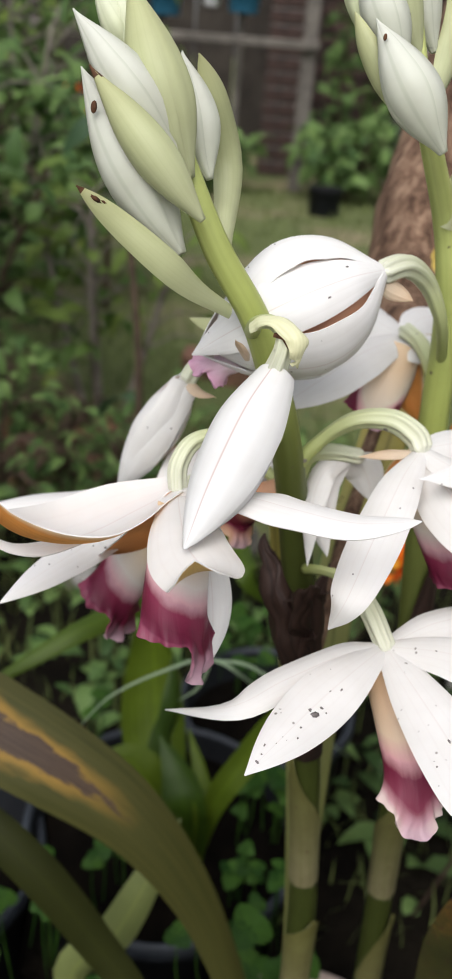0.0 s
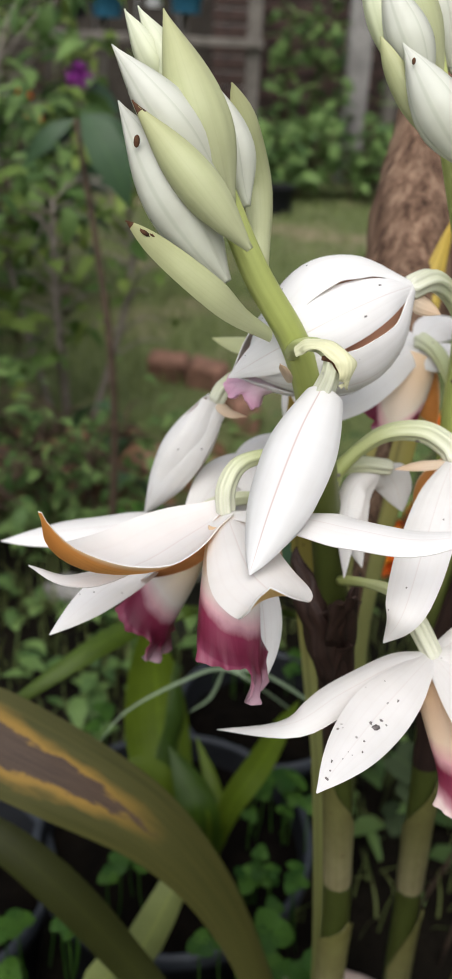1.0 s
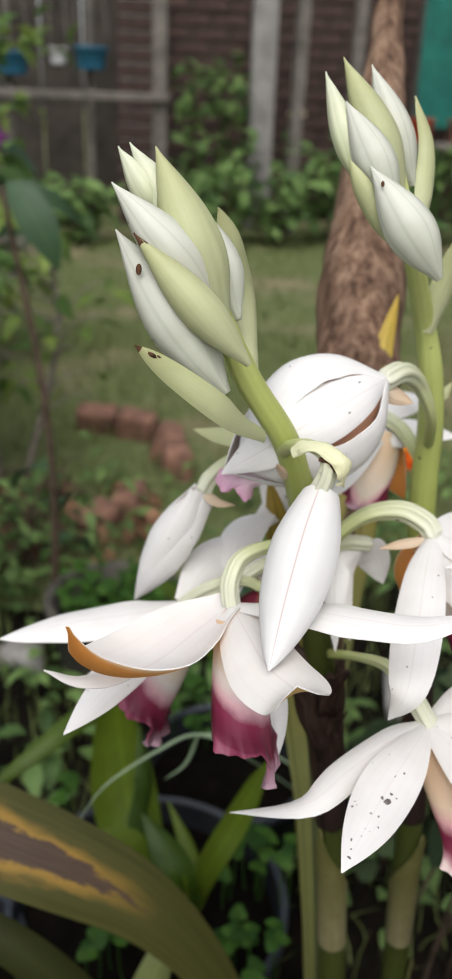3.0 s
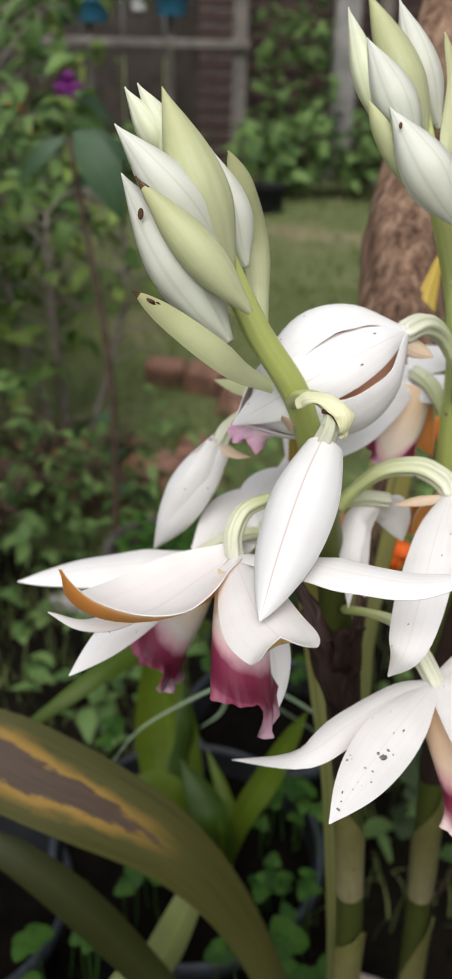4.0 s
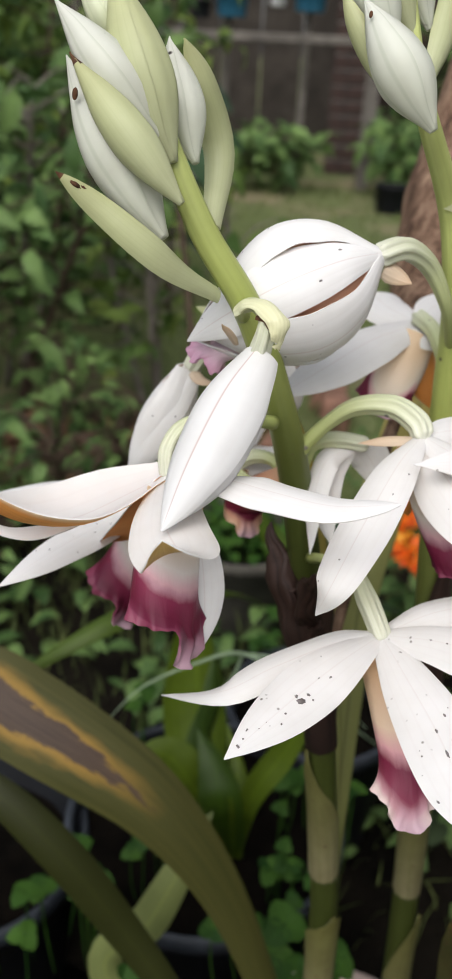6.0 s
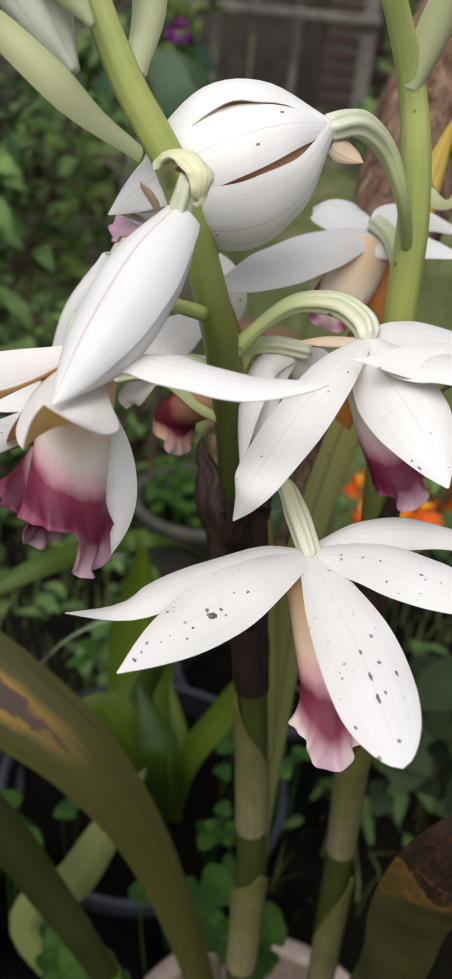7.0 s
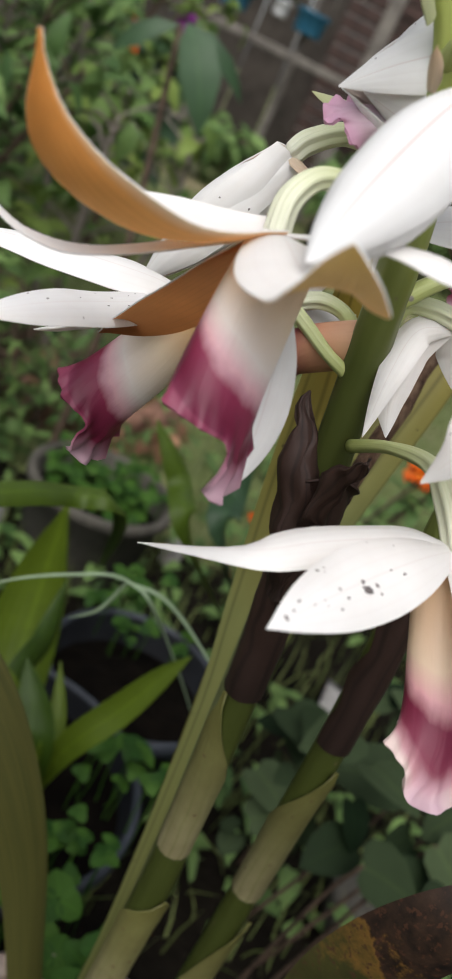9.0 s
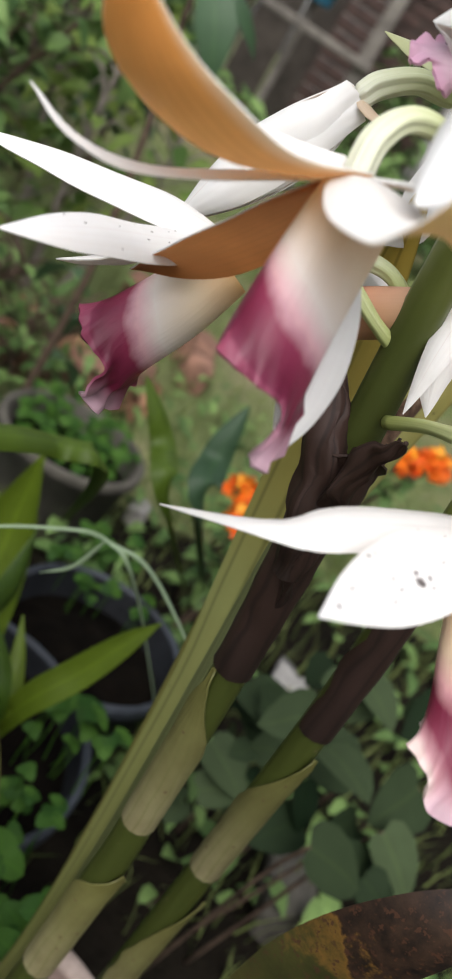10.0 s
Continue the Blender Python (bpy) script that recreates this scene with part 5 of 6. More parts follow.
# the flower arching out between the stalks
f7 = flower(orchid, [(0.0185, 0.2165, 0.5390), (0.0253, 0.2182, 0.5470), (0.0329, 0.2172, 0.5535), (0.0424, 0.2161, 0.5548), (0.0485, 0.2120, 0.5527), (0.0502, 0.2095, 0.5501)], [0.0017, 0.0019, 0.0023, 0.0028, 0.0029, 0.0026], "open white orchid flower on an arching stalk")
petal(f7, [(0.0502, 0.2095, 0.5501), (0.0433, 0.1945, 0.5482), (0.0348, 0.1742, 0.5410), (0.0287, 0.1607, 0.5335), (0.0260, 0.1632, 0.5233)], 0.0136, (-0.35, -0.75, 0.55), cup=0.28, base=0.3, peak=0.45, seed=61, specks=freckles(10, 4))
petal(f7, [(0.0502, 0.2095, 0.5501), (0.0546, 0.1963, 0.5462), (0.0613, 0.1825, 0.5412), (0.0680, 0.1716, 0.5329)], 0.0190, (0.1, -0.88, 0.42), cup=0.28, base=0.3, peak=0.5, seed=62, specks=freckles(9, 5))
petal(f7, [(0.0502, 0.2095, 0.5501), (0.0582, 0.1985, 0.5500), (0.0664, 0.1909, 0.5520), (0.0783, 0.1812, 0.5497)], 0.0130, (0.1, -0.45, 0.9), cup=0.25, base=0.35, peak=0.45, seed=63)
petal(f7, [(0.0502, 0.2095, 0.5501), (0.0593, 0.2146, 0.5503), (0.0724, 0.2211, 0.5484), (0.0884, 0.2253, 0.5418)], 0.0125, (0.1, -0.45, 0.9), cup=0.25, base=0.35, peak=0.45, seed=64)
petal(f7, [(0.0502, 0.2095, 0.5501), (0.0456, 0.2124, 0.5390), (0.0469, 0.2126, 0.5309), (0.0502, 0.2119, 0.5250)], 0.0130, (-0.6, -0.5, 0.3), BRONZE, PETAL, cup=0.3, base=0.5, peak=0.5, seed=65)
lip(f7, [(0.0501, 0.2090, 0.5471), (0.0543, 0.2050, 0.5351), (0.0604, 0.2003, 0.5235), (0.0652, 0.1966, 0.5168)], 0.0056, 0.0060, (0.15, -0.95, 0.25), seed=18, tongue=0.003, flare=1.0, roll=0.1, frill=0.15)
petal(f7, [(0.0488, 0.2092, 0.5493), (0.0404, 0.2080, 0.5487), (0.0340, 0.2075, 0.5473)], 0.0042, (0, -0.4, 0.9), BLUSH, BLUSH, name="bract", cup=0.4, base=0.6, peak=0.3, nu=8)

# the lowest flower, turned to the path
f8 = flower(orchid, [(0.0250, 0.2150, 0.5070), (0.0296, 0.2028, 0.5142), (0.0356, 0.1928, 0.5176), (0.0394, 0.1835, 0.5152), (0.0432, 0.1773, 0.5097)], [0.0012, 0.0013, 0.0018, 0.0025, 0.0023], "wide open white orchid flower with grey-spotted petals")
petal(f8, [(0.0432, 0.1773, 0.5097), (0.0329, 0.1724, 0.5100), (0.0178, 0.1649, 0.5062), (0.0057, 0.1595, 0.5015), (-0.0108, 0.1737, 0.4863)], 0.0105, (0, -0.25, 0.97), cup=0.3, base=0.4, peak=0.4, wave=0.05, seed=71)
petal(f8, [(0.0432, 0.1773, 0.5097), (0.0340, 0.1655, 0.5102), (0.0250, 0.1555, 0.5080), (0.0165, 0.1450, 0.5058), (0.0092, 0.1360, 0.5036)], 0.0150, (-0.1, -0.55, 0.83), SPOTTED, cup=0.24, base=0.3, peak=0.46, sharp=1.25, seed=72, specks=freckles(3, 14) + [(0.55, 0.2, 0.0014, 1.4), (0.58, 0.0, 0.0008, 1.0), (0.52, 0.35, 0.0006, 1.5), (0.68, 0.3, 0.0005, 1.2), (0.92, 0.0, 0.0006, 1.3)], label="white petal with grey blotches")
petal(f8, [(0.0432, 0.1773, 0.5097), (0.0480, 0.1636, 0.5091), (0.0539, 0.1472, 0.5077), (0.0579, 0.1338, 0.5057), (0.0611, 0.1235, 0.5031)], 0.0172, (0.05, -0.80, 0.60), SPOTTED, cup=0.24, base=0.34, peak=0.55, sharp=0.8, nu=40, seed=73, specks=freckles(5, 9) + [(0.62, 0.1, 0.0006, 3.0), (0.52, 0.05, 0.0005, 2.4), (0.45, 0.5, 0.0005, 2.0), (0.60, 0.6, 0.0006, 2.2), (0.72, 0.1, 0.0007, 3.2)], label="broad white petal with grey specks")
petal(f8, [(0.0432, 0.1773, 0.5097), (0.0572, 0.1846, 0.5133), (0.0720, 0.1895, 0.5125), (0.0950, 0.1903, 0.5075)], 0.0115, (0, -0.25, 0.97), cup=0.3, base=0.4, peak=0.4, seed=74)
petal(f8, [(0.0432, 0.1773, 0.5097), (0.0563, 0.1695, 0.5150), (0.0678, 0.1602, 0.5177), (0.0829, 0.1497, 0.5178)], 0.0140, (0.1, -0.5, 0.85), SPOTTED, cup=0.28, base=0.35, peak=0.5, seed=75, specks=freckles(7, 10))
lip(f8, [(0.0432, 0.1784, 0.5055), (0.0478, 0.1706, 0.4941), (0.0517, 0.1622, 0.4832), (0.0528, 0.1556, 0.4731)], 0.0055, 0.0068, (0.05, -0.95, 0.3), "rolled lip, tan with a pink band and pale frilled mouth", PALEMOUTH, seed=23, tongue=0.003, flare=1.06, frill=0.18, roll=0.16)

# a flower off to the side, one petal of which reaches in over the arching one
f11 = flower(orchid, [(0.0640, 0.2475, 0.5130), (0.0780, 0.2380, 0.5340), (0.0900, 0.2240, 0.5480), (0.0945, 0.2110, 0.5480)], [0.0017, 0.0020, 0.0025, 0.0026], "white orchid flower reaching in from beside the stalks")
petal(f11, [(0.0945, 0.2110, 0.5480), (0.0840, 0.2050, 0.5500), (0.0700, 0.1985, 0.5510), (0.0575, 0.1930, 0.5512), (0.0461, 0.1888, 0.5512)], 0.0118, (-0.05, -0.62, 0.78), SPOTTED, cup=0.24, base=0.4, peak=0.5, sharp=1.5, seed=95, specks=[(0.55, 0.1, 0.0007, 4.0), (0.46, 0.4, 0.0010, 2.0)])
petal(f11, [(0.0945, 0.2110, 0.5480), (0.0960, 0.2010, 0.5400), (0.0960, 0.1920, 0.5290), (0.0940, 0.1850, 0.5180)], 0.0180, (0.1, -0.9, 0.4), cup=0.25, base=0.35, peak=0.5, seed=96)

# two flowers on the far side of the stalk
f9 = flower(orchid, [(0.0165, 0.2230, 0.5270), (0.0120, 0.2290, 0.5300), (0.0060, 0.2310, 0.5300), (0.0002, 0.2300, 0.5270)], [0.0015, 0.0017, 0.0020, 0.0020], "white orchid flower on the stalk's far side")
petal(f9, [(0.0002, 0.2300, 0.5270), (-0.0019, 0.2367, 0.5316), (0.0031, 0.2455, 0.5354), (0.0125, 0.2513, 0.5375)], 0.0140, (0, -0.6, 0.8), cup=0.25, base=0.4, peak=0.5, seed=81)
petal(f9, [(0.0082, 0.2525, 0.5342), (0.0137, 0.2556, 0.5395), (0.0119, 0.2597, 0.5472), (0.0093, 0.2625, 0.5525)], 0.0105, (0, -0.9, 0.4), SPOTTED, cup=0.25, base=0.6, peak=0.4, seed=82)
petal(f9, [(0.0002, 0.2300, 0.5270), (0.0025, 0.2330, 0.5284), (0.0088, 0.2372, 0.5275), (0.0166, 0.2424, 0.5284)], 0.0120, (0, -0.6, 0.8), cup=0.25, base=0.4, peak=0.5, seed=83)
petal(f9, [(0.0002, 0.2300, 0.5270), (-0.0046, 0.2288, 0.5249), (-0.0090, 0.2299, 0.5185), (-0.0095, 0.2303, 0.5147)], 0.0090, (0, -0.6, 0.8), cup=0.25, base=0.4, peak=0.5, seed=84)
lip(f9, [(0.0205, 0.2215, 0.5290), (0.0089, 0.2291, 0.5197), (0.0038, 0.2355, 0.5125), (0.0034, 0.2332, 0.5052)], 0.0056, 0.0068, (0.5, -0.8, 0.2), "rolled crimson lip with a tan mouth", CRIMSONLIP, seed=27, tongue=0.003, frill=0.06, slant=0.15, flare=0.92, roll=0.0)

f10 = flower(orchid, [(0.0200, 0.2210, 0.5330), (0.0227, 0.2247, 0.5381), (0.0288, 0.2259, 0.5398), (0.0369, 0.2260, 0.5392)], [0.0016, 0.0019, 0.0023, 0.0022], "white orchid flower hanging behind the arching one")
petal(f10, [(0.0339, 0.2253, 0.5380), (0.0266, 0.2209, 0.5349), (0.0242, 0.2135, 0.5256), (0.0246, 0.2084, 0.5120)], 0.0085, (-0.5, -0.8, 0.2), cup=0.3, base=0.4, peak=0.4, seed=91)
petal(f10, [(0.0339, 0.2262, 0.5377), (0.0278, 0.2229, 0.5301), (0.0276, 0.2179, 0.5208), (0.0305, 0.2136, 0.5125)], 0.0100, (-0.3, -0.9, 0.2), cup=0.3, base=0.4, peak=0.4, seed=92)
petal(f10, [(0.0354, 0.2256, 0.5386), (0.0403, 0.2273, 0.5327), (0.0431, 0.2256, 0.5250)], 0.0120, (0, -0.9, 0.2), cup=0.3, base=0.4, peak=0.4, seed=93)

# -- its leaves --
def leaf(points, width, up, mat, label, **kw):
    bm = bmesh.new()
    kw.setdefault("nu", 30)
    kw.setdefault("nv", 13)
    blade(bm, points, width, up, inner=0, thick=0.0007, **kw)
    return part("leaf", bm, mat, orchid, label)


leaf([(0.045, 0.262, 0.115), (0.0365, 0.266, 0.190), (0.0215, 0.269, 0.240), (0.0045, 0.270, 0.285), (-0.0145, 0.270, 0.320), (-0.0350, 0.270, 0.3455), (-0.0600, 0.270, 0.3655), (-0.0860, 0.271, 0.3825), (-0.1150, 0.273, 0.4000), (-0.1450, 0.276, 0.4120)], 0.041, (0.25, -0.72, 0.62), OLDLEAF, "broad olive leaf with a brown dead streak", cup=0.20, base=0.34, peak=0.80, grow=2.6, pleats=3, wave=0.02)
leaf([(0.030, 0.262, 0.115), (-0.0112, 0.2558, 0.2169), (-0.0395, 0.2583, 0.2657), (-0.0676, 0.2591, 0.3115), (-0.1003, 0.2643, 0.3437), (-0.1393, 0.2724, 0.3597)], 0.020, (0.2, -0.7, 0.65), STRAP, "dark olive strap leaf", cup=0.3, base=0.4, peak=0.6, pleats=2)
leaf([(0.028, 0.272, 0.115), (-0.0566, 0.2860, 0.1880), (-0.0352, 0.2920, 0.2329), (-0.0201, 0.3031, 0.2656), (-0.0084, 0.3230, 0.2826)], 0.022, (0.1, -0.8, 0.6), PALESTRAP, "pale green strap leaf", cup=0.3, base=0.5, peak=0.4, pleats=2)
leaf([(0.075, 0.265, 0.115), (0.0961, 0.2134, 0.2984), (0.0947, 0.1958, 0.3703), (0.0980, 0.1843, 0.4140), (0.1115, 0.1843, 0.4400)], 0.0265, (-0.2, -0.75, 0.62), RUSTLEAF, "olive leaf with a rusty, withered end", cup=0.25, base=0.45, peak=0.5, pleats=2)
leaf([(0.047, 0.266, 0.115), (0.0504, 0.2589, 0.2370), (0.0406, 0.2610, 0.3717), (0.0333, 0.2632, 0.4250), (0.0257, 0.2622, 0.4700), (0.0174, 0.2594, 0.5170), (0.0089, 0.2472, 0.5526)], 0.0185, (-0.45, -0.85, 0.1), YELLOWTIP, "pale yellow-green upright leaf beside the stalks", cup=0.3, base=0.4, peak=0.62, pleats=3)
leaf([(0.054, 0.258, 0.115), (0.0495, 0.256, 0.230), (0.0466, 0.254, 0.336), (0.0464, 0.272, 0.4045), (0.0457, 0.282, 0.444), (0.0501, 0.292, 0.475), (0.0572, 0.304, 0.505), (0.0647, 0.320, 0.5355), (0.0735, 0.345, 0.562), (0.0800, 0.352, 0.590)], 0.0200, (-0.1, -0.97, 0.1), YELLOWTIP, "yellow-green upright leaf turning yellow at its tip", cup=0.30, base=0.2, peak=0.62, grow=1.6, pleats=3)
leaf([(0.046, 0.262, 0.115), (0.0515, 0.2690, 0.2221), (0.0477, 0.2741, 0.2983), (0.0416, 0.2772, 0.3569), (0.0340, 0.2813, 0.4125), (0.0278, 0.2819, 0.4503)], 0.0115, (-0.5, -0.85, 0.1), UPLEAF, "narrow olive upright leaf", cup=0.4, base=0.6, peak=0.5)
leaf([(0.052, 0.258, 0.115), (0.0492, 0.2477, 0.2535), (0.0453, 0.2479, 0.3284), (0.0397, 0.2477, 0.3838), (0.0339, 0.2487, 0.4299), (0.0284, 0.2487, 0.4610)], 0.0115, (-0.6, -0.8, 0.1), GREYLEAF, "narrow grey-green upright leaf", cup=0.4, base=0.6, peak=0.5)

# ---- pots and plants close by ----
rng = random.Random(12)


def pot(name, centre, rim, foot, z1, mats, label, z0=0.0, soil=0.02, lip=0.006, wall=0.004):
    p = thing(name, label, "pot")
    bm = bmesh.new()
    ring_pot(bm, centre, rim, foot, z0, z1, wall, lip, rim_mat=len(mats) - 1)
    part("pot_body", bm, mats, p)
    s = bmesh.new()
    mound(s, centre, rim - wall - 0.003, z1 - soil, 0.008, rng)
    part("soil", s, SOIL, p, "crumbly potting soil, darkened for the shade inside the pot")
    return p


pot("clay_pot", (0.068, 0.270), 0.0765, 0.058, 0.140, [CLAY, CLAYRIM], "pinkish clay pot holding the orchid", soil=0.025, lip=0.003, wall=0.010)
pot("plant_pot", (-0.0224, 0.4264), 0.096, 0.072, 0.165, [PLASTIC, RIMGREY], "dark plastic pot with a young orchid in it", soil=0.022)
pot("plant_pot", (0.0502, 0.5754), 0.075, 0.058, 0.150, [PLASTIC, RIMGREY], "dark plastic pot of bare soil and weeds", soil=0.03)
pot("plant_pot", (-0.1850, 0.3978), 0.085, 0.062, 0.150, [PLASTIC, RIMGREY], "dark plastic pot among the leaves", soil=0.03)
pot("cement_pot", (-0.0400, 0.9000), 0.086, 0.066, 0.120, [GREYPOT], "round dark mossy cement pot full of weeds", soil=0.03, wall=0.008)

# the young orchid in the dark pot
young = thing("young_orchid", "young orchid with broad fresh green leaves in a dark pot", "plant")


def shoot(points, width, up, mat=YOUNG, **kw):
    bm = bmesh.new()
    kw.setdefault("cup", 0.3)
    blade(bm, points, width, up, inner=0, base=0.35, peak=0.42, sharp=1.35, thick=0.0006, nu=24, nv=11, pleats=3, **kw)
    return part("leaf", bm, mat, young)


FOOT = Vector((0.0015, 0.4061, 0.15))
shoot([FOOT, (-0.0300, 0.4600, 0.195), (-0.0395, 0.4860, 0.250), (-0.0440, 0.4915, 0.308)], 0.051, (-0.15, -0.97, 0.15), cup=-0.35)
shoot([FOOT, (0.0091, 0.3731, 0.2399), (0.0255, 0.3739, 0.2775), (0.0373, 0.3763, 0.3053), (0.0453, 0.3784, 0.3216)], 0.0165, (-0.2, -0.75, 0.6), cup=-0.25)
shoot([FOOT, (-0.0253, 0.3885, 0.2265), (-0.0433, 0.3896, 0.2515), (-0.0638, 0.3856, 0.2568)], 0.030, (-0.1, -0.75, 0.6), cup=0.2)
shoot([FOOT, (-0.0067, 0.3761, 0.2228), (-0.0133, 0.3838, 0.2483), (-0.0273, 0.4025, 0.2633)], 0.027, (0.1, -0.95, 0.2), SHADEYOUNG, cup=-0.3)
shoot([FOOT, (0.0029, 0.3758, 0.2276), (-0.0007, 0.3935, 0.2440), (-0.0104, 0.4148, 0.2595)], 0.0125, (0.1, -0.95, 0.2), cup=-0.35)
shoot([FOOT, (-0.0230, 0.4165, 0.2256), (-0.0220, 0.4492, 0.2439), (-0.0259, 0.4795, 0.2687)], 0.026, (0.6, -0.8, 0.1), SHADEYOUNG)

# arching grass and a lone strap leaf behind the orchid
lone = thing("strap_leaf_plant", "low plant with long arching green strap leaves", "plant")
for pts_l, w_l, m_l in (([(-0.0060, 0.9213, 0.0000), (-0.0120, 0.4282, 0.3488), (-0.0354, 0.3748, 0.3797), (-0.0565, 0.3431, 0.3875), (-0.0815, 0.3249, 0.3788), (-0.1162, 0.3103, 0.3576)], 0.013, YOUNG),
                        ([(0.1681, 0.9060, 0.0000), (0.0371, 0.4818, 0.3170), (0.0080, 0.4748, 0.3620), (-0.0166, 0.4796, 0.3865)], 0.017, YOUNG),
                        ([(0.1917, 0.9259, 0.0000), (0.0557, 0.5008, 0.3170), (0.0426, 0.5000, 0.3578), (0.0439, 0.5142, 0.3886)], 0.022, BLUELEAF)):
    bm = bmesh.new()
    blade(bm, pts_l, w_l, (0, -0.6, 0.8), cup=0.3, inner=0, base=0.4, peak=0.5, pleats=2, nu=26, nv=9)
    part("leaf", bm, m_l, lone)
wisp = thing("wispy_grass", "thin bluish grass stem with arching blades", "grass")
for pts_w in ([(0.1172, 0.5278, 0.1400), (0.0252, 0.3599, 0.3421), (0.0005, 0.3508, 0.3645), (-0.0213, 0.3417, 0.3631), (-0.0476, 0.3295, 0.3536), (-0.0625, 0.3148, 0.3419)],
              [(0.0005, 0.3508, 0.3645), (0.0200, 0.3484, 0.3643), (0.0456, 0.3485, 0.3466), (0.0667, 0.3482, 0.3272)],
              [(0.0005, 0.3508, 0.3645), (-0.0053, 0.3533, 0.3441), (-0.0161, 0.3587, 0.3289)]):
    bm = bmesh.new()
    blade(bm, pts_w, 0.0022, (0.1, -0.7, 0.7), cup=0.4, inner=0, base=0.6, peak=0.3, nu=26, nv=5)
    part("blade", bm, WISPY, wisp)


def clover(name, spots, label, size=0.016, mat=CLOVER):
    """Small three-lobed leaves on thin stalks, scattered round the given places."""
    t = thing(name, label, "clover")
    t["kind"] = "stuff"
    lv = Leaves()
    st = bmesh.new()
    for (x, y, z), r, n in spots:
        for _ in range(n):
            a, q = rng.uniform(0, 6.28), r * rng.random() ** 0.5
            top = Vector((x + q * math.cos(a), y + q * math.sin(a), z + rng.uniform(0.0, 0.03)))
            s = size * rng.uniform(0.6, 1.15)
            b = rng.uniform(0, 6.28)
            tilt = Vector((rng.uniform(-0.35, 0.35), rng.uniform(-0.6, 0.1), 1)).normalized()
            for k in range(3):
                g = b + k * 2.094
                d = Vector((math.cos(g), math.sin(g), 0))
                d = (d - tilt * d.dot(tilt)).normalized()
                lv.heart(top + d * s * 0.08, d, tilt, s, s * 1.15)
            tube(st, [top, top + Vector((0, 0, -0.03)), top + Vector((rng.uniform(-0.01, 0.01), rng.uniform(-0.01, 0.01), -0.07))], [0.0006, 0.0006], 4, 4)
    lv.mesh("leaves", mat, t)
    part("stalks", st, mat, t)


clover("clover_patch", [((0.0364, 0.3711, 0.1750), 0.020, 9), ((0.0457, 0.4273, 0.1800), 0.02, 5), ((0.0113, 0.3381, 0.1700), 0.03, 3), ((-0.0498, 0.3702, 0.1850), 0.015, 4)], "fresh clover sprouting in the dark pot", 0.0095)
clover("clover_patch", [((-0.0798, 0.3390, 0.1900), 0.014, 5), ((-0.0233, 0.2732, 0.1900), 0.022, 9), ((0.0485, 0.2939, 0.1800), 0.018, 8), ((-0.1344, 0.3279, 0.1700), 0.03, 6), ((0.0227, 0.3190, 0.1700), 0.02, 5)], "bright clover beside the pots", 0.012)
clover("clover_patch", [((-0.0842, 0.4817, 0.2000), 0.012, 3), ((0.0368, 0.6491, 0.1400), 0.05, 14), ((0.0296, 0.6393, 0.1400), 0.05, 10), ((-0.0400, 0.9000, 0.1150), 0.072, 90), ((0.0658, 0.4309, 0.1800), 0.02, 6)], "small weeds between the pots", 0.009)

# the broad-leaved creeper low on the other side
creeper = thing("creeper", "low creeper with broad dull green leaves", "creeper")
lv = Leaves()
r2 = random.Random(31)
for px, py, pz, pl in ((0.1513, 0.4315, 0.2700) + (0.05,), (0.2040, 0.4410, 0.2500) + (0.055,), (0.2156, 0.3955, 0.2200) + (0.055,), (0.1833, 0.4198, 0.2000) + (0.045,), (0.2653, 0.4695, 0.2200) + (0.06,), (0.2677, 0.4285, 0.2100) + (0.055,), (0.2869, 0.5425, 0.2400) + (0.06,),
                       (0.2429, 0.5399, 0.2400) + (0.055,), (0.1629, 0.4986, 0.2200) + (0.06,), (0.2231, 0.5955, 0.2000) + (0.05,), (0.1520, 0.4446, 0.1900) + (0.04,), (0.2029, 0.4789, 0.2200) + (0.06,), (0.1762, 0.4978, 0.2200) + (0.055,), (0.1479, 0.4508, 0.2000) + (0.05,), (0.1734, 0.5119, 0.2000) + (0.055,)):
    d = Vector((r2.uniform(-1, 1), r2.uniform(-0.9, 0.2), r2.uniform(-0.25, 0.15))).normalized()
    c = Vector((px, py, pz))
    up = Vector((r2.uniform(-0.3, 0.3), r2.uniform(-0.7, -0.2), 1))
    pl *= 0.82
    lv.heart(c - d * pl * 0.5, d, up, pl, pl * r2.uniform(0.75, 1.0))
    for _ in range(2):
        e = Vector((r2.uniform(-1, 1), r2.uniform(-0.9, 0.4), r2.uniform(-0.4, 0.2))).normalized()
        q = c + Vector((r2.uniform(-0.04, 0.04), r2.uniform(-0.01, 0.04), r2.uniform(-0.05, 0.0)))
        lv.heart(q, e, up + Vector((r2.uniform(-0.5, 0.5), r2.uniform(-0.4, 0.4), 0)), pl * r2.uniform(0.4, 0.7), pl * r2.uniform(0.35, 0.6))
    if px < 0.2 or pz > 0.23:
        continue
    st = bmesh.new()
    tube(st, [c - d * pl * 0.5, c - d * pl * 0.6 + Vector((0, 0.01, -0.05)), (px * 0.6 + 0.06, py * 0.6 + 0.20, 0.0)], [0.0012, 0.0018], 5, 8)
    part("stem", st, TWIG, creeper)
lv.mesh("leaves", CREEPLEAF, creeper)

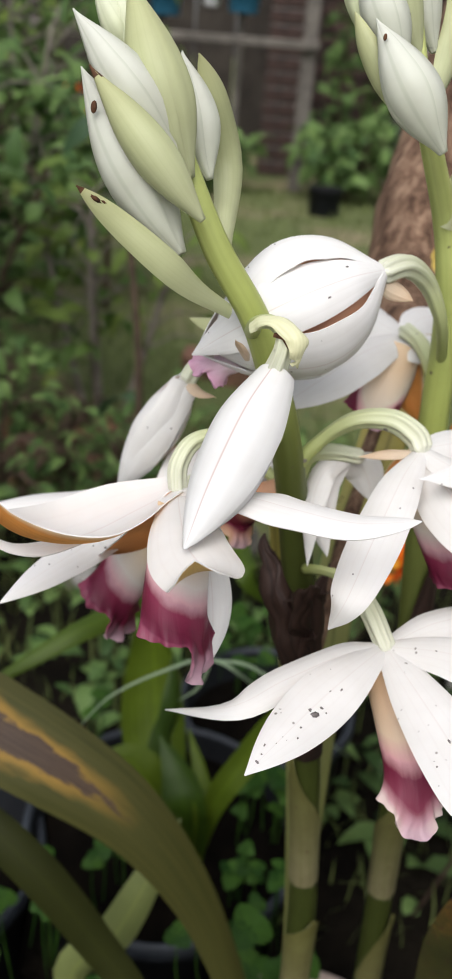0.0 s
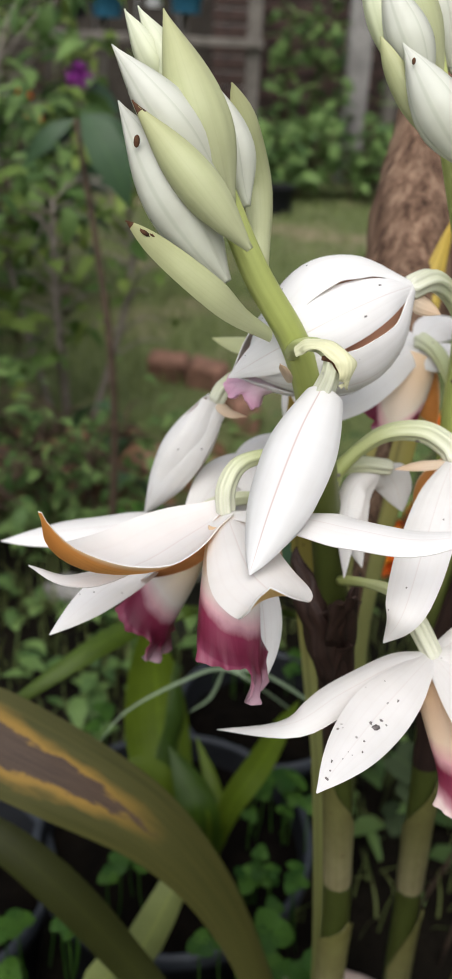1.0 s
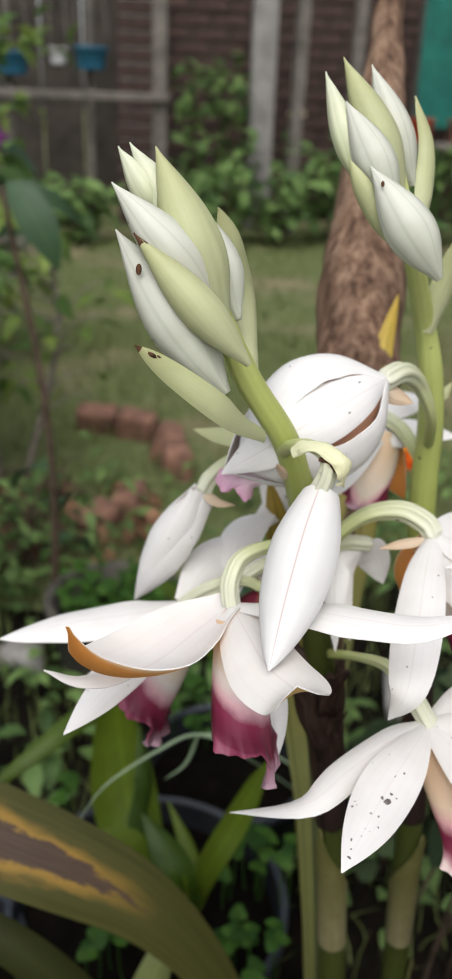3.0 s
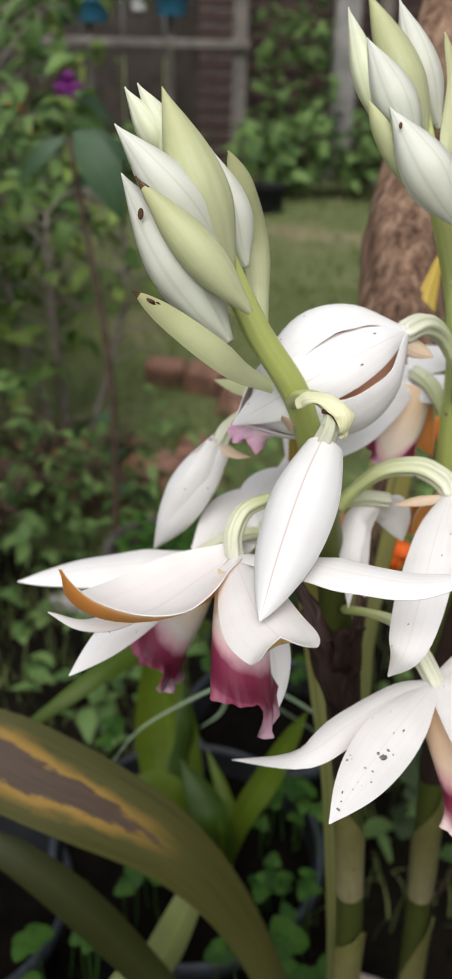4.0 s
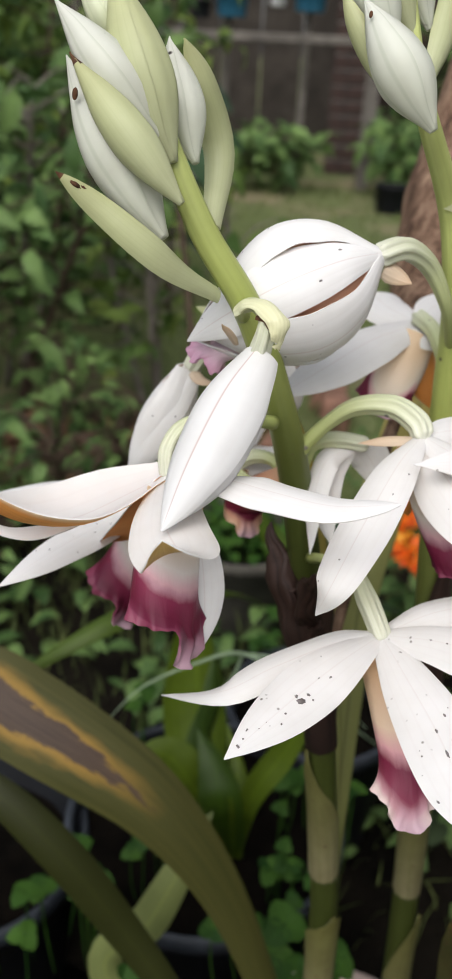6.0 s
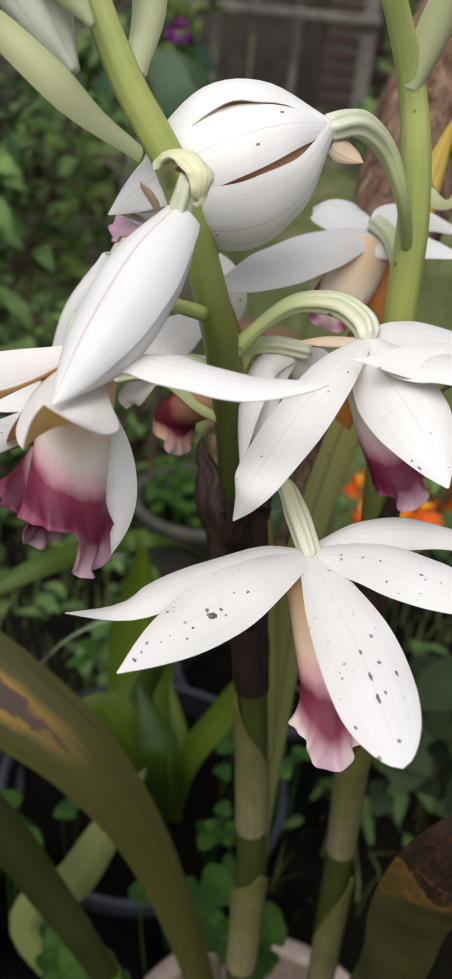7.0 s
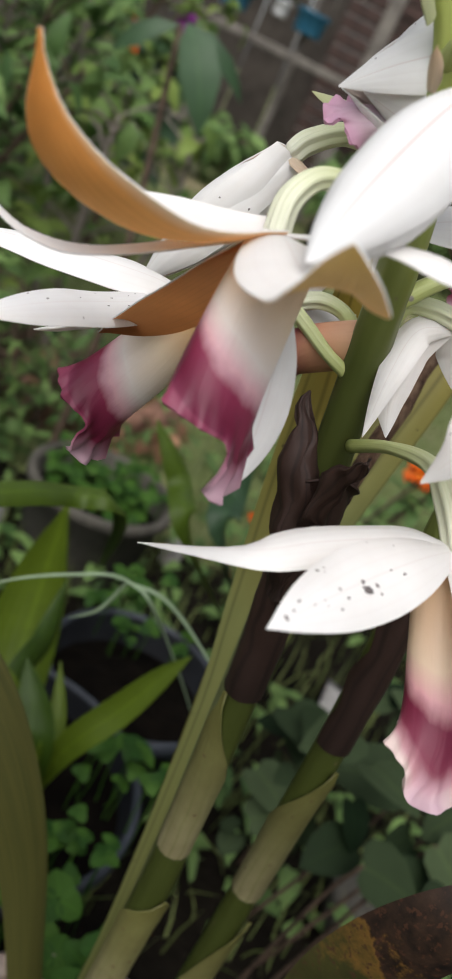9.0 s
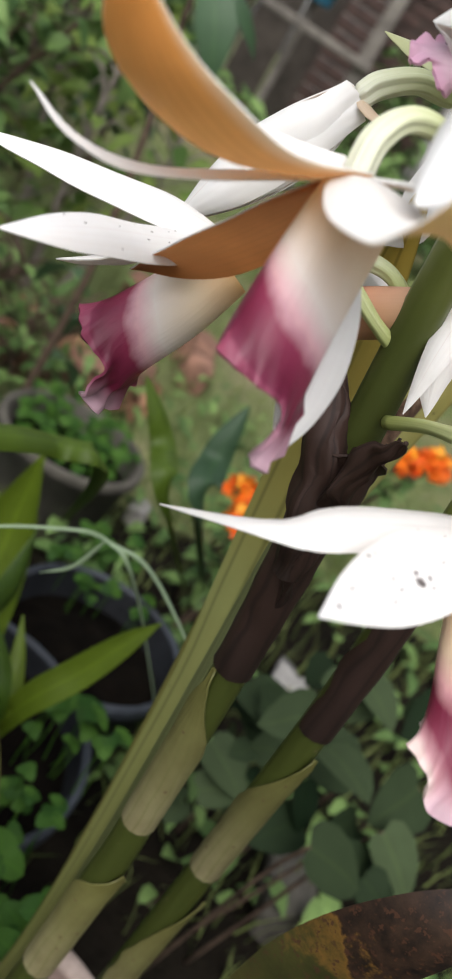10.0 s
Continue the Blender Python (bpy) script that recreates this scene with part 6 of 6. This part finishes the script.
# the bark-covered stake
stake = bmesh.new()
STAKE = [(0.0500, 0.2520, 0.105), (0.0465, 0.2445, 0.327), (0.0350, 0.2400, 0.440), (0.0588, 0.3138, 0.5381), (0.0669, 0.3533, 0.5519), (0.0724, 0.3814, 0.5810), (0.0820, 0.4138, 0.6309), (0.0918, 0.4462, 0.6854), (0.0992, 0.4720, 0.7330)]
STAKE_R = [0.0016, 0.0016, 0.0016, 0.0030, 0.0175, 0.0198, 0.0150, 0.0080, 0.0055]
tube(stake, STAKE, STAKE_R, 26, 90)
for v in stake.verts:
    v.co += Vector((1, 0, 0)) * 0.0020 * noise.noise(Vector((v.co.x * 150, v.co.y * 150, v.co.z * 30))) + Vector((0, 1, 0)) * 0.0022 * noise.noise(Vector((v.co.x * 190, v.co.y * 190, v.co.z * 16)))
post = thing("wooden_stake", "rough brown bark-covered stake in the orchid's clay pot", "stake")
part("core", stake, BARK, post)
line = spline(STAKE, 120)
r5 = random.Random(3)
for k in range(16):
    # long splinters of bark that stand off the stake
    ang, i0 = r5.uniform(-2.6, -0.4), r5.randrange(58, 96)
    n = r5.randrange(8, 20)
    pts_s = []
    for q in range(5):
        i = min(i0 + n * q // 4, 119)
        u = i / 120 * (len(STAKE_R) - 1)
        m = min(int(u), len(STAKE_R) - 2)
        rad = STAKE_R[m] + (STAKE_R[m + 1] - STAKE_R[m]) * (u - m)
        pts_s.append(line[i] + Vector((math.cos(ang + 0.02 * q), math.sin(ang + 0.02 * q), 0)) * rad * 0.98)
    bm = bmesh.new()
    blade(bm, pts_s, r5.uniform(0.003, 0.007), (math.cos(ang), math.sin(ang), 0), cup=0.3, base=0.5, peak=0.4, wave=0.12, seed=k, nu=14, nv=5, thick=0.0012, inner=0)
    part("bark_strip", bm, BARK, post)

# stones and broken brick edging
def rubble(name, at, size, mat, label, category, seed, flat=0.4):
    r = random.Random(seed)
    bm = bmesh.new()
    bmesh.ops.create_icosphere(bm, subdivisions=3, radius=1)
    for v in bm.verts:
        q = noise.noise(v.co * 1.3 + Vector((seed, 0, 0))) * 0.45 + 0.12 * noise.noise(v.co * 5 + Vector((0, seed, 0)))
        v.co = Vector((max(-0.6, min(0.6, v.co.x)) * (1 + q), max(-0.55, min(0.55, v.co.y)) * (1 + q), max(-0.5, min(0.5, v.co.z)) * (1 + q * 0.4)))
    m = Matrix.Translation((at[0], at[1], size * flat * 0.55)) @ Matrix.Rotation(r.uniform(0, 3), 4, "Z") @ Matrix.Diagonal((size, size * 0.62, size * flat, 1))
    bm.transform(m)
    tagged(part(name, bm, mat), label, category)


def edging_brick(at, along, tilt, size, seed):
    """A weathered brick set on edge, its arrises worn and chipped."""
    bm = bmesh.new()
    bmesh.ops.create_cube(bm, size=1)
    bmesh.ops.subdivide_edges(bm, edges=bm.edges[:], cuts=7, use_grid_fill=True)
    lx, ly, lz = size
    for v in bm.verts:
        q = Vector((v.co.x * lx, v.co.y * ly, v.co.z * lz))
        core = Vector((max(-lx / 2 + 0.012, min(lx / 2 - 0.012, q.x)), max(-ly / 2 + 0.012, min(ly / 2 - 0.012, q.y)), max(-lz / 2 + 0.012, min(lz / 2 - 0.012, q.z))))
        out = q - core
        if out.length > 0.012:
            q = core + out.normalized() * 0.012
        v.co = q + q.normalized() * (0.007 * noise.noise(q * 22 + Vector((seed * 3.1, 0, 0))) + 0.0025 * noise.noise(q * 90 + Vector((0, seed, 0))))
    bm.transform(Matrix.Translation((at[0], at[1], lz * 0.2)) @ Matrix.Rotation(along, 4, "Z") @ Matrix.Rotation(tilt, 4, "X"))
    ob = tagged(part("edging_brick", bm, TERRACOTTA), "weathered red brick of a sunken bed edging in the grass", "brick", group="edging bricks")
    for f in ob.data.polygons:
        f.use_smooth = True


# two curved runs of half-sunken bricks
for run, (course, size) in enumerate((([(-0.115, 1.800), (-0.020, 1.775), (0.045, 1.700), (0.082, 1.590), (0.070, 1.500)], (0.086, 0.055, 0.085)), ([(0.020, 1.400), (-0.060, 1.310), (-0.160, 1.235), (-0.260, 1.235), (-0.345, 1.300)], (0.080, 0.050, 0.075)))):
    line_b = spline([(x, y, 0) for x, y in course], 60)
    for k in range(4 if run == 0 else 5):
        i = int(6 + k * (15.5 if run == 0 else 12))
        d = line_b[min(i + 2, 60)] - line_b[max(i - 2, 0)]
        edging_brick(line_b[i], math.atan2(d.y, d.x) + 0.38 * math.sin(k * 2.3 + run), 0.35 * math.sin(k * 1.7 + 1 + run), size, 40 + run * 10 + k)
rubble("stone", (0.0727, 0.9983, 0.0200), 0.035, CONCRETE, "pale rounded stone between the pots", "stone", 61, 0.8)
rubble("stone", (-0.1579, 0.9190, 0.0200), 0.045, CONCRETE, "pale stone in the grass", "stone", 62, 0.8)
rubble("stone", (0.2906, 0.7997, 0.0200), 0.05, CONCRETE, "pale stone under the creeper", "stone", 63, 0.7)
rubble("stone", (0.2983, 0.5423, 0.0200), 0.06, GREYPOT, "dark grey stone beside the clay pot", "stone", 64, 0.7)

# ---- shrubs, lawn and the garden's far side ----
def shrub(name, label, centre, radius, height, leaves, size, mat, seed, stems=5, low=0.12, twig=None, extra=None):
    """Woody stems that fork into twigs, with leaves set along them."""
    r = random.Random(seed)
    t = thing(name, label, "shrub")
    bm = bmesh.new()
    lv = Leaves()
    spots = []
    for k in range(stems):
        a = 6.28 * k / stems + r.uniform(-0.4, 0.4)
        foot = Vector((centre[0] + 0.15 * radius * math.cos(a), centre[1] + 0.15 * radius * math.sin(a), 0))
        mid = foot + Vector((0.35 * radius * math.cos(a), 0.35 * radius * math.sin(a), height * 0.5))
        top = foot + Vector((0.7 * radius * math.cos(a) * r.uniform(0.4, 1), 0.7 * radius * math.sin(a) * r.uniform(0.4, 1), height * r.uniform(0.75, 1)))
        pts = tube(bm, [foot, mid, top], [0.008 * height / 0.6, 0.0035], 6, 12)
        for i in range(3, 13):
            for _ in range(2):
                b = r.uniform(0, 6.28)
                end = pts[i] + Vector((math.cos(b), math.sin(b), r.uniform(-0.1, 0.7))) * radius * r.uniform(0.2, 0.5)
                tube(bm, [pts[i], pts[i].lerp(end, 0.5) + Vector((0, 0, 0.02)), end], [0.0024, 0.001], 4, 4, cap=False)
                spots += [pts[i].lerp(end, q) for q in (0.45, 0.7, 0.9, 1.0)]
    spots = [s for s in spots if s.z > low]
    for _ in range(leaves):
        s = r.choice(spots)
        d = Vector((r.gauss(0, 1), r.gauss(0, 1), r.gauss(0.1, 0.6)))
        lv.add(s + Vector((r.gauss(0, 0.015), r.gauss(0, 0.015), r.gauss(0, 0.015))), d, (r.gauss(0, 0.5), r.gauss(-0.3, 0.5), 1), size * r.uniform(0.6, 1.2), size * r.uniform(0.35, 0.55), 0.25, r.uniform(0.05, 0.4))
    part("branchwork", bm, twig or TWIG, t)
    lv.mesh("crown", mat, t)
    return t


SH = "leafy green garden shrub with thin brown stems"
shrub("shrub", SH, (-0.52, 1.34), 0.30, 0.55, 420, 0.054, SHADELEAF, 1, 6)
shrub("shrub", SH, (-0.34, 1.02), 0.20, 0.26, 260, 0.036, SHADELEAF, 2, 5, 0.02)
shrub("shrub", SH, (-0.62, 1.65), 0.42, 0.72, 560, 0.062, SHADELEAF, 3, 6, 0.12, PALETWIG)
shrub("shrub", "sparse lime-green shrub with bare grey stems", (-0.24, 1.48), 0.22, 0.56, 170, 0.05, LIMELEAF, 4, 4, 0.05, PALETWIG)
shrub("shrub", "lime-green garden shrub with thin stems", (-0.72, 2.3), 0.5, 0.8, 1100, 0.062, LIMELEAF, 5, 6)
shrub("shrub", SH, (-1.25, 2.0), 0.6, 0.95, 900, 0.09, SHADELEAF, 6, 6)
shrub("shrub", SH, (-1.3, 3.2), 0.7, 0.9, 900, 0.10, SHADELEAF, 7, 6)
shrub("shrub", SH, (-0.62, 0.95), 0.26, 0.38, 500, 0.045, SHADELEAF, 8, 5, 0.04)
shrub("shrub", SH, (-0.20, 1.16), 0.13, 0.15, 130, 0.032, SHADELEAF, 9, 5, 0.02)
shrub("shrub", SH, (-0.45, 0.80), 0.16, 0.18, 160, 0.032, SHADELEAF, 10, 5, 0.02)
for k, (x, y, h, q) in enumerate(((0.42, 4.45, 0.30, 0.22), (0.78, 4.5, 0.36, 0.26), (1.15, 4.6, 0.45, 0.3), (-0.25, 4.45, 0.26, 0.22), (-0.85, 4.3, 0.4, 0.35), (1.6, 4.55, 0.5, 0.3), (0.50, 5.0, 0.85, 0.28), (2.2, 4.5, 0.5, 0.35))):
    shrub("border_plant", "bushy green border plant along the fence", (x, y), q, h, 220, 0.10, SHADELEAF, 20 + k, 5, 0.0)

# the big-leaved plant with a purple flower
big = thing("flowering_plant", "tall plant with broad drooping leaves and a purple flower", "plant")
lv, st = Leaves(), bmesh.new()
r3 = random.Random(8)
stem = tube(st, [(-0.36, 2.24, 0), (-0.35, 2.25, 0.3), (-0.312, 2.242, 0.562)], [0.010, 0.004], 6, 12)
for i in range(4, 13):
    for _ in range(2):
        a = r3.uniform(0, 6.28)
        lv.heart(stem[i], (math.cos(a), math.sin(a), r3.uniform(-0.7, 0.0)), (0, -0.3, 1), r3.uniform(0.11, 0.17), r3.uniform(0.08, 0.11))
lv.mesh("leaves", BLUELEAF, big)
part("branchwork", st, TWIG, big)
fl = Leaves()
for _ in range(60):
    d = Vector((r3.gauss(0, 1), r3.gauss(0, 1), r3.gauss(0, 1))).normalized()
    fl.add(Vector((-0.308, 2.235, 0.570)) + d * 0.010, d, (0, 0, 1), 0.030, 0.018)
fl.mesh("flower_head", PURPLE, big, "round purple flower head")

near_big = thing("broad_leaf_plant", "plant with broad drooping grey-green leaves", "plant")
lv, st = Leaves(), bmesh.new()
stem = tube(st, [(-0.12, 0.98, 0), (-0.115, 0.97, 0.3), (-0.1568, 1.0228, 0.5695)], [0.006, 0.003], 6, 12)
for foot, tip, w in (((-0.1523, 1.0247, 0.5747), (-0.0931, 0.9726, 0.5023), 0.046), ((-0.1523, 1.0247, 0.5747), (-0.0662, 1.0214, 0.5411), 0.020), ((-0.1568, 1.0228, 0.5695), (-0.2154, 1.0061, 0.5275), 0.022)):
    f, e = Vector(foot), Vector(tip)
    lv.add(f, e - f, (0.2, -0.9, 0.6), (e - f).length, w, 0.2, 0.1)
for i in range(3, 6):
    a = r3.uniform(0, 6.28)
    lv.add(stem[i], (math.cos(a), math.sin(a), -0.2), (0, 0, 1), 0.08, 0.035)
lv.mesh("leaves", BLUELEAF, near_big)
part("branchwork", st, TWIG, near_big)


def flower_heads(name, label, heads, stems_to, mats, leaves, size, seed, leaf_size=0.03):
    """A small flowering plant: stems, leaves and round heads of many florets."""
    r = random.Random(seed)
    t = thing(name, label, "flower")
    st, lv = bmesh.new(), Leaves()
    for h in heads:
        h = Vector(h)
        pts = tube(st, [Vector(stems_to), Vector(stems_to).lerp(h, 0.6) + Vector((0, 0, 0.03)), h], [0.002, 0.0013], 5, 8)
        for _ in range(leaves):
            p = r.choice(pts[1:-1])
            a = r.uniform(0, 6.28)
            lv.add(p, (math.cos(a), math.sin(a), r.uniform(-0.2, 0.5)), (0, 0, 1), leaf_size * r.uniform(0.7, 1.2), leaf_size * 0.5)
    part("branchwork", st, TWIG, t)
    lv.mesh("leaves", SHADELEAF, t)
    for h in heads:
        outer, inner = Leaves(), Leaves()
        for _ in range(46):
            d = Vector((r.gauss(0, 1), r.gauss(0, 1), abs(r.gauss(0, 0.8)))).normalized()
            (inner if d.z > 0.8 else outer).add(Vector(h) + d * size * 0.35, (d + Vector((r.gauss(0, 0.4), r.gauss(0, 0.4), 0))), d, size * 0.6, size * 0.45)
        outer.mesh("flower_head", mats[0], t, "round orange flower head")
        inner.mesh("flower_centre", mats[1], t)


flower_heads("orange_flower_plant", "small plant with round clusters of orange florets", [(0.1380, 0.8520, 0.1787), (0.1382, 0.7485, 0.1985), (0.2152, 0.8242, 0.1984), (0.1888, 0.8151, 0.1843), (0.1649, 0.6916, 0.2351), (0.1518, 0.6845, 0.2212)], (0.150, 0.88, 0), [ORANGE, YELLOWFL], 14, 0.027, 1)
flower_heads("orange_flower_plant", "small plant with round clusters of orange florets", [(0.2328, 0.7837, 0.3210), (0.2663, 0.8030, 0.3275), (0.2529, 0.8513, 0.2894), (0.2831, 0.8484, 0.3079)], (0.12, 0.75, 0), [ORANGE, YELLOWFL], 14, 0.022, 2)
flower_heads("orange_flower_plant", "small plant with a red flower among the shrubs", [(-0.4065, 2.0548, 0.5312), (-0.3830, 2.0338, 0.4890)], (-0.42, 1.9, 0), [ORANGE, ORANGE], 12, 0.022, 4, 0.05)
flower_heads("pale_flower_plant", "tall plant with a pale yellow flower by the fence", [(1.033, 5.3, 0.615), (0.78, 5.2, 0.66)], (0.95, 5.25, 0), [CREAMFL, CREAMFL], 14, 0.06, 5, 0.09)

# low ground cover round the pots, and the grass
cover = tagged(new("ground_cover"), "low leafy weeds covering the shaded ground", "weeds", kind="stuff")
lv = Leaves()
r4 = random.Random(5)
for _ in range(1700):
    x, y = r4.uniform(-0.75, 0.75), 0.50 + 1.0 * r4.random() ** 1.2
    if noise.noise(Vector((x * 4, y * 4, 2))) < -0.12:
        continue
    a = r4.uniform(0, 6.28)
    lv.add((x, y, r4.uniform(0.005, 0.06)), (math.cos(a), math.sin(a), r4.uniform(-0.1, 0.6)), (0, 0, 1), r4.uniform(0.018, 0.045), r4.uniform(0.010, 0.022))
lv.mesh("weed_leaves", SHADELEAF, cover)
litter = tagged(new("fallen_leaves"), "dry brown leaves lying about the broken bricks", "leaves", kind="stuff")
lv = Leaves()
for _ in range(190):
    x, y = r4.uniform(-0.65, 0.02), r4.uniform(1.18, 1.46)
    a = r4.uniform(0, 6.28)
    lv.add((x, y, r4.uniform(0.006, 0.03)), (math.cos(a), math.sin(a), r4.uniform(-0.1, 0.25)), (r4.uniform(-0.4, 0.4), -0.3, 1), r4.uniform(0.025, 0.055), r4.uniform(0.014, 0.028))
lv.mesh("dry_leaves", DRYLEAF, litter)
grass = tagged(new("grass"), "short green grass of the lawn", "grass", kind="stuff")
lv = Leaves()
for _ in range(14000):
    x, y = r4.uniform(-0.9, 1.2), 0.45 + 2.2 * r4.random()
    h = r4.uniform(0.02, 0.06) * (1.3 if y < 1.2 else 0.8)
    lv.grass((x, y, 0), (r4.gauss(0, 0.018), r4.gauss(0, 0.018), 0), h, r4.uniform(0.0015, 0.003))
for _ in range(12000):
    x, y = r4.uniform(-2.2, 2.6), 2.4 + 2.4 * r4.random()
    lv.grass((x, y, 0), (r4.gauss(0, 0.015), r4.gauss(0, 0.015), 0), r4.uniform(0.015, 0.035), r4.uniform(0.003, 0.006))
lv.mesh("grass_blades", GRASS, grass)

# things across the lawn
black = thing("nursery_pot", "black nursery pot standing on the lawn", "pot")
bm = bmesh.new()
ring_pot(bm, (0.325, 4.03), 0.080, 0.066, 0.0, 0.12, 0.004, 0.004)
part("pot_body", bm, PLASTIC, black)
bm = bmesh.new()
mound(bm, (0.325, 4.03), 0.074, 0.105, 0.01, rng)
part("soil", bm, SOIL, black)


def bucket(at, r, h, mat, label):
    b = thing("bucket", label, "bucket", group="hanging buckets")
    bm = bmesh.new()
    ring_pot(bm, at[:2], r, r * 0.8, at[2] - h / 2, at[2] + h / 2, 0.004, 0.006)
    part("bucket_body", bm, mat, b)
    bm = bmesh.new()
    tube(bm, [(at[0] - r, at[1], at[2] + h / 2 - 0.01), (at[0], at[1], 1.64), (at[0] + r, at[1], at[2] + h / 2 - 0.01)], [0.004, 0.004], 6, 16)
    part("handle", bm, OLDWOOD, b, "thin wire handle")


bucket((-0.116, 4.72, 0.835), 0.085, 0.10, BLUE, "blue plastic bucket hanging from the timber frame")
bucket((-0.490, 4.72, 0.800), 0.085, 0.10, BLUE, "blue plastic bucket hanging from the timber frame")
bucket((-0.270, 4.72, 0.840), 0.045, 0.07, WHITEPLASTIC, "small white plastic pail hanging from the timber frame")
bucket((-0.640, 4.72, 0.780), 0.055, 0.08, PLASTIC, "small black pail hanging from the timber frame")

# a brick pier, a concrete post and a tarpaulin shelter behind the fence
pier = thing("brick_pier", "short pier of weathered red bricks", "pier")
bm = bmesh.new()
box(bm, (0.20, 0.18, 1.30), Matrix.Translation((0.125, 5.35, 0.65)))
part("mortar", bm, CONCRETE, pier, smooth=False)
bm = bmesh.new()
box(bm, (0.22, 0.2, 0.066), None, 0.005)
brick = part("brick", bm, OLDBRICK, pier, smooth=False)
brick.location = (0.125, 5.35, 0.037)
for k in range(1, 17):
    o = new("brick", brick.data)
    o.parent = pier
    o.location = (0.125 + 0.004 * (k % 2), 5.35, 0.037 + 0.0765 * k)
bm = bmesh.new()
box(bm, (0.13, 0.10, 1.5), Matrix.Translation((0.80, 5.15, 0.75)), 0.008)
tagged(part("concrete_post", bm, CONCRETE, smooth=False), "grey concrete post behind the fence", "post")
tarp = thing("tarpaulin", "teal tarpaulin hung as a shelter", "tarpaulin")
bm = bmesh.new()
rows = [[Vector((1.55 + 1.6 * i / 20, 4.75 + 0.03 * math.sin(i * 1.3 + 0.4 * j), 0.58 + 1.2 * j / 10)) for j in range(11)] for i in range(21)]
sheet(bm, rows, 0.002, 0, 0)
part("cloth", bm, TEAL, tarp)
shelf = thing("shelf", "rough grey plank shelf on short legs", "shelf")
timber("plank", (1.35, 4.5, 0.50), (3.0, 4.5, 0.50), 0.18, 0.03, OLDWOOD, "", "", shelf)
for x in (1.45, 2.9):
    timber("leg", (x, 4.5, 0), (x, 4.5, 0.485), 0.05, 0.05, OLDWOOD, "", "", shelf)
for k, (x, m) in enumerate(((1.50, REDPLASTIC), (1.70, TERRACOTTA), (1.92, PLASTIC))):
    p = thing("flower_pot", ("red plastic", "clay", "black plastic")[k] + " flower pot standing on the plank shelf", "pot", group="pots on the shelf")
    bm = bmesh.new()
    ring_pot(bm, (x, 4.5), 0.065, 0.05, 0.5155, 0.625, 0.004, 0.004)
    part("pot_body", bm, m, p)
